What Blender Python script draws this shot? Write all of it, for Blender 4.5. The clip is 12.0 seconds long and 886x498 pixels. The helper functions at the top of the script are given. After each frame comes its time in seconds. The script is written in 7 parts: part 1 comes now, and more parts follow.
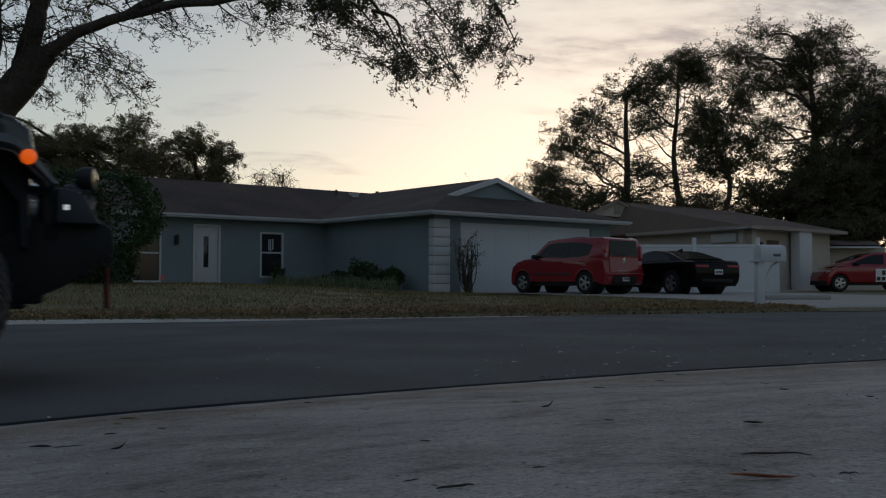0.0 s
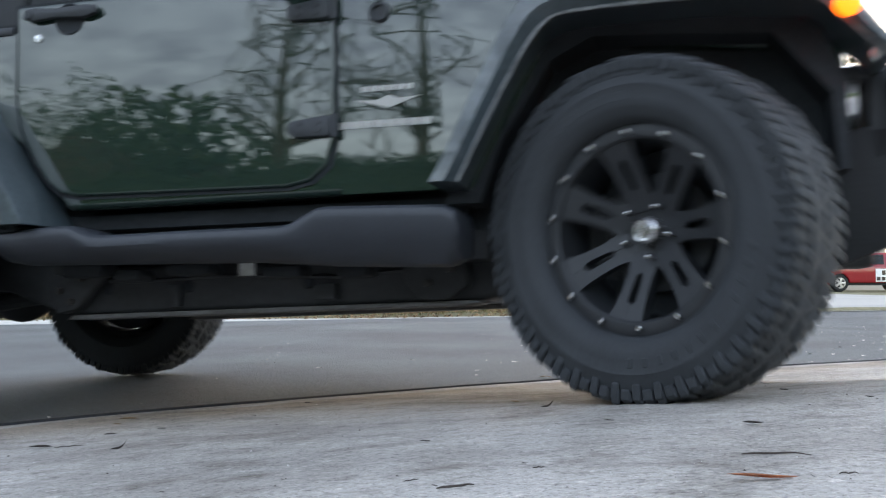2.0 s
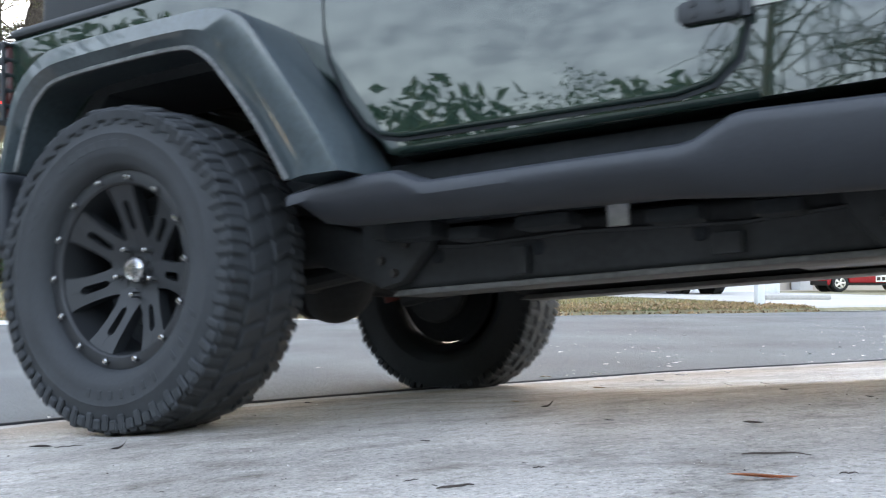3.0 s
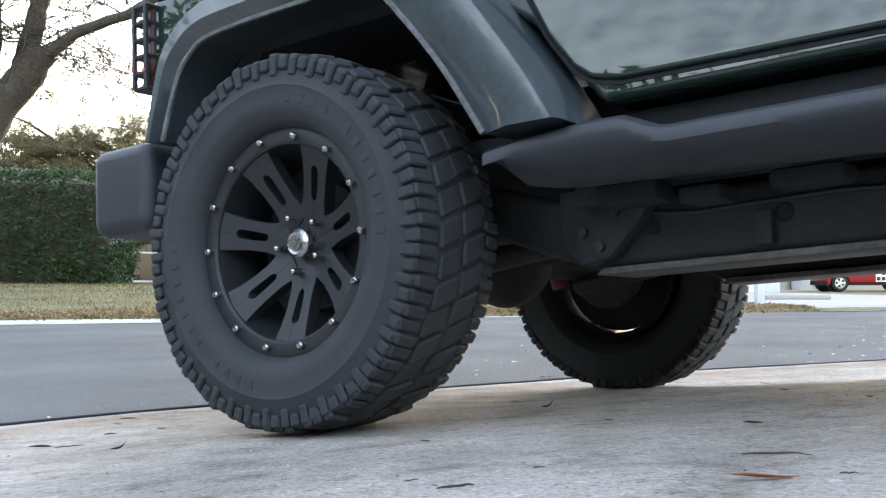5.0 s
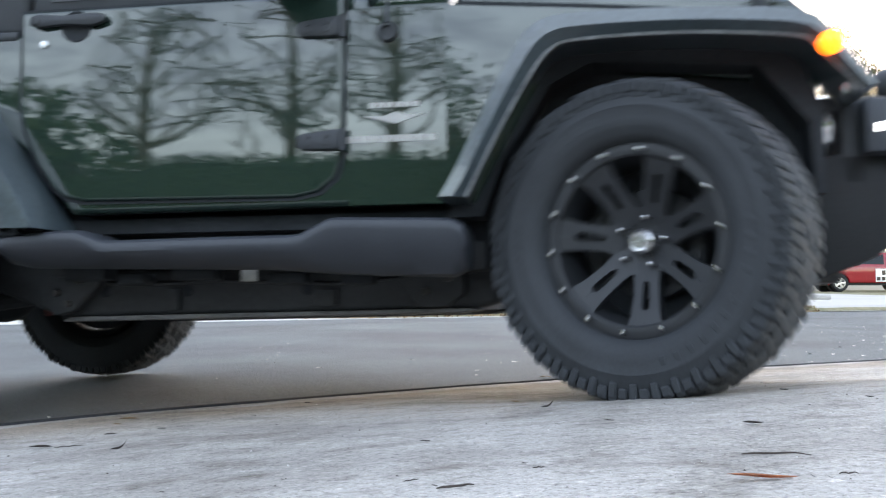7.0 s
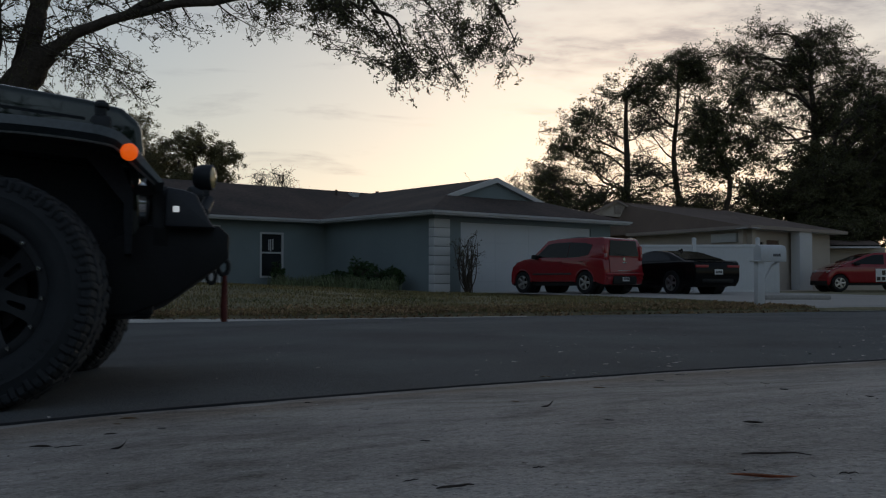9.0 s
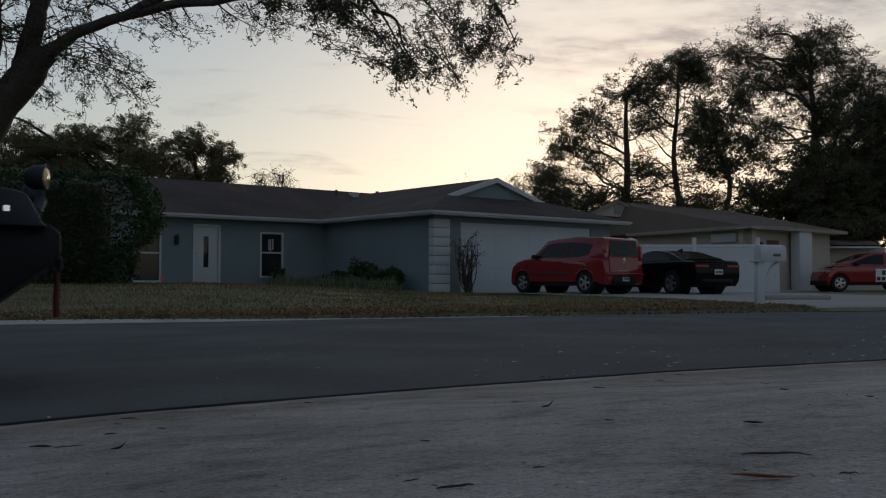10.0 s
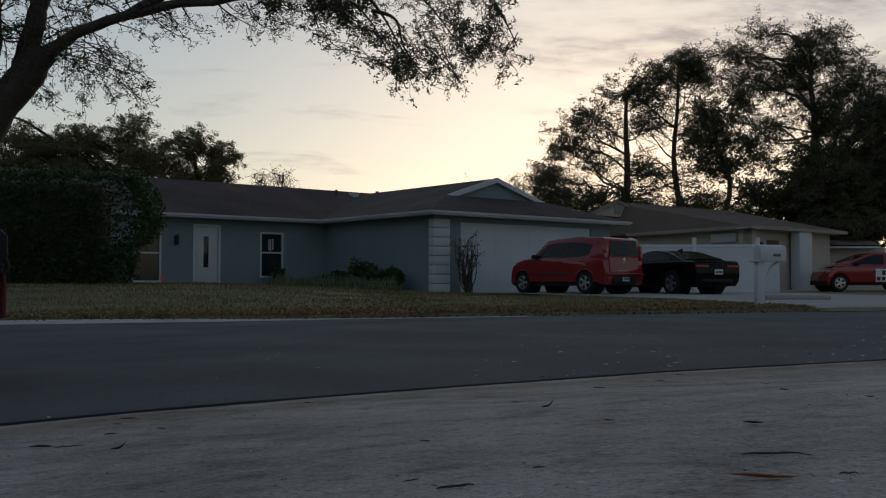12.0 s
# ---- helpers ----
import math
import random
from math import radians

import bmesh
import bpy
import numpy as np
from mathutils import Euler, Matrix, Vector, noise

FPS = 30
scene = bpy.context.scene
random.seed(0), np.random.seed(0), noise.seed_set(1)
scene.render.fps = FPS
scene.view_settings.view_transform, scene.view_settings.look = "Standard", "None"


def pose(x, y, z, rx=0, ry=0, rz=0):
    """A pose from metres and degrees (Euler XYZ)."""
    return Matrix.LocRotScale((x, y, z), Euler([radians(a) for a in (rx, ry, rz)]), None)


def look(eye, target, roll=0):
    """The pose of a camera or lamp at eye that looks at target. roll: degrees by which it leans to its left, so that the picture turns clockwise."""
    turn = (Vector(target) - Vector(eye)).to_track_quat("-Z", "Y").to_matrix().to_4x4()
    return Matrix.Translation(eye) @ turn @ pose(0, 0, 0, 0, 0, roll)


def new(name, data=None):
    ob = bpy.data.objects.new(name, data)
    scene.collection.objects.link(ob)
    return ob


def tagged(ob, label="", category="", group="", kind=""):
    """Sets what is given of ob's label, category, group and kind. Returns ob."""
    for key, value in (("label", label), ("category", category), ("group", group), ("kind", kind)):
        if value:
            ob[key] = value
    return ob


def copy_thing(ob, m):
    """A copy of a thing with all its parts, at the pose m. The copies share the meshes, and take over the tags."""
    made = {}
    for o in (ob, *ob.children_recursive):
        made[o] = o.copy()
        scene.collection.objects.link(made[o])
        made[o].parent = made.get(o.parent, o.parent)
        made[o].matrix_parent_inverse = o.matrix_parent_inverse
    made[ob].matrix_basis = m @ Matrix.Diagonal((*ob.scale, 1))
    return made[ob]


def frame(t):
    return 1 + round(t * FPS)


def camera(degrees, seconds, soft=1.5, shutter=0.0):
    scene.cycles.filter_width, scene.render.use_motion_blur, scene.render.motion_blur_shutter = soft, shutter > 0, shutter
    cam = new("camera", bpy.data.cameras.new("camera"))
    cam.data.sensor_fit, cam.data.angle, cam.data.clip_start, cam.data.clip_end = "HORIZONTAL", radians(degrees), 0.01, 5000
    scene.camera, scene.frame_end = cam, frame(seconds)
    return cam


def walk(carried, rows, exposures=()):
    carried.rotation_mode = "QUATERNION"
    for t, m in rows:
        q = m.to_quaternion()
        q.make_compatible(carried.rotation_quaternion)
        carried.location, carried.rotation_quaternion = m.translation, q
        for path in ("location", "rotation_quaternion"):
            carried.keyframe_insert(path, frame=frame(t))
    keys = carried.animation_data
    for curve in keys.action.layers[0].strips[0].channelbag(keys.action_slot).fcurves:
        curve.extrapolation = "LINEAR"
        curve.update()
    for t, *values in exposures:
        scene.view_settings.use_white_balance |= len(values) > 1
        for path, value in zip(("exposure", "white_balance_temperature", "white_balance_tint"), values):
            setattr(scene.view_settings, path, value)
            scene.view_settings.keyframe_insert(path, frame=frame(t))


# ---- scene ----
# camera: stands still, low over the driveway
H = 0.339
TILT = math.degrees(math.atan(59 / 1721))
cam = camera(48.98, 12.0, soft=1.2, shutter=0.5)
EXPOSURES = [(0, -0.33, 6560, 7), (1.15, -0.28, 6560, 7), (1.5, 1.48, 7200, 10), (1.7, 2.28, 7200, 10), (2.0, 3.0, 7200, 10), (2.3, 3.38, 7200, 10), (3.0, 3.54, 7200, 10), (3.7, 3.43, 7200, 10), (5.5, 3.43, 7200, 10), (6.5, 3.58, 7200, 10), (7.0, 3.4, 7200, 10), (7.3, 3.08, 7200, 10), (7.5, 2.5, 7200, 10), (7.7, 1.48, 7200, 10), (8.4, -0.13, 6560, 7), (9.0, -0.33, 6560, 7), (12, -0.33, 6560, 7)]
walk(cam, [(0, pose(0, 0, H, 90 + TILT, 0, 0)), (12, pose(0, 0, H, 90 + TILT, 0, 0))], EXPOSURES)

# ---- light: sunset sky, low sun behind the trees ----
SUN_AZ, SUN_EL = 11.0, 5.0
world = bpy.data.worlds.new("dusk_sky")
scene.world = world
world.use_nodes = True
wn, wl = world.node_tree.nodes, world.node_tree.links
wn.clear()
w_out = wn.new("ShaderNodeOutputWorld")
w_bg = wn.new("ShaderNodeBackground")
w_sky = wn.new("ShaderNodeTexSky")
w_sky.sky_type = "NISHITA"
w_sky.sun_disc = False
w_sky.sun_elevation, w_sky.sun_rotation = radians(SUN_EL), radians(SUN_AZ)
w_sky.dust_density, w_sky.air_density, w_sky.ozone_density = 1.0, 1.0, 1.5
# thin high cloud greys and mottles the clear sky
w_lum = wn.new("ShaderNodeRGBToBW")
wl.new(w_sky.outputs[0], w_lum.inputs[0])
w_den = wn.new("ShaderNodeMath")
w_den.operation = "MULTIPLY_ADD"
w_den.inputs[1].default_value, w_den.inputs[2].default_value = 1 / 5.2, 1.0
wl.new(w_lum.outputs[0], w_den.inputs[0])
w_veil = wn.new("ShaderNodeVectorMath")
w_veil.operation = "DIVIDE"
wl.new(w_sky.outputs[0], w_veil.inputs[0])
wl.new(w_den.outputs[0], w_veil.inputs[1])
w_hsv = wn.new("ShaderNodeHueSaturation")
w_hsv.inputs["Saturation"].default_value = 0.62
wl.new(w_veil.outputs[0], w_hsv.inputs["Color"])
w_co = wn.new("ShaderNodeTexCoord")
w_sep = wn.new("ShaderNodeSeparateXYZ")
wl.new(w_co.outputs["Generated"], w_sep.inputs[0])
w_z = wn.new("ShaderNodeMath")
w_z.operation = "MAXIMUM"
w_z.inputs[1].default_value = 0.0
wl.new(w_sep.outputs["Z"], w_z.inputs[0])
w_zz = wn.new("ShaderNodeMath")
w_zz.operation = "ADD"
w_zz.inputs[1].default_value = 0.12
wl.new(w_z.outputs[0], w_zz.inputs[0])
w_uv = wn.new("ShaderNodeCombineXYZ")
for k, ax in enumerate("XY"):
    dv = wn.new("ShaderNodeMath")
    dv.operation = "DIVIDE"
    wl.new(w_sep.outputs[ax], dv.inputs[0])
    wl.new(w_zz.outputs[0], dv.inputs[1])
    wl.new(dv.outputs[0], w_uv.inputs[k])
w_str = wn.new("ShaderNodeMapping")
w_str.inputs["Rotation"].default_value, w_str.inputs["Scale"].default_value = (0, 0, radians(-32)), (0.9, 1.35, 1.0)
wl.new(w_uv.outputs[0], w_str.inputs["Vector"])
w_n1 = wn.new("ShaderNodeTexNoise")
w_n1.inputs["Scale"].default_value, w_n1.inputs["Detail"].default_value, w_n1.inputs["Roughness"].default_value, w_n1.inputs["Distortion"].default_value = 1.5, 6, 0.58, 0.5
wl.new(w_str.outputs[0], w_n1.inputs["Vector"])
# the cloud thickens overhead and towards the north
w_bank = wn.new("ShaderNodeVectorMath")
w_bank.operation = "DOT_PRODUCT"
w_bank.inputs[1].default_value = (0.16, -0.20, 0.0)
wl.new(w_uv.outputs[0], w_bank.inputs[0])
w_bc = wn.new("ShaderNodeMapRange")
w_bc.inputs["From Min"].default_value, w_bc.inputs["From Max"].default_value = -0.58, -0.36
w_bc.inputs["To Min"].default_value, w_bc.inputs["To Max"].default_value = -0.05, 0.17
wl.new(w_bank.outputs["Value"], w_bc.inputs["Value"])
w_thick = wn.new("ShaderNodeMath")
w_thick.operation = "ADD"
wl.new(w_n1.outputs["Fac"], w_thick.inputs[0])
wl.new(w_bc.outputs["Result"], w_thick.inputs[1])
w_r = wn.new("ShaderNodeMapRange")
w_r.inputs["From Min"].default_value, w_r.inputs["From Max"].default_value = 0.50, 0.72
w_r.inputs["To Min"].default_value, w_r.inputs["To Max"].default_value = 0.0, 1.0
wl.new(w_thick.outputs[0], w_r.inputs["Value"])
w_n2 = wn.new("ShaderNodeTexNoise")
w_n2.inputs["Scale"].default_value, w_n2.inputs["Detail"].default_value, w_n2.inputs["Roughness"].default_value = 8.0, 4, 0.6
wl.new(w_str.outputs[0], w_n2.inputs["Vector"])
w_r2 = wn.new("ShaderNodeMapRange")
w_r2.inputs["From Min"].default_value, w_r2.inputs["From Max"].default_value = 0.36, 0.62
w_r2.inputs["To Min"].default_value = 0.25
wl.new(w_n2.outputs["Fac"], w_r2.inputs["Value"])
w_rip = wn.new("ShaderNodeMath")
w_rip.operation = "MULTIPLY"
wl.new(w_r.outputs["Result"], w_rip.inputs[0])
wl.new(w_r2.outputs["Result"], w_rip.inputs[1])
w_cl = wn.new("ShaderNodeMix")
w_cl.data_type = "RGBA"
w_cl.blend_type = "MULTIPLY"
w_cl.inputs["B"].default_value = (0.56, 0.55, 0.60, 1)
wl.new(w_rip.outputs[0], w_cl.inputs["Factor"])
w_cool = wn.new("ShaderNodeMix")
w_cool.data_type, w_cool.blend_type = "RGBA", "MULTIPLY"
w_cool.inputs["Factor"].default_value, w_cool.inputs["B"].default_value = 1.0, (0.985, 0.995, 1.08, 1)
wl.new(w_hsv.outputs["Color"], w_cool.inputs["A"])
wl.new(w_cool.outputs["Result"], w_cl.inputs["A"])
w_bg.inputs["Strength"].default_value = 0.30
wl.new(w_cl.outputs["Result"], w_bg.inputs[0])
wl.new(w_bg.outputs[0], w_out.inputs[0])
sun_data = bpy.data.lights.new("sun", "SUN")
sun_data.energy, sun_data.angle, sun_data.color = 0.5, radians(8), (1.0, 0.78, 0.55)
sun = new("sun", sun_data)
sd = Vector((math.sin(radians(SUN_AZ)) * math.cos(radians(SUN_EL)), math.cos(radians(SUN_AZ)) * math.cos(radians(SUN_EL)), math.sin(radians(SUN_EL))))
sun.matrix_world = look(tuple(sd * 100), (0, 0, 0))


# ---- materials ----
def mat(name, base, rough=0.6, metal=0.0, vary=0.25, scale=3.0, fine=40.0, bump=0.15, dist=0.004, tint=None, island=0.0, spec=0.5, coat=0.0, obrand=0.0):
    """A surface with stains at one scale, grain at another, and fine relief."""
    m = bpy.data.materials.new(name)
    m.use_nodes = True
    n, l = m.node_tree.nodes, m.node_tree.links
    b = n["Principled BSDF"]
    tc = n.new("ShaderNodeTexCoord")
    big, small = n.new("ShaderNodeTexNoise"), n.new("ShaderNodeTexNoise")
    big.inputs["Scale"].default_value, small.inputs["Scale"].default_value = scale, fine
    big.inputs["Detail"].default_value, small.inputs["Detail"].default_value = 5, 4
    for t in (big, small):
        l.new(tc.outputs["Object"], t.inputs["Vector"])
    add = n.new("ShaderNodeMath")
    add.operation = "ADD"
    l.new(big.outputs["Fac"], add.inputs[0])
    l.new(small.outputs["Fac"], add.inputs[1])
    ramp = n.new("ShaderNodeMapRange")
    ramp.inputs["From Min"].default_value, ramp.inputs["From Max"].default_value = 0.7, 1.3
    l.new(add.outputs[0], ramp.inputs["Value"])
    mix = n.new("ShaderNodeMix")
    mix.data_type = "RGBA"
    dark = tint or [c * (1 - vary) for c in base]
    lite = [min(1, c * (1 + vary)) for c in base]
    mix.inputs["A"].default_value, mix.inputs["B"].default_value = (*dark, 1), (*lite, 1)
    l.new(ramp.outputs["Result"], mix.inputs["Factor"])
    out = mix.outputs["Result"]
    if island or obrand:
        src = n.new("ShaderNodeNewGeometry").outputs["Random Per Island"] if island else n.new("ShaderNodeObjectInfo").outputs["Random"]
        amt = island or obrand
        mr = n.new("ShaderNodeMapRange")
        mr.inputs["To Min"].default_value, mr.inputs["To Max"].default_value = 1 - amt, 1 + amt
        l.new(src, mr.inputs["Value"])
        hsv = n.new("ShaderNodeHueSaturation")
        l.new(mr.outputs["Result"], hsv.inputs["Value"])
        l.new(out, hsv.inputs["Color"])
        out = hsv.outputs["Color"]
    l.new(out, b.inputs["Base Color"])
    rr = n.new("ShaderNodeMapRange")
    rr.inputs["To Min"].default_value, rr.inputs["To Max"].default_value = max(0.02, rough - 0.08), min(1, rough + 0.08)
    l.new(small.outputs["Fac"], rr.inputs["Value"])
    l.new(rr.outputs["Result"], b.inputs["Roughness"])
    b.inputs["Metallic"].default_value = metal
    b.inputs["Specular IOR Level"].default_value = spec
    b.inputs["Coat Weight"].default_value = coat
    b.inputs["Coat Roughness"].default_value = 0.03
    if bump:
        bp = n.new("ShaderNodeBump")
        bp.inputs["Strength"].default_value, bp.inputs["Distance"].default_value = bump, dist
        l.new(small.outputs["Fac"], bp.inputs["Height"])
        l.new(bp.outputs["Normal"], b.inputs["Normal"])
    return m


def glow(name, col, strength, base=None):
    m = mat(name, base or col, 0.2, 0, 0.05, bump=0)
    b = m.node_tree.nodes["Principled BSDF"]
    b.inputs["Emission Color"].default_value = (*col, 1)
    b.inputs["Emission Strength"].default_value = strength
    return m


def glass(name, col, rough=0.02, alpha=0.35):
    m = mat(name, col, rough, 0, 0.1, bump=0)
    b = m.node_tree.nodes["Principled BSDF"]
    b.inputs["Transmission Weight"].default_value = alpha
    b.inputs["IOR"].default_value = 1.2
    return m


M = dict(
    concrete=mat("concrete", (0.408, 0.380, 0.345), 0.88, 0, 0.24, 1.3, 80, 1.0, 0.009),
    asphalt=mat("asphalt", (0.084, 0.0935, 0.0965), 0.9, 0, 0.5, 0.7, 90, 0.9, 0.01),
    soil=mat("soil", (0.20, 0.165, 0.095), 0.95, 0, 0.35, 0.6, 14, 0.6, 0.03, tint=(0.09, 0.095, 0.04)),
    grass=mat("grass_blade", (0.25, 0.185, 0.08), 0.7, 0, 0.3, 0.42, 4, 0, tint=(0.075, 0.095, 0.03), island=0.55),
    strap_leaf=mat("strap_leaf", (0.17, 0.205, 0.10), 0.6, 0, 0.3, 2, 8, 0, island=0.5),
    leaf_litter=mat("leaf_litter", (0.26, 0.17, 0.09), 0.8, 0, 0.4, 3, 30, 0.2, 0.003, island=0.5),
    stucco=mat("blue_grey_stucco", (0.20, 0.245, 0.258), 0.9, 0, 0.12, 0.7, 60, 0.5, 0.006),
    white_paint=mat("white_paint", (0.54, 0.55, 0.56), 0.6, 0, 0.06, 1, 30, 0.1, 0.003),
    garage_white=mat("garage_paint", (0.54, 0.575, 0.61), 0.55, 0, 0.05, 0.8, 30, 0.1, 0.003),
    tan_wall=mat("beige_stucco", (0.46, 0.405, 0.35), 0.9, 0, 0.10, 0.8, 50, 0.4, 0.006),
    shingle=mat("roof_shingle", (0.068, 0.045, 0.036), 0.92, 0, 0.5, 0.55, 9, 0.6, 0.01, tint=(0.026, 0.021, 0.019), obrand=0.10),
    shingle_brown=mat("brown_roof_shingle", (0.155, 0.113, 0.09), 0.92, 0, 0.25, 0.5, 30, 0.6, 0.01, obrand=0.15),
    vinyl=mat("white_vinyl", (0.60, 0.615, 0.63), 0.45, 0, 0.05, 0.8, 20, 0.05, 0.002),
    bark=mat("oak_bark", (0.070, 0.056, 0.044), 0.95, 0, 0.4, 2.5, 22, 0.9, 0.03),
    leaf=mat("oak_leaf", (0.088, 0.088, 0.038), 0.6, 0, 0.2, 0.8, 5, 0, island=0.4),
    leaf_light=mat("young_leaf", (0.16, 0.145, 0.07), 0.6, 0, 0.2, 0.8, 5, 0, island=0.4),
    hedge_leaf=mat("hedge_leaf", (0.036, 0.074, 0.022), 0.5, 0, 0.25, 0.9, 6, 0, island=0.45),
    green_paint=mat("green_black_paint", (0.012, 0.025, 0.019), 0.22, 0, 0.1, 1.2, 30, 0, spec=0.03, coat=1.0),
    flare_paint=mat("flare_paint", (0.042, 0.057, 0.064), 0.36, 0, 0.3, 4, 60, 0.12, 0.001, spec=0.5, coat=0.9),
    # worn flare lip, its pale colour also standing in for the edge highlight
    dusty_lip=mat("worn_edge_highlight", (0.15, 0.155, 0.155), 0.8, 0, 0.45, 14, 70, 0.3, 0.002),
    skid=mat("scraped_steel", (0.055, 0.050, 0.048), 0.38, 0.5, 0.4, 6, 60, 0.2, 0.002),
    lamp_chrome=mat("lamp_reflector", (0.8, 0.82, 0.85), 0.12, 0.85, 0.1, 20, 60, 0.1, 0.002),
    black_plastic=mat("black_plastic", (0.020, 0.023, 0.0265), 0.55, 0, 0.2, 6, 120, 0.25, 0.001),
    rocker_plastic=mat("grey_plastic", (0.026, 0.030, 0.037), 0.5, 0, 0.2, 5, 150, 0.25, 0.001),
    steel=mat("dirty_steel", (0.031, 0.033, 0.035), 0.65, 0.2, 0.35, 5, 50, 0.3, 0.002),
    bare_steel=mat("bare_steel", (0.45, 0.45, 0.44), 0.35, 0.9, 0.2, 5, 60, 0.1, 0.001),
    underbody=mat("underbody_black", (0.022, 0.025, 0.028), 0.8, 0, 0.3, 5, 60, 0.2, 0.002, spec=0.25),
    rubber=mat("tyre_rubber", (0.026, 0.0295, 0.033), 0.75, 0, 0.25, 7, 90, 0.3, 0.002),
    rim_black=mat("black_rim", (0.0175, 0.0195, 0.022), 0.5, 0.1, 0.15, 6, 80, 0.1, 0.001),
    chrome=mat("chrome", (0.48, 0.48, 0.48), 0.26, 1.0, 0.1, 20, 80, 0.1, 0.001),
    amber=glow("amber_lamp", (1.0, 0.12, 0.008), 0.65, (0.8, 0.2, 0.02)),
    tail_red=mat("tail_lens", (0.06, 0.012, 0.012), 0.15, 0, 0.1, bump=0),
    red_lens=mat("red_lens", (0.30, 0.018, 0.022), 0.2, 0, 0.15, 12, 60, 0, coat=0.5),
    pink_lens=mat("clear_pink_lens", (0.36, 0.20, 0.20), 0.25, 0, 0.2, 12, 60, 0),
    gutter_paint=mat("gutter_paint", (0.27, 0.225, 0.195), 0.55, 0, 0.12, 1.5, 30, 0.1, 0.003),
    kerb_concrete=mat("kerb_concrete", (0.50, 0.48, 0.44), 0.88, 0, 0.3, 2.5, 30, 0.4, 0.006),
    tail_glow=glow("tail_lamp_lit", (1.0, 0.03, 0.02), 0.5),
    headlamp=glow("lamp_lens", (0.9, 0.95, 1.0), 0.5, (0.8, 0.8, 0.8)),
    car_red=mat("red_paint", (0.25, 0.012, 0.018), 0.25, 0, 0.1, 1, 30, 0, spec=0.2, coat=1.0),
    car_black=mat("black_paint", (0.006, 0.006, 0.0065), 0.2, 0, 0.1, 1, 30, 0, spec=0.05, coat=0.22),
    car_glass=mat("dark_glass", (0.008, 0.010, 0.011), 0.05, 0, 0.05, bump=0, spec=0.3),
    silver=mat("silver_alloy", (0.5, 0.5, 0.5), 0.3, 0.9, 0.1, 10, 40, 0.05, 0.001),
    window_dark=mat("window_glass", (0.02, 0.022, 0.025), 0.06, 0, 0.1, bump=0, spec=0.6),
    wood_brown=mat("brown_wood", (0.14, 0.085, 0.06), 0.7, 0, 0.25, 3, 30, 0.2, 0.003),
    pink=mat("pink_flag", (0.8, 0.18, 0.16), 0.6, 0, 0.1),
    twig=mat("dead_twig", (0.06, 0.046, 0.038), 0.9, 0, 0.4, 10, 80, 0.4, 0.003),
    red_strap=mat("red_strap", (0.13, 0.028, 0.022), 0.8, 0, 0.25, 10, 80, 0.3, 0.002),
    concrete_far=mat("drive_concrete", (0.36, 0.342, 0.315), 0.88, 0, 0.12, 0.5, 20, 0.2, 0.004),
    litter_pale=mat("pale_litter", (0.45, 0.43, 0.40), 0.8, 0, 0.3, 3, 30, 0.1, 0.002, island=0.4),
    asphalt_dark=mat("asphalt_edge", (0.028, 0.028, 0.03), 0.95, 0, 0.4, 6, 80, 0.5, 0.005),
    orange_leaf=mat("orange_leaf", (0.42, 0.15, 0.06), 0.75, 0, 0.4, 20, 90, 0.2, 0.002),
    plate_white=mat("plate_white", (0.65, 0.66, 0.66), 0.5, 0, 0.1, 8, 40, 0.0),
    lamp_yellow=mat("yellow_lamp_glass", (0.42, 0.33, 0.12), 0.15, 0, 0.2, 10, 60, 0.0, coat=0.6),
    bumper_black=mat("textured_black_steel", (0.0105, 0.0115, 0.0125), 0.6, 0, 0.25, 8, 90, 0.4, 0.002, spec=0.3),
    # steel lightened to carry the light bounced up from the slab
    rail_dust=mat("bounce_lit_steel", (0.13, 0.125, 0.12), 0.6, 0.1, 0.4, 7, 60, 0.3, 0.002),
    badge=mat("silver_badge", (0.34, 0.33, 0.31), 0.4, 0.4, 0.1, 10, 80, 0.0),
)


def let_light_through(m, share):
    """Thin leaves pass some of the light that falls on their far side."""
    n, l = m.node_tree.nodes, m.node_tree.links
    b = n["Principled BSDF"]
    t, mx = n.new("ShaderNodeBsdfTranslucent"), n.new("ShaderNodeMixShader")
    l.new(b.inputs["Base Color"].links[0].from_socket, t.inputs["Color"])
    mx.inputs["Fac"].default_value = share
    l.new(b.outputs[0], mx.inputs[1])
    l.new(t.outputs[0], mx.inputs[2])
    l.new(mx.outputs[0], n["Material Output"].inputs["Surface"])


for leafy in ("leaf", "leaf_light", "hedge_leaf", "grass"):
    let_light_through(M[leafy], 0.3)


M["green_paint"].node_tree.nodes["Principled BSDF"].inputs["Coat IOR"].default_value = 1.66
M["green_paint"].node_tree.nodes["Principled BSDF"].inputs["Coat Roughness"].default_value = 0.018


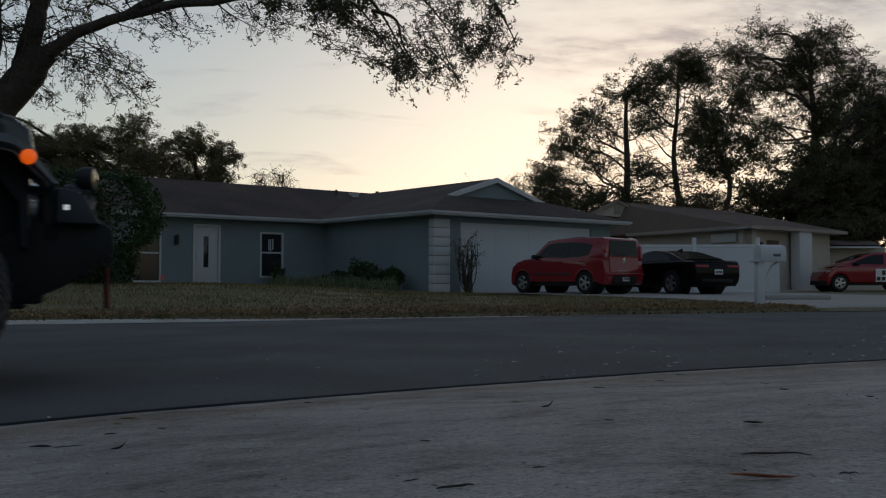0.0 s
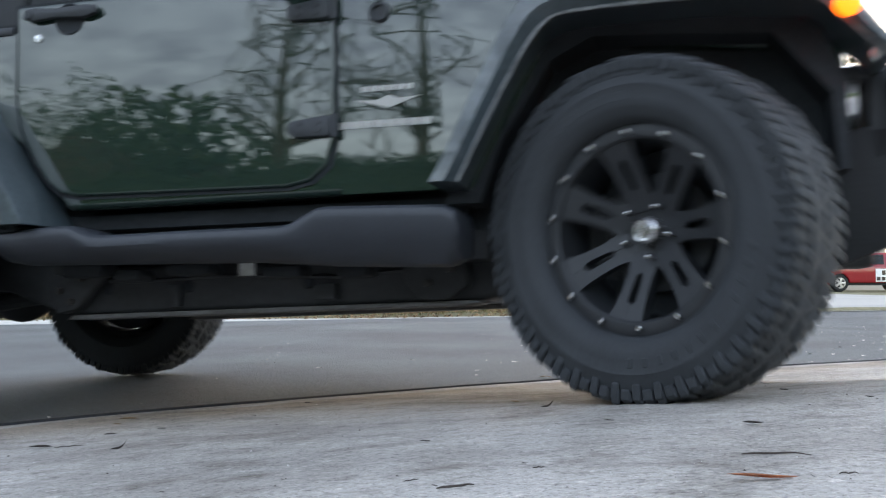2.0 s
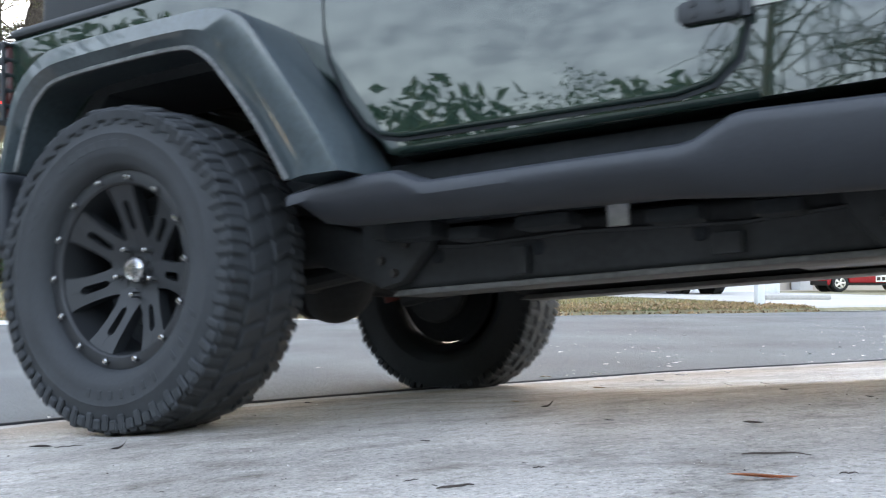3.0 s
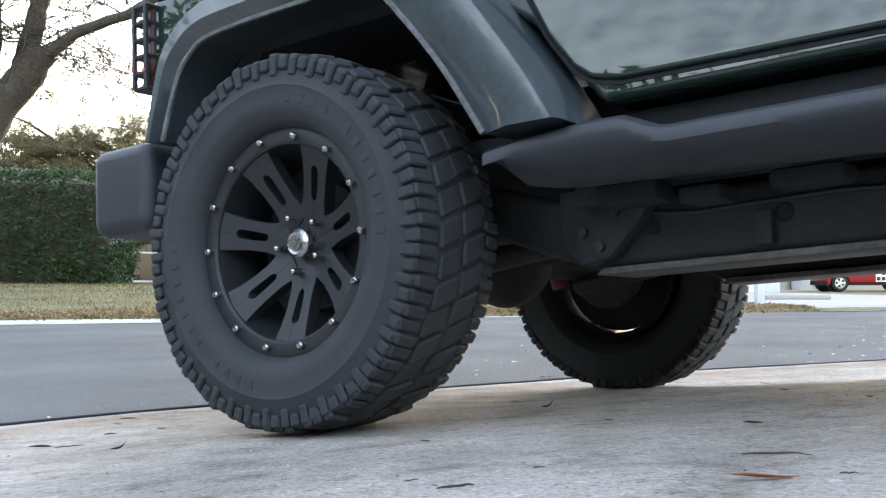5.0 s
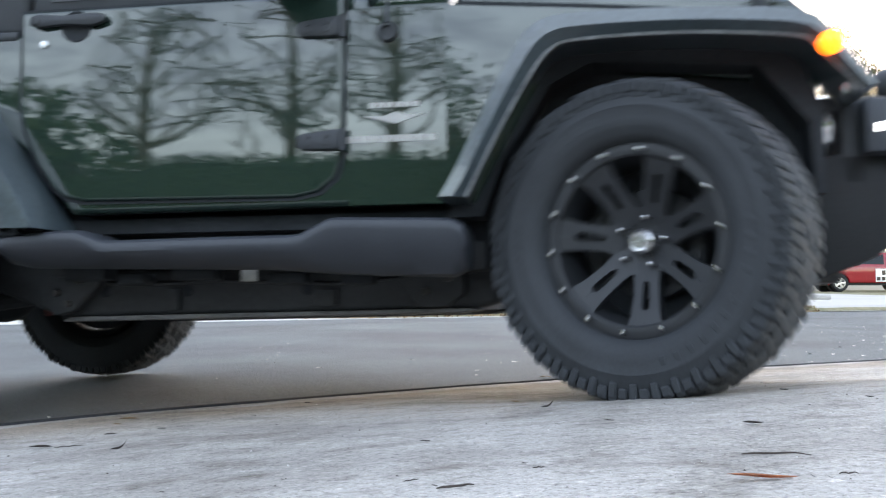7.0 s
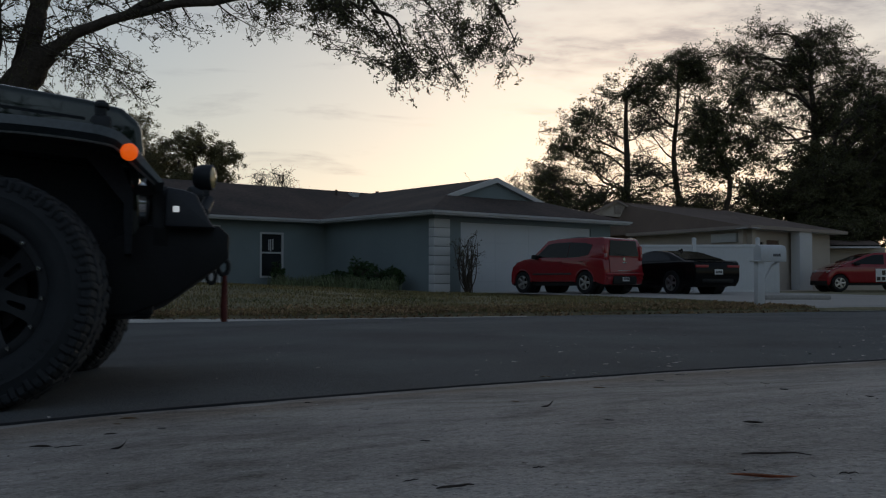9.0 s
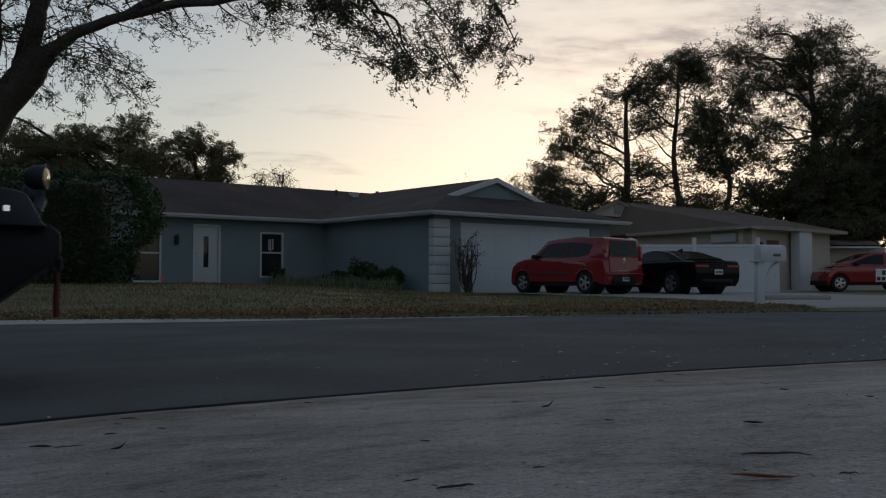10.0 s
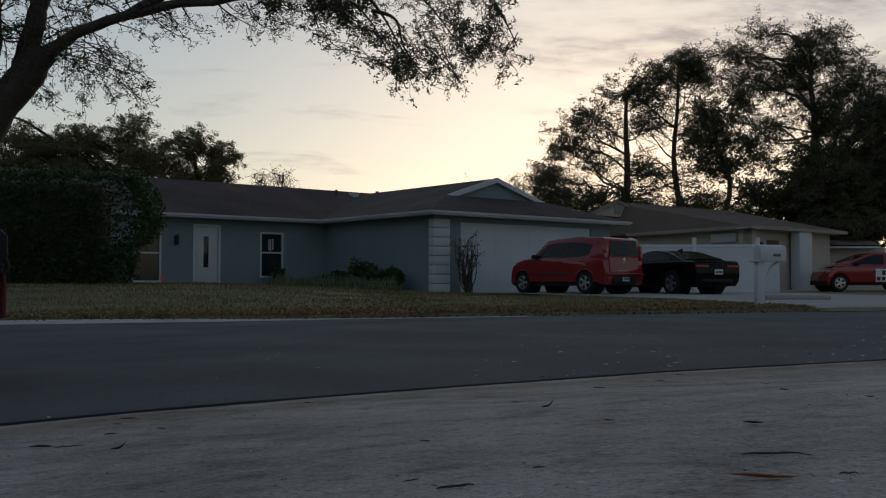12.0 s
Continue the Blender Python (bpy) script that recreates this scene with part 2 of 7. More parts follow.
def stain_concrete():
    """Weathered slab: brown dirt washed along the street edge, dark drip spots, pale scuffs."""
    m = M["concrete"]
    n, l = m.node_tree.nodes, m.node_tree.links
    b = n["Principled BSDF"]
    src = b.inputs["Base Color"].links[0].from_socket
    at = n.new("ShaderNodeAttribute")
    at.attribute_name = "from_street"
    tc = n.new("ShaderNodeTexCoord")
    wob = n.new("ShaderNodeTexNoise")
    wob.inputs["Scale"].default_value, wob.inputs["Detail"].default_value = 2.2, 5
    l.new(tc.outputs["Object"], wob.inputs["Vector"])
    ma = n.new("ShaderNodeMath")
    ma.operation = "MULTIPLY_ADD"
    ma.inputs[1].default_value = 0.5
    l.new(wob.outputs["Fac"], ma.inputs[0])
    l.new(at.outputs["Fac"], ma.inputs[2])
    ramp = n.new("ShaderNodeValToRGB")
    e = ramp.color_ramp.elements
    e[0].position, e[0].color = 0.32, (0, 0, 0, 1)
    e[1].position, e[1].color = 0.95, (0, 0, 0, 1)
    for pos, v in ((0.42, 0.85), (0.58, 0.75)):
        q = ramp.color_ramp.elements.new(pos)
        q.color = (v, v, v, 1)
    l.new(ma.outputs[0], ramp.inputs["Fac"])
    mix = n.new("ShaderNodeMix")
    mix.data_type, mix.blend_type = "RGBA", "MULTIPLY"
    mix.inputs["B"].default_value = (0.64, 0.55, 0.45, 1)
    l.new(ramp.outputs["Color"], mix.inputs["Factor"])
    l.new(src, mix.inputs["A"])
    out = mix.outputs["Result"]
    # streaks and blotches stretched along the slab
    mp = n.new("ShaderNodeMapping")
    mp.inputs["Scale"].default_value = (1.0, 1.25, 1.0)
    mp.inputs["Rotation"].default_value = (0, 0, 0.25)
    l.new(tc.outputs["Object"], mp.inputs["Vector"])
    for sc, lo, hi, col, amt in ((1.4, 0.46, 0.66, (0.58, 0.56, 0.54, 1), 0.9), (7.0, 0.52, 0.66, (0.60, 0.58, 0.56, 1), 0.8), (30.0, 0.56, 0.66, (0.50, 0.49, 0.48, 1), 0.7), (24.0, 0.30, 0.40, (1.5, 1.5, 1.5, 1), -1), (110.0, 0.54, 0.66, (0.34, 0.33, 0.32, 1), 0.85), (170.0, 0.32, 0.44, (1.55, 1.52, 1.48, 1), -0.9), (3.2, 0.55, 0.70, (0.55, 0.53, 0.50, 1), 0.7)):
        nz = n.new("ShaderNodeTexNoise")
        nz.inputs["Scale"].default_value, nz.inputs["Detail"].default_value, nz.inputs["Roughness"].default_value = sc, 6, 0.65
        l.new(mp.outputs["Vector"], nz.inputs["Vector"])
        mr = n.new("ShaderNodeMapRange")
        mr.inputs["From Min"].default_value, mr.inputs["From Max"].default_value = (lo, hi) if amt > 0 else (hi, lo)
        mr.inputs["To Max"].default_value = abs(amt)
        l.new(nz.outputs["Fac"], mr.inputs["Value"])
        mx = n.new("ShaderNodeMix")
        mx.data_type, mx.blend_type = "RGBA", "MULTIPLY"
        mx.inputs["B"].default_value = col
        l.new(mr.outputs["Result"], mx.inputs["Factor"])
        l.new(out, mx.inputs["A"])
        out = mx.outputs["Result"]
    l.new(out, b.inputs["Base Color"])


stain_concrete()


# ---- mesh helpers ----
def to_mesh(name, bm, m, smooth=True):
    me = bpy.data.meshes.new(name)
    bm.normal_update()
    bm.to_mesh(me)
    bm.free()
    for k in (m if isinstance(m, (list, tuple)) else [m]):
        me.materials.append(M[k])
    if smooth:
        me.shade_smooth()
        me.set_sharp_from_angle(angle=radians(32))
    return me


def part(name, bm, m, parent=None, label="", at=None, smooth=True):
    ob = new(name, to_mesh(name, bm, m, smooth))
    if parent:
        ob.parent = parent
    if at is not None:
        ob.matrix_basis = at
    return tagged(ob, label)


def thing(name, at, label, category, group="", kind=""):
    ob = new(name)
    ob.empty_display_size = 0.2
    ob.matrix_basis = at
    return tagged(ob, label, category, group, kind)


def bevel(bm, w, seg=2, geom=None, ang=0.6):
    es = geom or [e for e in bm.edges if len(e.link_faces) == 2 and e.calc_face_angle(0) > ang]
    if w:
        bmesh.ops.bevel(bm, geom=es, offset=w, segments=seg, affect="EDGES", profile=0.5, clamp_overlap=True)
    return bm


def box(x0, x1, y0, y1, z0, z1, bev=0.0, bm=None, seg=2):
    b = bmesh.new()
    r = bmesh.ops.create_cube(b, size=1)["verts"]
    for v in r:
        v.co = Vector(((x0 + x1) / 2 + v.co.x * (x1 - x0), (y0 + y1) / 2 + v.co.y * (y1 - y0), (z0 + z1) / 2 + v.co.z * (z1 - z0)))
    bevel(b, bev, seg)
    return join(bm, b)


def join(bm, b, m=None):
    """Add b to bm (or give b back), moved by m."""
    if m is not None:
        b.transform(m)
    if bm is None:
        return b
    tmp = bpy.data.meshes.new("tmp")
    b.to_mesh(tmp)
    b.free()
    bm.from_mesh(tmp)
    bpy.data.meshes.remove(tmp)
    return bm


def prism(poly, lo, hi, axis="y", bev=0.0, bm=None, seg=2):
    """A polygon of (a, b) pairs drawn out along an axis: y takes (x, z), x takes (y, z), z takes (x, y)."""
    b = bmesh.new()
    put = {"y": lambda p, c: (p[0], c, p[1]), "x": lambda p, c: (c, p[0], p[1]), "z": lambda p, c: (p[0], p[1], c)}[axis]
    a = [b.verts.new(put(p, lo)) for p in poly]
    c = [b.verts.new(put(p, hi)) for p in poly]
    b.faces.new(a)
    b.faces.new(c[::-1])
    for i in range(len(poly)):
        b.faces.new((a[i - 1], a[i], c[i], c[i - 1]))
    bmesh.ops.recalc_face_normals(b, faces=b.faces)
    bevel(b, bev, seg)
    return join(bm, b)


def lathe(profile, n=32, bm=None, m=None):
    """(radius, offset) pairs turned about the y axis."""
    b = bmesh.new()
    rings = []
    for r, y in profile:
        rings.append([b.verts.new((r * math.cos(2 * math.pi * i / n), y, r * math.sin(2 * math.pi * i / n))) for i in range(n)] if r > 1e-5 else [b.verts.new((0, y, 0))])
    for p, q in zip(rings, rings[1:]):
        for i in range(n):
            j = (i + 1) % n
            f = [p[i % len(p)], p[j % len(p)], q[j % len(q)], q[i % len(q)]]
            u = list(dict.fromkeys(f))
            if len(u) > 2:
                b.faces.new(u)
    bmesh.ops.recalc_face_normals(b, faces=b.faces)
    return join(bm, b, m)


def tube(pts, radii, n=8, bm=None):
    """A round rod along points, with one radius or one a point."""
    b = bmesh.new()
    pts = [Vector(p) for p in pts]
    radii = [radii] * len(pts) if isinstance(radii, (int, float)) else radii
    side, rings = Vector((0.31, 0.17, 0.93)), []
    for i, p in enumerate(pts):
        d = (pts[min(i + 1, len(pts) - 1)] - pts[max(i - 1, 0)]).normalized()
        u = d.cross(side)
        u = u.normalized() if u.length > 1e-3 else d.orthogonal().normalized()
        w = d.cross(u)
        rings.append([b.verts.new(p + radii[i] * (u * math.cos(2 * math.pi * k / n) + w * math.sin(2 * math.pi * k / n))) for k in range(n)])
    for p, q in zip(rings, rings[1:]):
        for k in range(n):
            b.faces.new((p[k], p[(k + 1) % n], q[(k + 1) % n], q[k]))
    b.faces.new(rings[0][::-1])
    b.faces.new(rings[-1])
    return join(bm, b)


def ngon(cx, cz, r, n=24, a0=0.0):
    return [(cx + r * math.cos(a0 + 2 * math.pi * i / n), cz + r * math.sin(a0 + 2 * math.pi * i / n)) for i in range(n)]


def from_arrays(name, verts, faces, m, smooth=False):
    me = bpy.data.meshes.new(name)
    me.from_pydata(verts, [], faces)
    me.materials.append(M[m])
    if smooth:
        me.shade_smooth()
    return new(name, me)


# ---- ground ----
ROAD_FAR = [(-60.0, -5.5), (-30.0, 3.5), (-5.25, 11.5), (0.0, 13.6), (5.69, 15.9), (30.0, 26.5), (80.0, 49.0)]
ROAD_NEAR = [(-60.0, -16.5), (-25.0, -4.0), (-8.0, 0.6), (-3.0, 2.35), (-1.36, 2.995), (-0.6, 3.45), (0.0, 3.98), (1.1, 4.84), (2.55, 5.6), (6.0, 7.2), (14.0, 10.9), (30.0, 18.2), (80.0, 41.0)]


def line_at(line, x):
    return float(np.interp(x, [p[0] for p in line], [p[1] for p in line]))


def smooth01(t):
    t = min(1.0, max(0.0, t))
    return t * t * (3 - 2 * t)


def apron_z(x, y):
    """The near side: a slab that falls towards the road."""
    x, y = max(-3.0, min(6.0, x)), max(-4.0, min(8.0, y))
    return 0.023 * x - 0.046 * (y - 2) + (0.05 * x + 0.03) * (1 - smooth01((y - 2.2) / 1.8))


def road_z(x, y):
    near, far = line_at(ROAD_NEAR, x), line_at(ROAD_FAR, x)
    t = (y - near) / max(0.5, far - near)
    z0, z1 = apron_z(x, near) - 0.012, -0.15
    return z0 + (z1 - z0) * t + 0.05 * 4 * max(0, t * (1 - t)) * 0.5


def lawn_z(x, y):
    far = line_at(ROAD_FAR, x)
    d = max(0.0, y - far)
    side = smooth01((0.08 - x / max(5.0, y)) / 0.35)
    rise = 0.11 + 0.31 * side
    return -0.12 + rise * smooth01(d / (22 - 8 * side)) * (1.0 + 0.0 * d)


def ground_z(x, y):
    if y < line_at(ROAD_NEAR, x):
        return apron_z(x, y)
    if y < line_at(ROAD_FAR, x):
        return road_z(x, y)
    return lawn_z(x, y)


def strip(name, m, rows, thick=None):
    """A sheet over rows of points."""
    verts = [p for r in rows for p in r]
    w = len(rows[0])
    faces = [(i * w + j, i * w + j + 1, (i + 1) * w + j + 1, (i + 1) * w + j) for i in range(len(rows) - 1) for j in range(w - 1)]
    return from_arrays(name, verts, faces, m, True)


def spread(a, b, n, power=1.0):
    return [a + (b - a) * (i / (n - 1)) ** power for i in range(n)]


def xs_line():
    return [-900.0, -300.0, -120.0, -60.0, -40.0] + spread(-30, 30, 121) + [40.0, 60.0, 80.0, 120.0, 300.0, 900.0]


def build_ground():
    # lawn side, out to the horizon
    rows = []
    for k, d in enumerate([0.0, 0.15] + spread(0.5, 30, 60) + [40.0, 60.0, 100.0, 200.0, 500.0, 1500.0, 4000.0]):
        row = []
        for x in xs_line():
            y = line_at(ROAD_FAR, x) + d
            z = lawn_z(x, y) + (noise.noise((x * 0.9, y * 0.9, 0)) * 0.02 if 0.1 < d < 40 else 0) + (0.03 if 0.1 < d < 12 else 0)
            row.append((x, y, z if d > 0.1 else -0.16))
        rows.append(row)
    tagged(strip("ground", "soil", rows), "dry winter lawn soil with patchy brown and green turf", "ground", kind="structure")
    rows = []
    for t in spread(0, 1, 24):
        row = []
        for x in xs_line():
            a, b = line_at(ROAD_NEAR, x) - 0.25, line_at(ROAD_FAR, x) + 0.3
            y = a + (b - a) * t
            row.append((x, y, road_z(x, y)))
        rows.append(row)
    tagged(strip("road", "asphalt", rows), "dark grey worn asphalt street with scattered bits", "road", kind="structure")
    rows = []
    for d in [0.0, 0.01] + spread(0.06, 4, 50) + spread(4.3, 14, 20) + [20.0, 40.0, 100.0, 400.0, 2500.0]:
        row = []
        for x in xs_line():
            y = line_at(ROAD_NEAR, x) - d
            row.append((x, y, apron_z(x, y) + (0.005 * noise.noise((x * 0.5, y * 0.8, 3)) if 0.05 < d < 20 else 0) - (0.05 if d == 0 else 0)))
        rows.append(row[::-1])
    slab_ob = strip("driveway", "concrete", rows)
    att = slab_ob.data.attributes.new("from_street", "FLOAT", "POINT")
    att.data.foreach_set("value", [min(5.0, line_at(ROAD_NEAR, v.co.x) - v.co.y) for v in slab_ob.data.vertices])
    tagged(slab_ob, "pale stained concrete driveway slab with rough surface", "driveway", kind="structure")


build_ground()


# ---- the blue-grey house ----
HOUSE_TURN = 40.0
HOUSE = pose(-0.34, 30.4, 0, 0, 0, HOUSE_TURN)


def wall_with_holes(x0, x1, z0, z1, y0, y1, holes, m, name, parent, label=""):
    """A wall along x from y0 to y1 thick, with rectangular openings (xa, xb, za, zb)."""
    xs = sorted({x0, x1, *[h[0] for h in holes], *[h[1] for h in holes]})
    zs = sorted({z0, z1, *[h[2] for h in holes], *[h[3] for h in holes]})
    bm = bmesh.new()
    for xa, xb in zip(xs, xs[1:]):
        for za, zb in zip(zs, zs[1:]):
            cx, cz = (xa + xb) / 2, (za + zb) / 2
            if not any(h[0] < cx < h[1] and h[2] < cz < h[3] for h in holes):
                box(xa, xb, y0, y1, za, zb, 0, bm)
    bmesh.ops.remove_doubles(bm, verts=bm.verts, dist=1e-4)
    seen = {}
    for f in bm.faces:
        seen.setdefault(tuple(round(c, 3) for c in f.calc_center_median()), []).append(f)
    bmesh.ops.delete(bm, geom=[f for g in seen.values() if len(g) > 1 for f in g], context="FACES")
    return part(name, bm, m, parent, label, smooth=False)


def slab(pts, t, bm=None):
    """A sheet of given corners, t thick below."""
    b = bmesh.new()
    a = [b.verts.new(p) for p in pts]
    f = b.faces.new(a)
    f.normal_update()
    d = -1 if f.normal.z > 0 else 1
    c = [b.verts.new((p[0], p[1], p[2] - t)) for p in pts]
    b.faces.new(c[::-1])
    for i in range(len(pts)):
        b.faces.new((a[i], a[i - 1], c[i - 1], c[i]))
    bmesh.ops.recalc_face_normals(b, faces=b.faces)
    return join(bm, b)


def sash_window(parent, x0, x1, z0, z1, y, split=0.55, curtain=False):
    """A hung window in a wall along x, its outer face at y."""
    fr = bmesh.new()
    w = 0.07
    for a in ((x0, x0 + w, z0, z1), (x1 - w, x1, z0, z1), (x0 + w, x1 - w, z0, z0 + w), (x0 + w, x1 - w, z1 - w, z1)):
        box(a[0], a[1], y - 0.03, y + 0.08, a[2], a[3], 0.008, fr, 1)
    zm = z0 + (z1 - z0) * split
    box(x0 + w, x1 - w, y - 0.015, y + 0.06, zm - 0.03, zm + 0.03, 0.006, fr, 1)
    win = part("window", fr, "white_paint", parent, "white framed hung window")
    for za, zb in ((z0 + w, zm - 0.03), (zm + 0.03, z1 - w)):
        part("pane", box(x0 + w, x1 - w, y + 0.03, y + 0.036, za, zb), "window_dark", win, "dark reflecting window pane", smooth=False)
    return win


def build_house():
    h = thing("house", HOUSE, "single storey blue-grey stucco house with dark shingle roof", "house")
    L, E = 6.4, 2.45
    wall_with_holes(-14, 0.5, -0.2, E + 0.05, L + 0.5, L + 0.7, [(-4.72, -3.75, 0.2, 2.27), (-2.2, -1.25, 0.5, 2.12), (-6.86, -5.85, 0.33, 2.2)], "stucco", "wall", h)
    bm = box(0.5, 0.7, 0.72, L + 0.5, -0.3, E + 0.05)
    part("wall", bm, "stucco", h, smooth=False)
    wall_with_holes(0.5, 9.1, -0.3, E + 0.05, 0.5, 0.7, [(1.62, 8.0, -0.4, 2.32)], "stucco", "wall", h)
    part("wall", box(8.9, 9.1, 0.7, 15, -0.3, E + 0.05), "stucco", h, smooth=False)
    part("wall", box(-14, 8.9, 14.8, 15, -0.3, E + 0.05), "stucco", h, smooth=False)
    part("wall", box(-14, -13.8, L + 0.7, 14.8, -0.3, E + 0.05), "stucco", h, smooth=False)
    # garage door in panels
    for r in range(4):
        for c in range(4):
            x0, z0 = 1.62 + c * 6.38 / 4, -0.3 + r * 2.62 / 4
            bm = box(x0 + 0.0007, x0 + 6.38 / 4 - 0.0007, 0.56, 0.6, z0 + 0.0007, z0 + 2.62 / 4 - 0.0007, 0.0015, None, 1)
            part("garage_panel", bm, "garage_white", h, "white sectional garage door panel")
    # corner quoins
    for i in range(9):
        bm = box(0.44, 1.12, 0.44, 0.72, -0.3 + i * 0.3, -0.3 + i * 0.3 + 0.285, 0.015)
        part("quoin", bm, "white_paint", h, "pale corner block")
    # roof
    R = 0.31
    e, zt = 0.0, E + 0.17
    ridge = zt + 4.4 * 0.36
    yr = L + 4.4
    gx, gy = 2.39, 2.14
    gz = zt + gx * R
    ax, az = 4.8, zt + 4.8 * R
    yv = L + (az - zt) / 0.36
    t = 0.06
    part("roof_slope", slab([(-14.5, L, zt), (0, L, zt), (ax, yv, az), (ax, yr, ridge), (-14.5, yr, ridge)], t), "shingle", h, "weathered dark brown shingle slope", smooth=False)
    part("roof_slope", slab([(ax, yv, az), (9.6, L, zt), (9.6, yr, ridge), (ax, yr, ridge)], t), "shingle", h, "weathered dark brown shingle slope", smooth=False)
    part("roof_slope", slab([(-14.5, yr, ridge), (9.6, yr, ridge), (9.6, 15.5, zt), (-14.5, 15.5, zt)], t), "shingle", h, "weathered dark brown shingle slope", smooth=False)
    part("roof_slope", slab([(0, 0, zt), (gx, gy, gz), (ax, gy, az), (ax, yv, az), (0, L, zt)], t), "shingle", h, "weathered dark brown shingle slope", smooth=False)
    part("roof_slope", slab([(9.6, 0, zt), (9.6 - gx, gy, gz), (ax, gy, az), (ax, yv, az), (9.6, L, zt)], t), "shingle", h, "weathered dark brown shingle slope", smooth=False)
    part("roof_slope", slab([(0, 0, zt), (9.6, 0, zt), (9.6 - gx, gy, gz), (gx, gy, gz)], t), "shingle", h, "weathered dark brown shingle slope", smooth=False)
    part("gable", prism([(gx + 0.1, gz - 0.05), (9.6 - gx - 0.1, gz - 0.05), (ax, az - 0.08)], gy + 0.12, gy + 0.3), "stucco", h, "grey vented gable triangle", smooth=False)
    for s in (-1, 1):
        x_lo = ax + s * (ax - gx + 0.12)
        bm = prism([(x_lo, gz - 0.04), (ax, az + 0.02), (ax, az - 0.16), (x_lo, gz - 0.2)], gy - 0.03, gy + 0.1)
        part("rake_board", bm, "white_paint", h, "white gable trim board", smooth=False)
    e0 = E + 0.035
    for a in ((-14.5, -0.02, L - 0.03, L), (0.0, 9.6, -0.03, 0.0), (-0.03, 0.0, 0.0, L - 0.03), (9.6, 9.63, -0.03, 15.5)):
        part("fascia", box(*a, e0, zt - 0.01), "white_paint", h, "white fascia board", smooth=False)
    for a in ((-14.5, -0.09, L - 0.09, L - 0.03), (-0.09, 9.69, -0.09, -0.03), (-0.09, -0.03, -0.03, L - 0.03), (9.63, 9.69, -0.03, 15.5)):
        g = part("gutter", box(*a, zt - 0.085, zt - 0.03, 0.008, None, 1), "white_paint", h, "white rain gutter along the eaves")
        part("gutter_lip", box(a[0] - 0.008, a[1] + 0.008, a[2] - 0.008, a[3] - 0.001, zt - 0.03, zt - 0.012, 0.003, None, 1), "white_paint", g)
    for a in ((-14.5, 0.0, L, L + 0.5), (0.0, 9.6, 0.0, 0.5), (0.0, 0.5, 0.5, L + 0.5), (9.1, 9.6, 0.5, 15)):
        part("soffit", box(a[0], a[1], a[2], a[3], E + 0.05, E + 0.08), "white_paint", h, smooth=False)
    for x, y, w, hh in ((4.05, L + 3.7, 0.15, 0.10), (3.15, L + 3.7, 0.035, 0.20), (5.6, L + 4.2, 0.045, 0.13)):
        z = zt + (y - L) * 0.36
        part("roof_vent", join(box(x - w, x + w, y - w, y + w, z - 0.1, z + hh, 0.02), box(x - w * 1.2, x + w * 1.2, y - w * 1.2, y + w * 1.2, z + hh - 0.02, z + hh + 0.02, 0.01)), "white_paint" if w > 0.1 else "shingle", h, "squat pale roof vent" if w > 0.1 else "thin vent pipe")
    # front door, windows, lamp
    d = part("door", box(-4.66, -3.81, L + 0.53, L + 0.58, 0.2, 2.22, 0.01), "white_paint", h, "white front door with narrow glass slit")
    part("glass_slit", box(-4.33, -4.15, L + 0.522, L + 0.54, 0.85, 1.9, 0.004), "window_dark", d, "dark narrow glass slit")
    part("knob", lathe([(0, -0.06), (0.03, -0.05), (0.035, -0.03), (0.015, -0.01), (0.02, 0.0)], 12, None, pose(-4.58, L + 0.53, 1.15)), "bare_steel", d)
    part("knob", lathe([(0, -0.04), (0.03, -0.03), (0.03, 0.0)], 12, None, pose(-4.58, L + 0.53, 1.32)), "bare_steel", d)
    fr = bmesh.new()
    for a in ((-4.74, -4.66, 0.2, 2.3), (-3.81, -3.73, 0.2, 2.3), (-4.66, -3.81, 2.22, 2.3)):
        box(a[0], a[1], L + 0.46, L + 0.6, a[2], a[3], 0.006, fr, 1)
    part("door_frame", fr, "white_paint", h)
    sash_window(h, -2.2, -1.25, 0.5, 2.12, L + 0.5)
    # three pale upright bars over the upper pane
    for x, z0, z1 in ((-1.84, 1.48, 1.86), (-1.77, 1.44, 1.88), (-1.68, 1.50, 1.88)):
        part("window_ornament", box(x, x + 0.04, L + 0.522, L + 0.529, z0, z1), "white_paint", h, "pale upright bars at the window pane", smooth=False)
    sash_window(h, -6.86, -5.85, 0.33, 2.2, L + 0.5, 0.52)
    return h


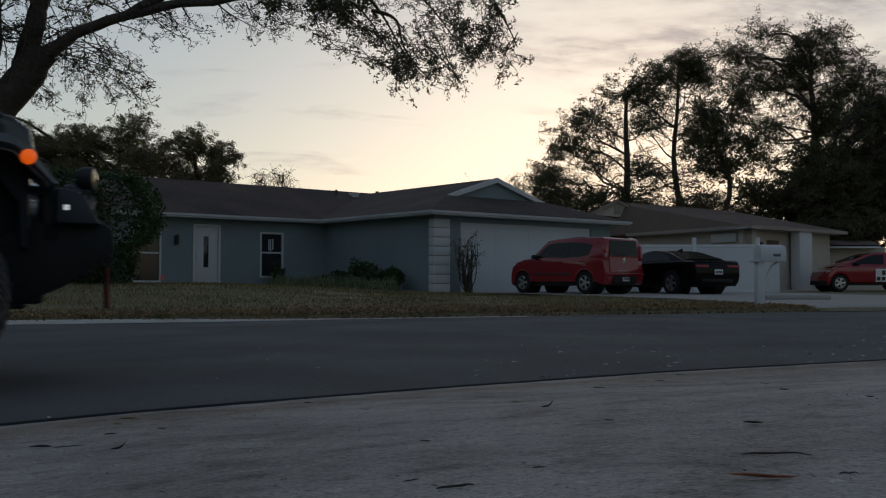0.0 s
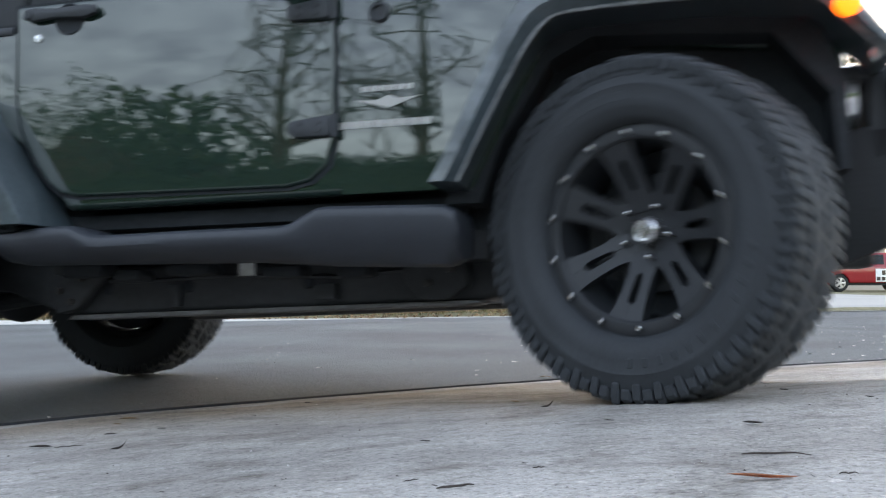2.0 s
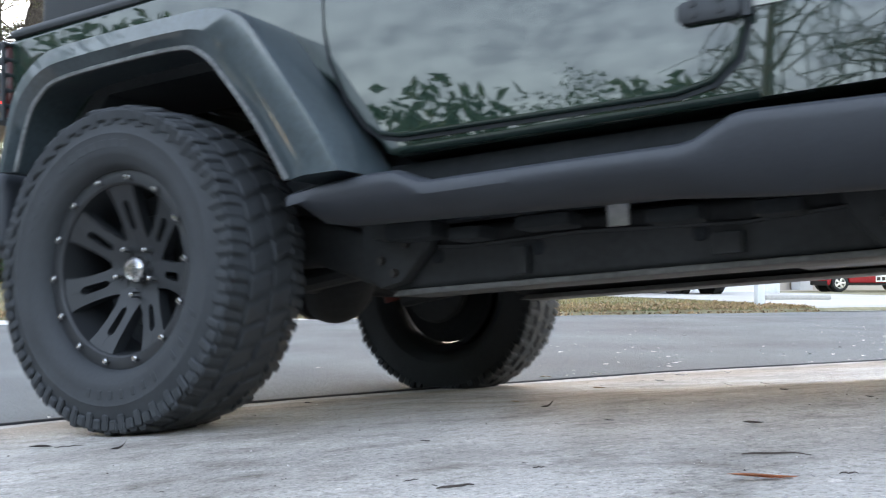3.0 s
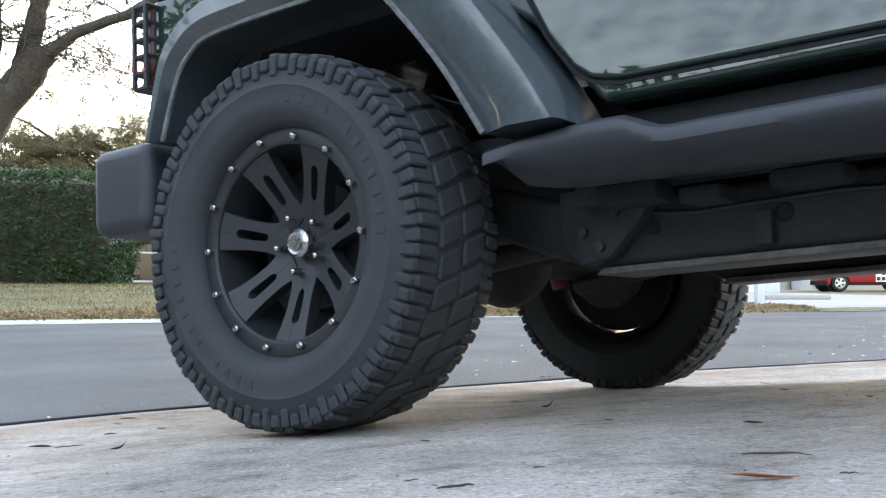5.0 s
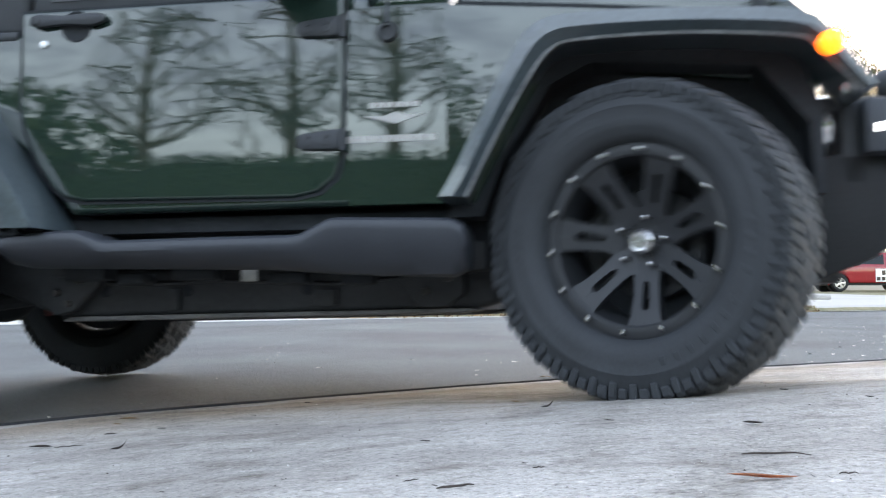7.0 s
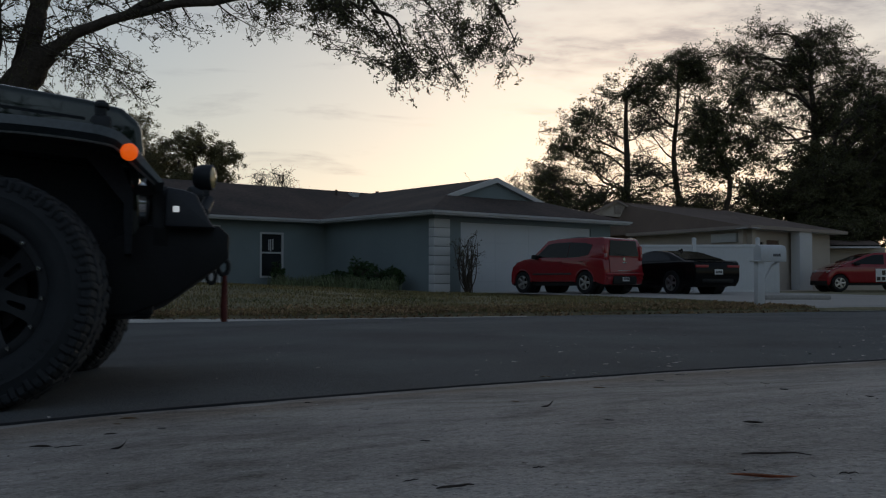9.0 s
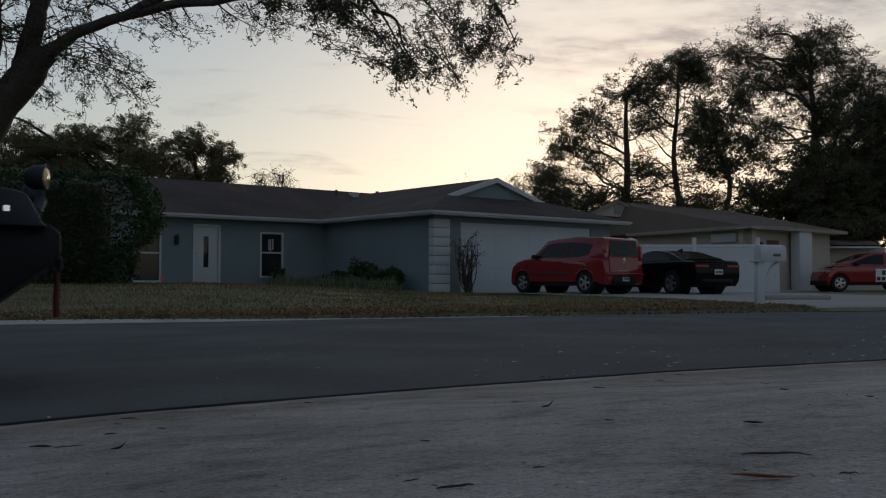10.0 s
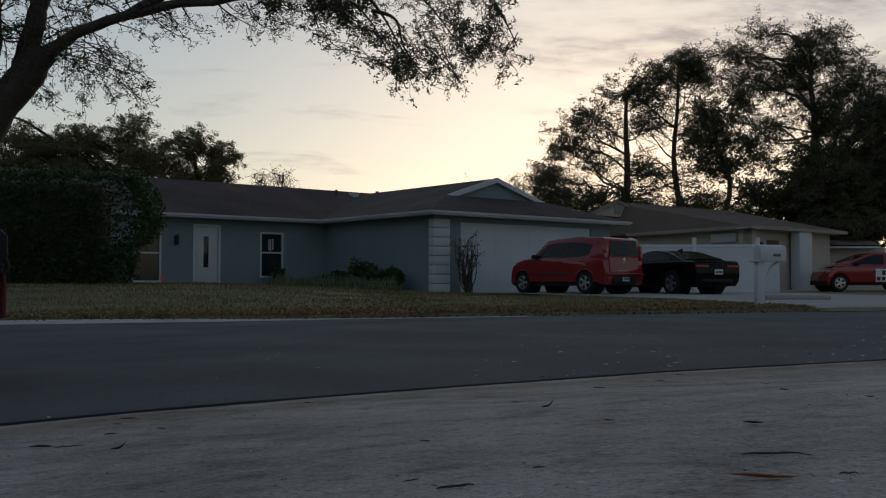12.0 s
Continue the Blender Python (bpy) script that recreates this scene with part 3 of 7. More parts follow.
def build_neighbour():
    h = thing("house", pose(0, 0, 0), "low beige stucco neighbour house with brown shingle roof", "house")
    zt = 2.55
    C, D, E0 = (11.8, 37.3, zt), (17.6, 42.3, zt), (8.3, 44.0, zt)
    A, B = (8.05, 46.0, 4.16), (13.4, 46.0, 3.75)
    F, G = (19.5, 52.0, zt), (4.0, 52.0, zt)
    part("roof_slope", slab([E0, C, B, A], 0.06), "shingle_brown", h, "brown shingle roof slope", smooth=False)
    part("roof_slope", slab([C, D, B], 0.06), "shingle_brown", h, "brown shingle roof slope", smooth=False)
    part("roof_slope", slab([D, F, B], 0.06), "shingle_brown", h, "brown shingle roof slope", smooth=False)
    part("roof_slope", slab([F, G, A, B], 0.06), "shingle_brown", h, "brown shingle roof slope", smooth=False)
    part("roof_slope", slab([G, E0, A], 0.06), "shingle_brown", h, "brown shingle roof slope", smooth=False)

    def run(p, q):
        """A frame with x from p to q."""
        a = math.degrees(math.atan2(q[1] - p[1], q[0] - p[0]))
        return pose(p[0], p[1], 0, 0, 0, a), math.hypot(q[0] - p[0], q[1] - p[1])

    m, ln = run(C, D)
    front = wall_with_holes(0.45, ln - 0.4, -0.3, zt - 0.1, 0.6, 0.8, [(2.15, 3.1, -0.1, 2.05), (1.35, 1.95, 0.6, 1.95)], "tan_wall", "wall", h)
    front.matrix_basis = m
    d = part("door", box(2.15, 3.1, 0.66, 0.72, -0.1, 2.05, 0.01), "wood_brown", h, "brown front door", at=m)
    part("window", box(1.35, 1.95, 0.66, 0.70, 0.6, 1.95, 0.01), "window_dark", h, "dark small window", at=m)
    part("fascia", box(0, ln, -0.03, 0.0, zt - 0.13, zt), "gutter_paint", h, "pale fascia board", at=m, smooth=False)
    part("soffit", box(0, ln, 0.0, 0.6, zt - 0.13, zt - 0.10), "white_paint", h, at=m, smooth=False)
    part("pillar", box(3.75, 4.75, 0.05, 0.45, -0.3, zt - 0.13, 0.012), "white_paint", h, "broad pale porch pillar", at=m)
    part("step", box(1.2, 4.9, -0.3, 0.6, -0.3, 0.02, 0.012), "tan_wall", h, "low porch step", at=m)
    m2, ln2 = run(E0, C)
    part("wall", box(0.0, ln2 - 0.45, 0.55, 0.75, -0.3, zt - 0.1), "tan_wall", h, at=m2, smooth=False)
    part("fascia", box(0, ln2, -0.03, 0.0, zt - 0.13, zt), "gutter_paint", h, "pale fascia board", at=m2, smooth=False)
    part("soffit", box(0, ln2, 0.0, 0.55, zt - 0.13, zt - 0.10), "white_paint", h, at=m2, smooth=False)
    part("meter_box", box(ln2 - 2.6, ln2 - 1.2, 0.42, 0.55, 1.95, 2.3, 0.01), "white_paint", h, "pale box high on the wall", at=m2)
    # gable with vent
    g = [(6.72, 3.50), (9.79, 3.22), (8.05, 4.14)]
    part("gable", prism(g, 45.0, 45.15), "tan_wall", h, "beige gable triangle", smooth=False)
    part("vent", box(7.95, 8.25, 44.96, 45.0, 3.5, 3.85, 0.01), "gutter_paint", h, "small louvred gable vent")
    for p, q in ((g[0], g[2]), (g[1], g[2])):
        part("rake_board", prism([(p[0], p[1] - 0.05), (q[0], q[1] + 0.05), (q[0], q[1] - 0.06), (p[0], p[1] - 0.16)], 44.8, 45.0), "gutter_paint", h, "pale gable trim", smooth=False)
    part("gable_roof", slab([(6.5, 44.8, 3.47), (8.05, 44.8, 4.2), (8.05, 48, 4.2), (6.5, 48, 3.47)], 0.05), "shingle_brown", h, smooth=False)
    part("gable_roof", slab([(8.05, 44.8, 4.2), (10.0, 44.8, 3.2), (10.0, 48, 3.2), (8.05, 48, 4.2)], 0.05), "shingle_brown", h, smooth=False)
    # low carport wing
    part("wall", box(17.3, 20.5, 45.0, 45.2, -0.3, 1.95), "tan_wall", h, smooth=False)
    part("fascia", box(17.0, 20.0, 44.4, 44.45, 1.9, 2.05), "white_paint", h, smooth=False)
    part("wing_roof", slab([(16.8, 44.4, 2.05), (20.0, 44.4, 2.05), (21.0, 48, 2.5), (16.8, 48, 2.5)], 0.06), "shingle_brown", h, smooth=False)
    return h


build_house()
build_neighbour()


# ---- the off-road car that drives in and backs out; x forward from the rear axle, z from the ground ----
WB, TYRE_R, TRACK = 2.424, 0.432, 0.848


def make_wheel(parent, x, side, spare=False):
    """Axis along y, outer face towards -y."""
    R, W = TYRE_R, 0.145
    prof = [(0.256, -0.080), (0.261, -0.104), (0.267, -0.122), (0.281, -0.1365), (0.296, -0.142), (0.300, -0.1445), (0.318, -0.1455), (0.345, -0.1465), (0.351, -0.1488), (0.357, -0.1462), (0.366, -0.144), (0.385, -0.138), (0.410, -0.130), (0.4205, -0.10), (0.4235, 0), (0.4205, 0.10), (0.410, 0.130), (0.385, 0.138), (0.345, 0.147), (0.30, 0.145), (0.272, 0.125), (0.256, 0.105), (0.235, 0.0), (0.256, -0.080)]
    tyre = part("wheel", lathe(prof, 64), "rubber", parent, "large black knobbly mud tyre on black rim")
    # tread blocks, joined
    bm = bmesh.new()
    n = 42
    for k in range(n):
        a = 2 * math.pi * k / n
        for row, (y0, y1, r0, r1, da, sk, hw) in enumerate(((-0.142, -0.088, 0.40, R, 0.0, 0.10, 0.0125), (-0.142, -0.082, 0.40, R - 0.004, 0.5, 0.10, 0.0135), (-0.078, -0.008, 0.408, R, 0.3, -0.35, 0.026), (0.004, 0.076, 0.408, R, 0.8, -0.35, 0.026), (0.082, 0.142, 0.40, R, 0.0, 0.10, 0.0125), (0.088, 0.142, 0.40, R - 0.004, 0.5, 0.10, 0.0135))):
            c = box(-hw, hw, y0, y1, r0, r1 - (0.003 if k % 2 else 0.0), 0.004, None, 1)
            for v in c.verts:
                v.co.x += (v.co.y - (y0 + y1) / 2) * sk
                if abs(v.co.y) > 0.12:
                    v.co.z -= (abs(v.co.y) - 0.12) * 0.4
            wob = 0.004 * math.sin(k * 2.4 + row)
            join(bm, c, Matrix.Rotation(a + da * 2 * math.pi / n, 4, "Y") @ Matrix.Translation((0, wob, 0)))
        # side lugs, two lengths in turn
        for da, low, hw in ((0.0, 0.372, 0.011), (0.5, 0.386, 0.013)):
            c = box(-hw, hw, -0.1475, -0.12, low, 0.414, 0.004, None, 1)
            join(bm, c, Matrix.Rotation(a + da * 2 * math.pi / n, 4, "Y"))
    part("tread", bm, "rubber", tyre, smooth=False)
    # worn raised writing on the sidewall: plain bars
    bar = to_mesh("raised_mark", box(-0.008, 0.008, -0.1478, -0.14, 0.312, 0.336, 0.002, None, 1), "rubber", False)
    for k in list(range(4)) + list(range(5, 12)) + list(range(25, 29)) + list(range(30, 37)):
        ob = new("raised_mark", bar)
        ob.parent = tyre
        ob.matrix_basis = Matrix.Rotation(2 * math.pi * k / 50, 4, "Y")
    rim_bm = lathe([(0.250, 0.12), (0.226, 0.10), (0.212, 0.0), (0.216, -0.06), (0.222, -0.098), (0.2245, -0.1185), (0.230, -0.1235), (0.2555, -0.1265), (0.2625, -0.1235), (0.2645, -0.112), (0.252, -0.10)], 64)
    rim_bm.transform(Matrix.Translation((0, 0.022, 0)))
    rim = part("rim", rim_bm, "rim_black", tyre, "matte black alloy rim ring")
    sp = bmesh.new()
    for k in range(7):
        a = 2 * math.pi * k / 7
        for s in (-1, 1):
            poly = [(0.05, s * 0.0003), (0.06, s * 0.044), (0.085, s * 0.0385), (0.11, s * 0.0345), (0.15, s * 0.0355), (0.19, s * 0.040), (0.215, s * 0.046), (0.229, s * 0.056), (0.235, s * 0.0003), (0.186, s * 0.0003), (0.182, s * 0.0085), (0.174, s * 0.0115), (0.14, s * 0.0105), (0.112, s * 0.0085), (0.104, s * 0.0003)]
            if s < 0:
                poly = poly[::-1]
            c = bmesh.new()
            dish = lambda r: -0.096 + 0.075 * (1 - (r / 0.232) ** 1.5)
            f0 = [c.verts.new((p[0], dish(p[0]), p[1])) for p in poly]
            f1 = [c.verts.new((p[0], dish(p[0]) + 0.035, p[1])) for p in poly]
            c.faces.new(f0)
            c.faces.new(f1[::-1])
            for i in range(len(poly)):
                c.faces.new((f0[i - 1], f0[i], f1[i], f1[i - 1]))
            bmesh.ops.recalc_face_normals(c, faces=c.faces)
            join(sp, c, Matrix.Rotation(a, 4, "Y"))
    lathe([(0.0, -0.020), (0.050, -0.023), (0.084, -0.037), (0.092, -0.039), (0.094, -0.01), (0.09, 0.01), (0, 0.01)], 40, sp)
    part("spokes", sp, "rim_black", tyre, "split seven spoke black wheel centre")
    part("brake_disc", lathe([(0, 0.02), (0.15, 0.02), (0.155, 0.03), (0.155, 0.05), (0, 0.05)], 32), "steel", tyre)
    part("dust_shield", lathe([(0, 0.062), (0.190, 0.062), (0.2145, 0.055), (0.2155, 0.066), (0.168, 0.072), (0, 0.072)], 32), "underbody", tyre)
    for k in range(14):
        a = 2 * math.pi * (k + 0.5) / 14
        b = lathe([(0, -0.016), (0.006, -0.0155), (0.0085, -0.012), (0.0085, 0.0)], 10)
        part("bolt", b, "chrome", tyre, at=Matrix.Translation((0.2415 * math.cos(a), -0.103, 0.2415 * math.sin(a))))
    for k in range(5):
        a = 2 * math.pi * (k + 0.25) / 5
        b = lathe([(0, -0.038), (0.006, -0.034), (0.0085, -0.028), (0.009, 0.0)], 8)
        part("lug_nut", b, "chrome", tyre, at=Matrix.Translation((0.066 * math.cos(a), -0.026, 0.066 * math.sin(a))))
    part("hub_cap", lathe([(0, -0.064), (0.018, -0.064), (0.02, -0.060), (0.026, -0.061), (0.034, -0.054), (0.037, -0.03), (0.037, -0.01)], 24), "chrome", tyre, "chrome hub cap")
    tyre.matrix_basis = Matrix.Translation((x, side * TRACK, TYRE_R))
    return tyre


def both(fn):
    for s in (-1, 1):
        fn(s)


def y_pair(s, a, b):
    """Two y values on side s, in rising order."""
    return (-b, -a) if s < 0 else (a, b)


def eased(pts, n=4):
    """A smooth open curve through points."""
    P = [Vector(p) for p in pts]
    P = [2 * P[0] - P[1]] + P + [2 * P[-1] - P[-2]]
    out = []
    for i in range(1, len(P) - 2):
        for k in range(n):
            t = k / n
            a, b, c, d = P[i - 1:i + 3]
            q = 0.5 * (2 * b + (c - a) * t + (2 * a - 5 * b + 4 * c - d) * t * t + (3 * b - a - 3 * c + d) * t ** 3)
            out.append((q.x, q.y))
    return out + [tuple(pts[-1])]


def evenly(pts, n):
    """n points at even steps along a line."""
    P = np.array(pts)
    d = np.concatenate([[0], np.cumsum(np.hypot(*np.diff(P, axis=0).T))])
    u = np.linspace(0, d[-1], n)
    return [Vector((float(np.interp(a, d, P[:, 0])), float(np.interp(a, d, P[:, 1])))) for a in u]


def flare_y(x, y):
    """The flare draws in towards the nose."""
    return y * (1 - 0.09 * max(0.0, x - 2.9) / 0.15)


def flare(outer, inner, s, back, n=40):
    """Wheel-arch flare: upright outer face, lower facet turned down towards the lip."""
    b = bmesh.new()
    rings = []
    for o, i in zip(evenly(outer, n), evenly(inner[::-1], n)):
        m = i.lerp(o, 0.42)
        rim = i.lerp(o, 0.95)
        sec = [(o, back), (o, 0.925), (rim, 0.943), (m, 0.945), (i, 0.908), (i.lerp(o, 0.03), 0.89), (i.lerp(o, 0.10), back)]
        rings.append([b.verts.new((p.x, s * flare_y(p.x, y), p.y)) for p, y in sec])
    k = len(rings[0])
    for p, q in zip(rings, rings[1:]):
        for c in range(k):
            b.faces.new((p[c], p[(c + 1) % k], q[(c + 1) % k], q[c]))
    b.faces.new(rings[0][::-1])
    b.faces.new(rings[-1])
    bmesh.ops.recalc_face_normals(b, faces=b.faces)
    return b


def rocker(s):
    """Step guard under the door: a rolled edge that curves in beneath, with a raised pad at each end."""
    top = [(0.52, 0.574), (0.60, 0.586), (0.76, 0.596), (0.82, 0.595), (0.885, 0.567), (0.91, 0.563), (1.20, 0.566), (1.47, 0.567), (1.50, 0.572), (1.575, 0.610), (1.60, 0.614), (1.93, 0.604), (1.962, 0.588), (1.970, 0.56)]
    low = [(0.52, 0.550), (0.57, 0.500), (0.64, 0.487), (1.40, 0.470), (1.62, 0.452), (1.93, 0.440), (1.965, 0.46), (1.970, 0.50)]
    b = bmesh.new()
    rings = []
    for x in sorted({p[0] for p in top + low} | {0.52 + 1.45 * i / 60 for i in range(61)}):
        zt, zl = line_at(top, x), line_at(low, x)
        h = zt - zl
        sec = [(0.70, zt - 0.004), (0.868, zt), (0.888, zt - 0.003), (0.900, zt - 0.011), (0.9045, zt - 0.024), (0.904, zt - 0.036), (0.896, zt - 0.40 * h - 0.012), (0.872, zt - 0.72 * h), (0.838, zl + 0.008), (0.81, zl), (0.70, zl + 0.012)]
        rings.append([b.verts.new((x, s * y, z)) for y, z in sec])
    k = len(rings[0])
    for p, q in zip(rings, rings[1:]):
        for c in range(k):
            b.faces.new((p[c], p[(c + 1) % k], q[(c + 1) % k], q[c]))
    b.faces.new(rings[0][::-1])
    b.faces.new(rings[-1])
    bmesh.ops.recalc_face_normals(b, faces=b.faces)
    return b


def build_offroader():
    j = thing("off_road_car", pose(-5, 4.5, 0), "dark green two-door off-road car with big tyres", "car")
    P = lambda name, bm, m, label="", parent=j, smooth=True: part(name, bm, m, parent, label, None, smooth)
    # tub
    tub = [(-0.70, 0.72), (-0.70, 1.22), (1.62, 1.255), (1.90, 1.25), (1.93, 0.66), (0.72, 0.655), (0.56, 0.86), (0.36, 1.0), (-0.26, 1.0), (-0.43, 0.86), (-0.47, 0.72)]
    P("body", prism(tub, -0.757, 0.757, "y", 0.02, None, 3), "green_paint", "glossy dark green body tub")
    # doors with a dark shut line
    door = [(0.548, 1.30), (0.548, 1.0), (0.562, 0.92), (0.61, 0.815), (0.665, 0.738), (0.705, 0.708), (0.765, 0.694), (1.44, 0.687), (1.515, 0.702), (1.568, 0.746), (1.588, 0.815), (1.592, 1.30)]
    c = Vector((1.05, 1.0))
    gap = [(c.x + (p[0] - c.x) * 1.017, c.y + (p[1] - c.y) * 1.026) for p in door]

    def side(s):
        a, b = y_pair(s, 0.74, 0.7605)
        P("shut_line", prism(gap, a, b), "underbody", smooth=False)
        a, b = y_pair(s, 0.73, 0.772)
        d = P("door", prism(door, a, b, "y", 0.011, None, 3), "green_paint", "glossy dark green door reflecting trees")
        for z in (0.855, 1.195):
            hb = prism([(1.455, z - 0.020), (1.468, z - 0.029), (1.575, z - 0.032), (1.585, z - 0.022), (1.585, z + 0.024), (1.575, z + 0.030), (1.468, z + 0.018), (1.455, z + 0.010)], *y_pair(s, 0.768, 0.792), "y", 0.006)
            tube([(1.594, s * 0.782, z - 0.034), (1.594, s * 0.782, z + 0.032)], 0.011, 10, hb)
            hg = part("hinge", hb, "black_plastic", d, "black exposed door hinge")
            for bx in (1.49, 1.545):
                for bz in (-0.013, 0.009):
                    part("bolt", lathe([(0, -0.004), (0.007, -0.003), (0.008, 0.0)], 8, None, pose(bx, s * 0.792, z + bz, 0, 0, 0 if s < 0 else 180)), "steel", hg)
        hb = prism([(0.585, 1.252), (0.592, 1.274), (0.62, 1.284), (0.70, 1.276), (0.80, 1.280), (0.84, 1.274), (0.842, 1.25), (0.80, 1.238), (0.70, 1.246), (0.62, 1.24)], *y_pair(s, 0.776, 0.80), "y", 0.008)
        lathe([(0, -0.034), (0.013, -0.033), (0.017, -0.028), (0.018, -0.01)], 18, hb, pose(0.61, s * 0.772, 1.262, 0, 0, 0 if s < 0 else 180))
        cup = lathe([(0, 0.0), (0.038, -0.001), (0.046, -0.004), (0.05, -0.002), (0.052, 0.004)], 26, None, pose(0.735, s * 0.772, 1.245, 0, 0, 0 if s < 0 else 180))
        part("handle_cup", cup, "underbody", d, "recessed cup behind the handle")
        part("handle", hb, "black_plastic", d, "black door handle")
        part("lock", lathe([(0, -0.006), (0.012, -0.005), (0.014, 0.004)], 14, None, pose(0.628, s * 0.772, 1.193, 0, 0, 0 if s < 0 else 180)), "chrome", d)
        mb = prism([(1.36, 1.30), (1.37, 1.45), (1.50, 1.47), (1.535, 1.40), (1.52, 1.315), (1.47, 1.27), (1.41, 1.268)], *y_pair(s, 0.84, 1.04), "y", 0.03, None, 3)
        tube([(1.515, s * 0.765, 1.30), (1.51, s * 0.80, 1.33), (1.47, s * 0.90, 1.36)], 0.026, 10, mb)
        part("mirror", mb, "black_plastic", d, "black side mirror")
        # upper door and window
        up = [(0.55, 1.30), (0.60, 1.76), (1.56, 1.76), (1.60, 1.30)]
        P("window_frame", prism(up, *y_pair(s, 0.68, 0.72), "y", 0.01), "black_plastic")
        gl = [(0.62, 1.345), (0.66, 1.72), (1.50, 1.72), (1.535, 1.345)]
        P("side_window", prism(gl, *y_pair(s, 0.715, 0.724)), "car_glass", "dark side window")
        # front fender skin between door and flare
        P("cowl_side", prism([(1.606, 0.66), (1.606, 1.248), (1.90, 1.248), (1.90, 0.66)], *y_pair(s, 0.60, 0.7592)), "green_paint", "glossy dark green panel with badges", smooth=False)
        fp = [(1.90, 0.66), (1.90, 1.248), (2.30, 1.226), (2.78, 1.192), (2.87, 1.13), (2.30, 1.10), (2.20, 1.06), (2.10, 0.88), (1.98, 0.66)]
        fb = prism(fp, *y_pair(s, 0.60, 0.7592))
        for v in fb.verts:
            v.co.y *= 1 - 0.12 * max(0, (v.co.x - 1.90)) / 1.0
        P("front_fender", fb, "green_paint", "glossy dark green front fender", smooth=False)
        # flares
        fl = [(1.90, 0.655), (1.94, 0.72), (2.01, 0.86), (2.08, 1.0), (2.14, 1.10), (2.18, 1.13), (2.25, 1.146), (2.49, 1.147), (2.80, 1.13), (2.89, 1.11), (2.945, 1.075), (3.005, 1.005), (3.07, 0.935),
              (3.035, 0.925), (2.95, 0.99), (2.90, 1.035), (2.84, 1.058), (2.57, 1.08), (2.29, 1.076), (2.215, 1.055), (2.155, 0.985), (2.065, 0.83), (1.975, 0.655)]
        # thin pale tube draws the worn lip and the highlight along it
        P("flare_lip", tube([(p[0], s * flare_y(p[0], 0.912), p[1] + 0.002) for p in eased(fl[13:])], 0.0055, 6), "dusty_lip", "pale worn lip of the flare with its edge highlight")
        P("fender_flare", flare(eased(fl[:13]), eased(fl[13:]), s, 0.66), "flare_paint", "wide grey-green fender flare")
        rl = [(0.71, 0.60), (0.655, 0.70), (0.57, 0.83), (0.46, 0.99), (0.42, 1.03), (0.37, 1.052), (0.27, 1.066), (-0.22, 1.068), (-0.33, 1.045), (-0.41, 0.99), (-0.45, 0.92), (-0.50, 0.74),
              (-0.465, 0.74), (-0.41, 0.88), (-0.36, 0.945), (-0.25, 0.985), (0.16, 0.988), (0.27, 0.955), (0.35, 0.87), (0.44, 0.75), (0.53, 0.60)]
        P("flare_lip", tube([(p[0], s * 0.912, p[1] + 0.002) for p in eased(rl[12:])], 0.007, 6), "dusty_lip", "pale worn lip of the flare with its edge highlight")
        P("fender_flare", flare(eased(rl[:12]), eased(rl[12:]), s, 0.70), "flare_paint", "wide grey-green fender flare")
        # amber side lamp
        P("turn_signal", lathe([(0, -0.022), (0.018, -0.018), (0.028, -0.01), (0.032, 0.0), (0.032, 0.02)], 28, None, pose(2.937, s * 0.94, 1.03, 0, 0, 0 if s < 0 else 180)), "amber", "glowing amber side indicator")
        # step rail
        P("step_rail", rocker(s), "rocker_plastic", "matte grey plastic rocker guard")
        P("sill", box(0.60, 2.0, *y_pair(s, 0.55, 0.60), 0.5, 0.70, 0.01), "underbody")
        # wheel wells
        P("wheel_well", prism([(0.60, 0.60), (0.46, 0.85), (0.33, 1.0), (-0.28, 1.0), (-0.44, 0.86), (-0.5, 0.7), (-0.40, 0.7), (-0.36, 0.84), (-0.24, 0.965), (0.3, 0.965), (0.40, 0.84), (0.52, 0.58)], *y_pair(s, 0.42, 0.762)), "underbody", smooth=False)
        P("wheel_well", prism([(1.90, 0.62), (1.96, 0.80), (2.10, 1.07), (2.24, 1.125), (2.82, 1.095), (2.90, 1.03), (2.955, 0.90), (2.955, 0.66), (2.93, 0.66), (2.92, 0.86), (2.78, 1.03), (2.32, 1.06), (2.20, 1.0), (2.06, 0.78), (2.0, 0.62)], *y_pair(s, 0.40, 0.735)), "underbody", smooth=False)
        # frame rail, mounts
        fr = prism([(-0.65, 0.46), (-0.5, 0.52), (-0.3, 0.58), (0.25, 0.58), (0.5, 0.50), (2.0, 0.50), (2.3, 0.56), (3.05, 0.56), (3.05, 0.42), (2.2, 0.42), (1.95, 0.355), (0.55, 0.338), (0.3, 0.43), (-0.3, 0.44), (-0.65, 0.38)], *y_pair(s, 0.38, 0.50), "y", 0.02, None, 3)
        P("frame_rail", fr, "steel", "dirty black chassis rail")
        for x in (0.62, 1.95):
            P("body_mount", box(x - 0.05, x + 0.05, *y_pair(s, 0.48, 0.62), 0.47, 0.56, 0.012), "steel")
        P("bracket", box(1.215, 1.268, *y_pair(s, 0.60, 0.606), 0.447, 0.510, 0.002, None, 1), "bare_steel", "pale metal bracket under the sill")
        P("rail_bracket", prism([(0.50, 0.52), (0.74, 0.52), (0.70, 0.44), (0.62, 0.36), (0.55, 0.345), (0.50, 0.40)], *y_pair(s, 0.50, 0.56), "y", 0.008), "steel", "dirty control arm bracket")
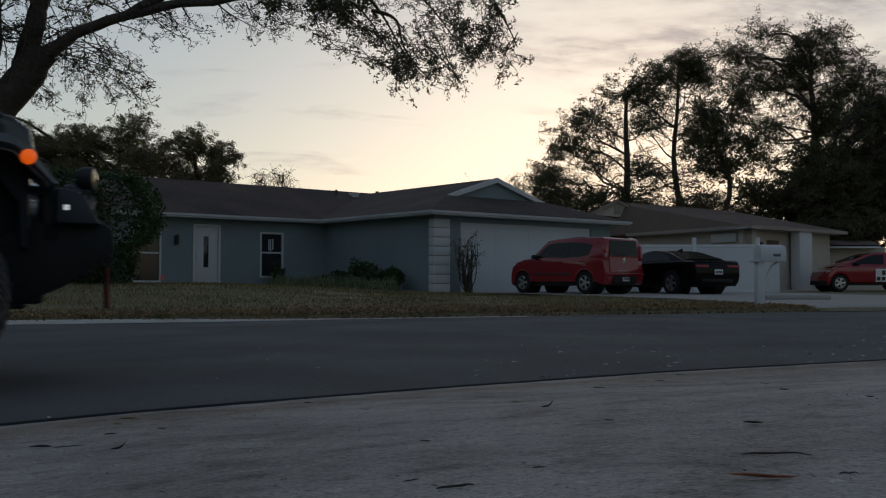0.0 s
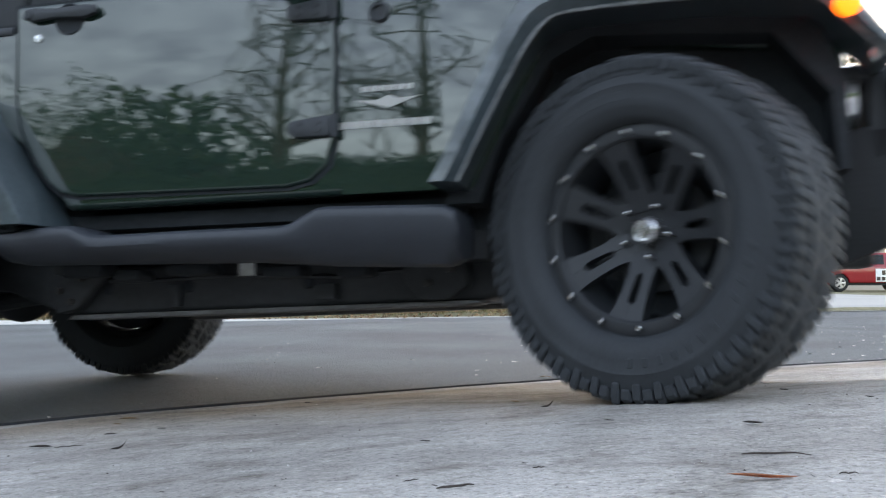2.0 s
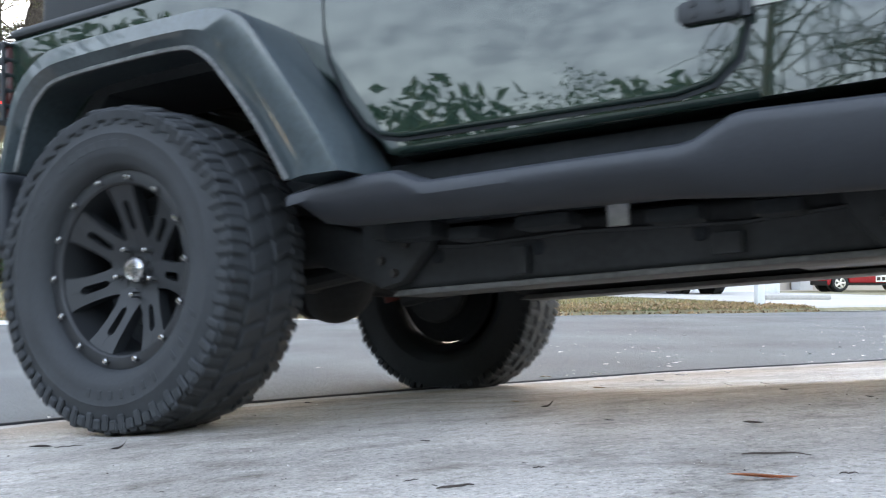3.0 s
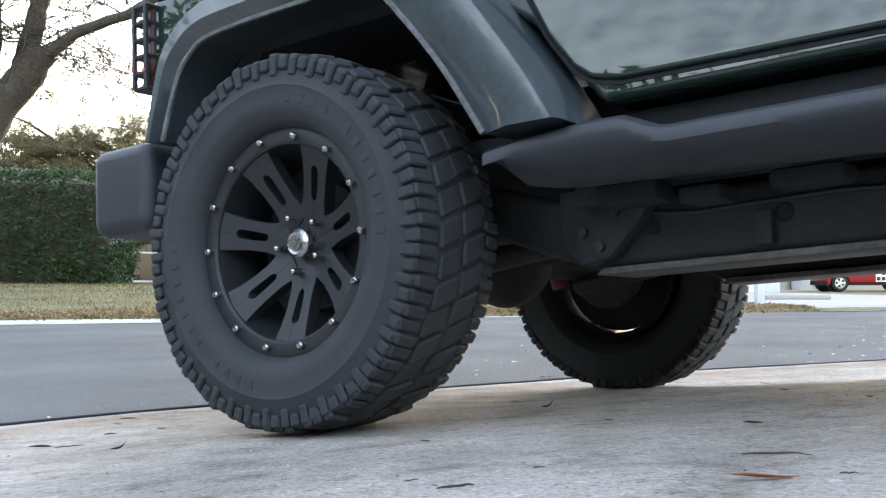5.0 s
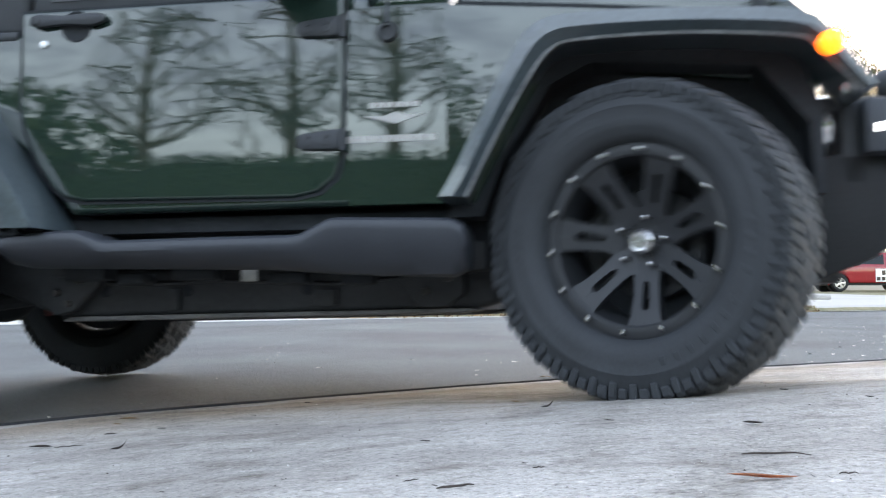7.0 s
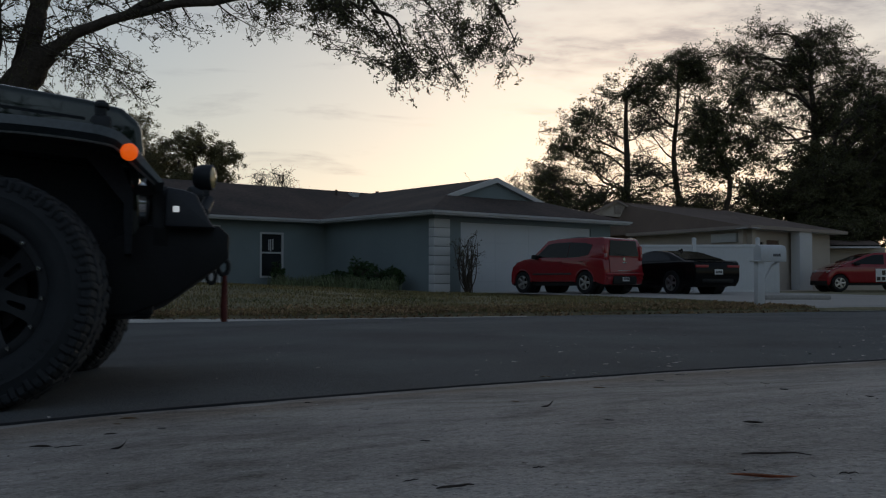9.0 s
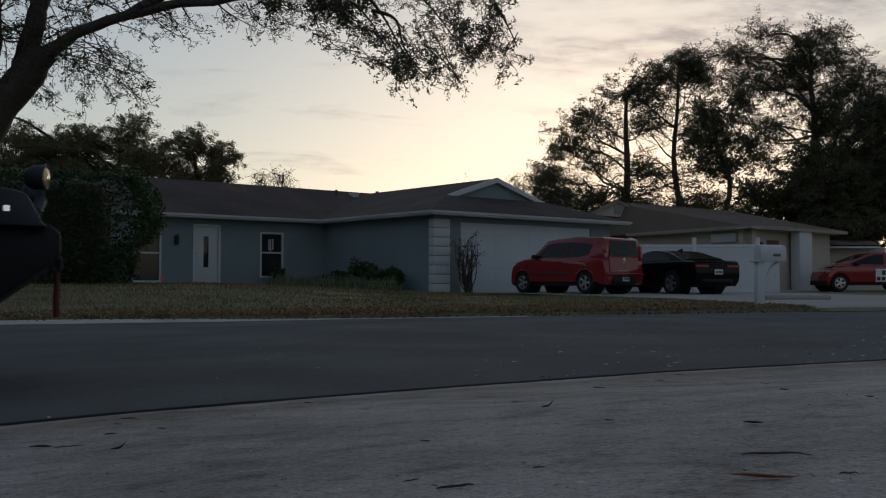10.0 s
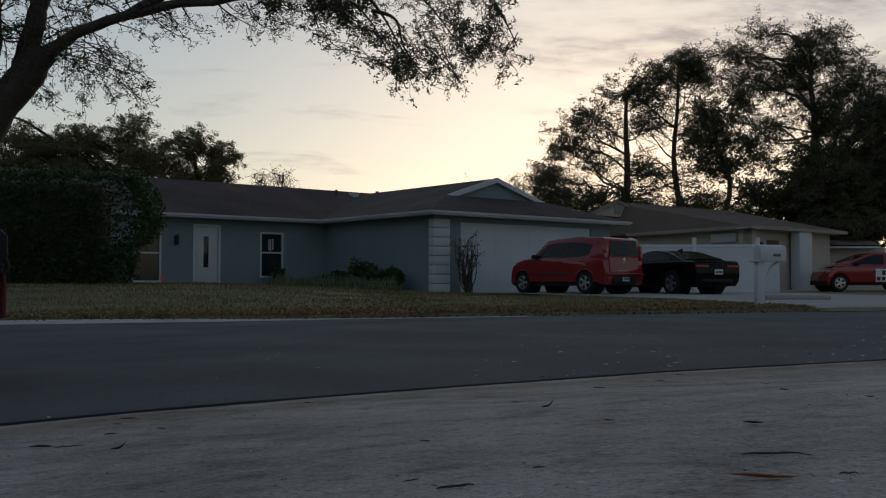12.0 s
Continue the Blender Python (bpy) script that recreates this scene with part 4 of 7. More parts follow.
        P("rail_bracket", prism([(1.70, 0.52), (1.92, 0.52), (1.92, 0.40), (1.86, 0.36), (1.78, 0.36), (1.73, 0.42)], *y_pair(s, 0.50, 0.56), "y", 0.008), "steel", "dirty control arm bracket")
        for bx, bz in ((0.56, 0.42), (0.64, 0.46), (0.60, 0.385), (1.80, 0.41), (1.87, 0.45)):
            P("bolt", lathe([(0, -0.012), (0.011, -0.011), (0.013, 0.0)], 8, None, pose(bx, s * 0.56, bz, 0, 0, 0 if s < 0 else 180)), "skid")
        P("brake_line", tube([(0.5, s * 0.505, 0.47), (0.8, s * 0.51, 0.445), (1.1, s * 0.51, 0.455), (1.5, s * 0.51, 0.44), (1.95, s * 0.508, 0.47)], 0.006, 6), "steel")
        P("rail_tab", box(0.93, 0.97, *y_pair(s, 0.50, 0.53), 0.36, 0.43, 0.004), "steel")
        P("rail_tab", box(1.43, 1.50, *y_pair(s, 0.50, 0.535), 0.37, 0.42, 0.004), "steel")
        # pale strip: ground bounce on the rail's underside, put into its colour
        P("rail_flange", prism([(0.56, 0.326), (1.90, 0.343), (1.95, 0.350), (1.93, 0.358), (0.58, 0.342)], *y_pair(s, 0.30, 0.515), "y", 0.003), "rail_dust", "lower flange of the chassis rail, coloured pale for ground bounce")
        for x0, x1, z0, z1 in ((0.66, 0.80, 0.455, 0.50), (0.84, 0.93, 0.44, 0.475), (1.02, 1.16, 0.45, 0.485), (1.33, 1.45, 0.435, 0.47), (1.56, 1.66, 0.43, 0.465)):
            P("body_clip", box(x0, x1, *y_pair(s, 0.60, 0.70), z0, z1, 0.012), "underbody")
        for x in (0.70, 0.99, 1.40):
            P("rail_hole_plug", lathe([(0, -0.006), (0.017, -0.004), (0.02, 0.0)], 12, None, pose(x, s * 0.50, 0.425, 0, 0, 0 if s < 0 else 180)), "underbody")
        # lower control arms, springs, dampers
        P("control_arm", tube([(0.0, s * 0.45, 0.36), (0.62, s * 0.42, 0.44)], 0.03, 10), "steel")
        P("control_arm", tube([(WB, s * 0.45, 0.36), (1.85, s * 0.42, 0.44)], 0.03, 10), "steel")
        P("damper", tube([(-0.10, s * 0.52, 0.36), (-0.14, s * 0.46, 0.62), (-0.16, s * 0.44, 0.80)], [0.03, 0.032, 0.024], 12), "red_strap", "red shock absorber")
        P("damper", tube([(WB - 0.05, s * 0.50, 0.36), (WB - 0.1, s * 0.46, 0.85)], 0.03, 12), "black_plastic")
        for x in (0.0, WB):
            pts = [(x + 0.06 * math.cos(a * 0.7), s * 0.44 + 0.06 * math.sin(a * 0.7), 0.46 + a * 0.009) for a in range(46)]
            P("coil_spring", tube(pts, 0.009, 6), "steel")
        # tail lamp with guard
        tl = P("tail_light", box(-0.735, -0.69, *y_pair(s, 0.68, 0.77), 0.955, 1.20, 0.012), "tail_red", "red tail light behind a black guard")
        part("lit_bulb", box(-0.732, -0.705, *y_pair(s, 0.75, 0.774), 1.0, 1.02, 0.004), "tail_glow", tl)
        for z in (0.955, 1.0, 1.05, 1.1, 1.15, 1.2):
            part("guard_bar", box(-0.752, -0.688, *y_pair(s, 0.67, 0.787), z - 0.006, z + 0.006, 0.003, None, 1), "black_plastic", tl, "black lamp guard bar")
        for x in (-0.747, -0.694):
            part("guard_bar", box(x - 0.006, x + 0.006, *y_pair(s, 0.779, 0.789), 0.955, 1.2), "black_plastic", tl, "black lamp guard bar", smooth=False)
        # badges as plain bars
        if s < 0:
            for i in range(6):
                P("badge_bar", box(1.668 + i * 0.026, 1.668 + i * 0.026 + 0.021, -0.7625, -0.757, 0.948, 0.963), "badge", "silver badge mark", smooth=False)
            P("badge_emblem", prism([(1.648, 0.925), (1.713, 0.922), (1.748, 0.935), (1.783, 0.924), (1.843, 0.928), (1.748, 0.898)], -0.7625, -0.757), "badge", "silver mountain-shaped badge", smooth=False)
            for i in range(8):
                P("badge_bar", box(1.601 + i * 0.034, 1.601 + i * 0.034 + 0.031, -0.7625, -0.757, 0.845, 0.865), "badge", "silver badge mark", smooth=False)

    both(side)
    # antenna mount
    P("antenna_mount", join(lathe([(0, -0.002), (0.016, -0.002), (0.019, -0.012), (0.026, -0.012), (0.031, -0.006), (0.033, 0.002)], 24, None, pose(1.725, -0.7592, 1.175)), tube([(1.725, -0.768, 1.20), (1.724, -0.762, 1.235), (1.722, -0.745, 1.28)], [0.009, 0.006, 0.004], 8)), "black_plastic", "black round aerial base")
    # cowl, hood, grille
    P("cowl", prism([(1.575, 1.25), (1.575, 1.36), (1.66, 1.36), (1.66, 1.262), (1.915, 1.262), (1.915, 1.245)], -0.742, 0.742, "y", 0.006), "green_paint")
    for z0, z1, x0, x1 in ((1.264, 1.312, 1.672, 1.905), (1.317, 1.366, 1.676, 1.897), (1.371, 1.418, 1.684, 1.888)):
        P("cowl_panel", prism([(x0, z0), (x0, z1), (x1 - 0.006, z1), (x1, z0)], -0.728, 0.728, "y", 0.003), "green_paint", "stepped dark green cowl panel")
    P("cowl_core", box(1.60, 1.87, -0.70, 0.70, 1.25, 1.40), "underbody", smooth=False)
    for s in (-1, 1):
        P("cowl_bolt", lathe([(0, -0.006), (0.008, -0.005), (0.009, 0.0)], 10, None, pose(1.885, s * 0.728, 1.325, 0, 0, 0 if s < 0 else 180)), "chrome")
    hb = prism([(1.925, 1.10), (1.925, 1.342), (2.2, 1.343), (2.5, 1.316), (2.77, 1.287), (2.90, 1.262), (2.975, 1.20), (2.99, 1.10), (2.98, 1.0)], -0.69, 0.69, "y", 0.03, None, 3)
    for v in hb.verts:
        v.co.y *= 1 - 0.13 * max(0, (v.co.x - 1.925)) / 1.03
        if v.co.z > 1.15:
            v.co.z += 0.035 * (1 - (v.co.y / 0.69) ** 2)
    P("hood", hb, "green_paint", "dark green hood")
    sm = prism([(1.93, 1.246), (1.93, 1.258), (2.30, 1.238), (2.76, 1.206), (2.76, 1.194), (2.30, 1.226)], -0.761, 0.761)
    for v in sm.verts:
        v.co.y *= 1 - 0.12 * max(0, (v.co.x - 1.90)) / 1.0
    P("seam", sm, "underbody", smooth=False)
    P("inner_fender", prism([(1.93, 0.62), (1.93, 1.2), (2.9, 1.12), (2.95, 0.75), (2.7, 0.62)], -0.58, 0.58), "underbody", smooth=False)
    for s in (-1, 1):
        P("hood_latch", join(join(box(2.795, 2.84, *y_pair(s, 0.595, 0.64), 1.20, 1.292, 0.012), box(2.78, 2.86, *y_pair(s, 0.605, 0.655), 1.15, 1.225, 0.016)), box(2.80, 2.85, *y_pair(s, 0.59, 0.655), 1.258, 1.278, 0.006)), "black_plastic", "black rubber hood latch")
    gr = prism([(2.93, 0.72), (2.985, 0.73), (2.975, 1.08), (2.93, 1.12)], -0.60, 0.60, "y", 0.015)
    P("grille", gr, "green_paint", "upright slotted grille")
    for i in range(7):
        y = (i - 3) * 0.075
        P("grille_slot", box(2.975, 2.992, y - 0.022, y + 0.022, 0.80, 1.05, 0.008), "black_plastic", smooth=False)
    for s in (-1, 1):
        P("headlight", lathe([(0, -0.03), (0.05, -0.026), (0.085, -0.012), (0.095, 0.0), (0.095, 0.03)], 28, None, pose(3.005, s * 0.50, 0.885, 0, 0, 90)), "lamp_chrome", "round headlight")
    # front bumper: beam, raised wings, skid, lamp, shackles
    P("bumper", prism([(2.82, 0.42), (2.82, 0.70), (3.0, 0.79), (3.30, 0.80), (3.345, 0.76), (3.345, 0.66), (3.12, 0.49), (2.95, 0.42)], -0.60, 0.60, "y", 0.012), "bumper_black", "heavy black steel winch bumper")
    for s in (-1, 1):
        wg = prism([(3.08, 0.78), (3.08, 0.945), (3.15, 0.935), (3.20, 0.92), (3.265, 0.80), (3.285, 0.78)], *y_pair(s, 0.44, 0.67), "y", 0.012)
        P("bumper_wing", wg, "rocker_plastic", "grey steel bumper wing plate")
        P("bumper_end", join(box(3.03, 3.10, *y_pair(s, 0.46, 0.60), 0.70, 0.955, 0.006), box(2.94, 3.05, *y_pair(s, 0.46, 0.60), 0.915, 0.955, 0.006)), "black_plastic", "black bumper end plate")
        P("marker", box(3.11, 3.135, *y_pair(s, 0.665, 0.676), 0.84, 0.865, 0.003), "headlamp", "small lit marker lamp")
        sh = bmesh.new()
        pts = [(3.34 + 0.022 * math.cos(a), s * 0.38, 0.64 + 0.034 * math.sin(a)) for a in [i * math.pi / 8 for i in range(17)]]
        tube(pts, 0.011, 8, sh)
        P("shackle", sh, "steel", "steel bow shackle")
    P("winch", join(lathe([(0, -0.2), (0.07, -0.2), (0.07, 0.2), (0, 0.2)], 20, None, pose(3.16, 0, 0.84)), box(3.09, 3.23, 0.2, 0.36, 0.78, 0.92, 0.015)), "black_plastic", "black winch drum")
    hoop = [(3.20, -0.42, 0.77), (3.25, -0.40, 0.88), (3.27, -0.34, 0.935), (3.27, 0.34, 0.935), (3.25, 0.40, 0.88), (3.20, 0.42, 0.77)]
    P("bumper_hoop", tube(hoop, 0.026, 10), "black_plastic", "black tube hoop on the bumper")
    for y in (-0.31, 0.31):
        lb = lathe([(0, -0.03), (0.044, -0.03), (0.054, -0.035), (0.058, -0.03), (0.058, 0.02), (0.044, 0.05), (0, 0.06)], 26, None, pose(3.26, y, 1.045, 0, 0, 70 if y < 0 else 110))
        lp = P("spot_lamp", join(lb, box(3.25, 3.275, y - 0.015, y + 0.015, 0.93, 1.02)), "black_plastic", "round spot lamp on the hoop")
        part("lens", lathe([(0, -0.042), (0.026, -0.04), (0.048, -0.033), (0.05, -0.028)], 24, None, pose(3.26, y, 1.045, 0, 0, 70 if y < 0 else 110)), "lamp_yellow", lp, "yellowish round lamp glass")
    P("tow_strap", tube([(3.345, -0.38, 0.61), (3.347, -0.38, 0.54), (3.345, -0.385, 0.47), (3.349, -0.38, 0.40)], [0.010, 0.014, 0.016, 0.014], 8), "red_strap", "dangling red tow strap end")
    # windscreen and roof
    P("windscreen_frame", prism([(1.76, 1.40), (1.86, 1.36), (1.59, 1.80), (1.51, 1.80)], -0.67, 0.67, "y", 0.012), "black_plastic")
    P("windscreen", prism([(1.812, 1.44), (1.818, 1.44), (1.616, 1.76), (1.606, 1.76)], -0.63, 0.63), "car_glass", "raked windscreen", smooth=False)
    P("roof", prism([(-0.62, 1.24), (-0.58, 1.72), (-0.52, 1.80), (0.4, 1.84), (1.44, 1.80), (1.46, 1.74), (0.58, 1.74), (0.52, 1.24)], -0.71, 0.71, "y", 0.03, None, 3), "black_plastic", "black removable top")
    P("belt_rail", box(-0.69, 0.53, -0.765, 0.765, 1.215, 1.245, 0.01), "black_plastic")
    # rear bumper
    P("rear_bumper", box(-0.80, -0.55, -0.90, 0.90, 0.52, 0.765, 0.04, None, 3), "rocker_plastic", "plain grey plastic rear bumper")
    P("rear_panel", box(-0.72, -0.69, -0.74, 0.74, 0.72, 1.22, 0.01), "green_paint")
    # underside
    P("floor", box(-0.4, 1.95, -0.68, 0.68, 0.60, 0.645), "underbody", smooth=False)
    P("fuel_tank", box(0.55, 1.35, -0.36, 0.10, 0.40, 0.58, 0.04, None, 3), "steel", "black fuel tank skid")
    P("crossmember", prism([(1.45, 0.40), (1.50, 0.36), (1.95, 0.36), (2.02, 0.42), (2.02, 0.46), (1.45, 0.46)], -0.46, 0.46, "y", 0.01), "skid", "scraped steel skid plate")
    P("crossmember", box(-0.62, -0.52, -0.45, 0.45, 0.45, 0.56, 0.01), "steel")
    P("muffler", join(lathe([(0, -0.26), (0.07, -0.26), (0.09, -0.24), (0.09, 0.24), (0.07, 0.26), (0, 0.26)], 20, None, pose(-0.36, 0.05, 0.52)), tube([(-0.36, 0.3, 0.52), (0.1, 0.32, 0.60), (0.5, 0.25, 0.45), (1.6, 0.22, 0.44)], 0.03, 10)), "steel", "dull exhaust muffler")
    P("drive_shaft", tube([(0.12, 0.0, 0.44), (1.45, 0.02, 0.50)], 0.04, 12), "steel")
    P("drive_shaft", tube([(2.3, 0.2, 0.44), (1.75, 0.2, 0.48)], 0.03, 12), "steel")
    P("gearbox", box(1.4, 2.0, -0.16, 0.26, 0.44, 0.66, 0.05, None, 3), "steel")
    P("engine_sump", box(2.0, 2.75, -0.25, 0.25, 0.50, 0.9, 0.05, None, 3), "steel")
    ax = []
    for x, dy in ((0.0, 0.0), (WB, 0.2)):
        a = tube([(x, -0.74, TYRE_R), (x, -0.3, TYRE_R), (x, 0.3, TYRE_R), (x, 0.74, TYRE_R)], 0.042, 14)
        b = bmesh.new()
        bmesh.ops.create_icosphere(b, subdivisions=3, radius=0.135)
        join(a, b, Matrix.Translation((x, dy, TYRE_R)) @ Matrix.Diagonal((1.1, 0.85, 1.05, 1)))
        lathe([(0, -0.14), (0.11, -0.13), (0.125, -0.10), (0.125, -0.08)], 18, a, pose(x, dy, TYRE_R, 0, 0, 90 if x > 1 else -90))
        for s in (-1, 1):
            lathe([(0, 0), (0.13, 0.0), (0.14, 0.02), (0.13, 0.05), (0, 0.05)], 20, a, pose(x, s * 0.70 - 0.025, TYRE_R))
        ax.append(P("axle", a, "steel", "dirty steel axle with differential"))
    wheels = {}
    for nm, x, s in (("rr", 0.0, -1), ("fr", WB, -1)):
        wheels[nm] = make_wheel(j, x, s)
    for nm, x, src in (("rl", 0.0, "rr"), ("fl", WB, "fr")):
        w = copy_thing(wheels[src], Matrix.Translation((x, TRACK, TYRE_R)))
        wheels[nm] = w
    return j, wheels, ax


def level_shading(me):
    """Shade by area, so that flat panels mirror flat right up to their rounded edges."""
    acc = [Vector((0, 0, 0)) for _ in me.vertices]
    for p in me.polygons:
        for i in p.vertices:
            acc[i] += p.normal * p.area
    me.normals_split_custom_set_from_vertices([n.normalized() for n in acc])


OFFROADER, WHEELS, AXLES = build_offroader()
for ob in OFFROADER.children:
    if ob.name.split(".")[0] in ("body", "door", "hood", "rear_bumper"):
        level_shading(ob.data)


# ---- trees ----
def tube_arrays(pts, radii, n, verts, faces):
    k = len(verts)
    for i, p in enumerate(pts):
        d = (pts[min(i + 1, len(pts) - 1)] - pts[max(i - 1, 0)]).normalized()
        u = d.cross(Vector((0.31, 0.17, 0.93)))
        u = u.normalized() if u.length > 1e-3 else d.orthogonal().normalized()
        w = d.cross(u)
        for a in range(n):
            verts.append(p + radii[i] * (u * math.cos(2 * math.pi * a / n) + w * math.sin(2 * math.pi * a / n)))
    for i in range(len(pts) - 1):
        for a in range(n):
            b = (a + 1) % n
            faces.append((k + i * n + a, k + i * n + b, k + (i + 1) * n + b, k + (i + 1) * n + a))


def leaf_at(c, size, rng, verts, faces, hang=0.0):
    u = Vector((rng.gauss(0, 1), rng.gauss(0, 1), rng.gauss(0, 0.7) - hang)).normalized()
    w = u.orthogonal().normalized()
    w.rotate(Matrix.Rotation(rng.uniform(0, 6.28), 3, u))
    s = size * rng.uniform(0.6, 1.4)
    n = u.cross(w) * s * 0.22
    k = len(verts)
    verts += [c - u * s, c + w * s * 0.42 + n, c + u * s, c - w * s * 0.42 + n]
    faces.append((k, k + 1, k + 2, k + 3))


def bent(p, q, rng, steps=6, wob=0.08, sag=0.0):
    """A crooked way from p to q."""
    out, ln = [], (q - p).length
    a = Vector((rng.gauss(0, 1), rng.gauss(0, 1), rng.gauss(0, 1))) * wob * ln
    b = Vector((rng.gauss(0, 1), rng.gauss(0, 1), rng.gauss(0, 1))) * wob * 0.5 * ln
    for i in range(steps + 1):
        t = i / steps
        o = p.lerp(q, t) + a * math.sin(math.pi * t) + b * math.sin(2 * math.pi * t)
        o.z += sag * ln * math.sin(math.pi * t)
        out.append(o)
    return out


def crown_tree(at, label, seed, trunk_r, fork, crowns, depth=1.2, limbs=7, twigs=5, leaves=92, leaf=0.060, puff=0.38, mat_leaf="leaf", group="", bend=(0.0, 0.0), top=None):
    """A tree from its trunk and the clumps of its crown: (across, height, half-width, half-height, density)."""
    rng = random.Random(seed)
    t = thing("tree", Matrix.Translation(at), label, "tree", group)
    fork_p = Vector((bend[0], bend[1], fork))
    tp = bent(Vector((0, 0, -0.3)), fork_p, rng, 7, 0.02)
    high = top or max(c[1] for c in crowns) - 0.8
    lead = bent(fork_p, Vector((bend[0] * 1.5 + rng.uniform(-0.3, 0.3), bend[1], high)), rng, 7, 0.03)
    pts = tp + lead[1:]
    part("trunk", tube(pts, [trunk_r * (1.5 if i == 0 else 1.0 - 0.8 * i / len(pts)) for i in range(len(pts))], 10), "bark", t, "dark rough trunk")
    verts, faces, lv, lf = [], [], [], []
    def inside(c):
        while True:
            o = Vector((rng.uniform(-1, 1), rng.uniform(-1, 1), rng.uniform(-1, 1)))
            if o.length < 1:
                return Vector((c[0] + o.x * c[2], o.y * max(c[2], c[3]) * depth, c[1] + o.z * c[3]))

    for crown in crowns:
        cx, cz, rx, rz, dens = crown
        for _ in range(max(2, int(limbs * rx * rz * 0.2))):
            q = inside(crown)
            want = q.z - 0.40 * math.hypot(q.x - bend[0], q.y) - 0.4
            k = min(range(4, len(pts)), key=lambda i: abs(pts[i].z - max(want, fork * 0.8)) + rng.uniform(0, 0.7))
            ln = (q - pts[k]).length
            path = bent(pts[k], q, rng, 8, 0.12, 0.06)
            r0 = min(trunk_r * 0.36, 0.014 * ln + 0.022)
            tube_arrays(path, [max(0.018, r0 * (1 - 0.85 * i / 8)) for i in range(9)], 5, verts, faces)
            for _ in range(twigs + 3):
                a = path[rng.randint(3, 8)]
                e = inside(crown)
                if (e - a).length > 2.6:
                    e = a + (e - a).normalized() * 2.6 * rng.uniform(0.6, 1)
                sub = bent(a, e, rng, 5, 0.12, 0.03)
                tube_arrays(sub, [0.026, 0.022, 0.018, 0.015, 0.012, 0.009], 3, verts, faces)
                for _ in range(7 if dens > 0.1 else 1):
                    s = sub[rng.randint(2, 5)] + Vector((rng.gauss(0, puff), rng.gauss(0, puff), rng.gauss(0, puff * 0.7)))
                    tube_arrays([e.lerp(s, 0.0), e.lerp(s, 0.5), s], [0.012, 0.010, 0.007], 3, verts, faces)
                    for _ in range(int(leaves * dens * 0.33)):
                        leaf_at(s + Vector((rng.gauss(0, puff * 0.36), rng.gauss(0, puff * 0.36), rng.gauss(0, puff * 0.26))), leaf, rng, lv, lf)
    ob = from_arrays("limb", verts, faces, "bark", True)
    ob.parent = t
    if lf:
        ob = from_arrays("crown", lv, lf, mat_leaf)
        ob.parent = t
    return t


FAR = "trees behind the houses"
for i, (x, y, h, d) in enumerate(((5.6, 60, 4.9, 0.45), (8.8, 61, 5.0, 0.4), (12.0, 62, 4.9, 0.35), (15.4, 61, 4.9, 0.4), (18.8, 60, 5.4, 0.9), (22.4, 60, 6.6, 1.7), (26.0, 60, 7.0, 1.7), (30.0, 62, 7.4, 1.7))):
    crown_tree((x, y, 0), "dense dark undergrowth behind the roofs", 100 + i, 0.12, 1.6, [(-1.0, h * 0.82, 1.5, 1.0, d), (0.9, h * 0.86, 1.5, 0.9, d), (0, h * 0.62, 2.0, 1.0, d), (0.4, h * 1.12, 1.6, 0.8, d * 0.3)], limbs=6, twigs=4, leaf=0.075, group=FAR)
for i, x in enumerate((20.0, 23.2)):
    crown_tree((x, 47.5 + i, 0), "dark leafy shrub behind the low wing", 120 + i, 0.1, 0.9, [(0, 2.5, 1.6, 0.9, 1.8), (0.8, 3.3, 1.5, 0.8, 1.4), (-0.9, 3.0, 1.1, 0.7, 1.2)], limbs=8, twigs=4, leaf=0.075, group=FAR)
crown_tree((10.54, 56, 0), "tall spreading pine silhouetted against the sunset", 1, 0.36, 4.5, [(-4.0, 8.47, 1.5, 1.1, 1.7), (-2.4, 9.9, 1.8, 1.0, 1.3), (-0.26, 11.3, 2.1, 0.9, 1.4), (2.0, 12.4, 1.9, 0.8, 1.3), (-1.9, 7.3, 1.9, 0.8, 0.6), (-4.8, 6.4, 1.0, 1.3, 1.1), (1.3, 6.8, 1.2, 0.8, 0.4), (1.2, 9.6, 1.6, 1.0, 0.35), (-0.9, 9.2, 1.5, 0.9, 0.4), (-3.0, 5.2, 1.8, 0.8, 0.45)], group=FAR, top=11.0)
crown_tree((14.5, 60, 0), "tall slender pine with a flat dark crown", 2, 0.30, 6.0, [(-0.35, 13.8, 2.6, 0.8, 1.4), (1.4, 13.3, 1.7, 1.4, 1.0), (-1.7, 10.6, 1.9, 1.4, 0.35), (1.0, 9.7, 1.4, 1.7, 0.5), (-2.6, 8.0, 1.4, 0.9, 0.25), (-1.74, 11.9, 1.9, 1.2, 0.6), (0.9, 14.1, 1.6, 0.9, 1.0)], group=FAR, top=13.4)
crown_tree((14.53, 50, 0), "dense dark leafy tree behind the roof", 3, 0.24, 4.0, [(-0.4, 8.2, 1.5, 1.5, 1.1), (-1.3, 6.9, 1.2, 1.0, 1.1), (0.9, 9.9, 1.3, 1.1, 0.4), (1.3, 5.2, 1.4, 0.8, 0.3), (-1.5, 4.4, 1.2, 0.7, 0.3), (0.3, 6.3, 1.2, 0.8, 0.8), (-1.0, 9.3, 1.2, 1.0, 0.5), (1.5, 7.6, 1.1, 0.9, 0.5)], leaf=0.072, group=FAR)
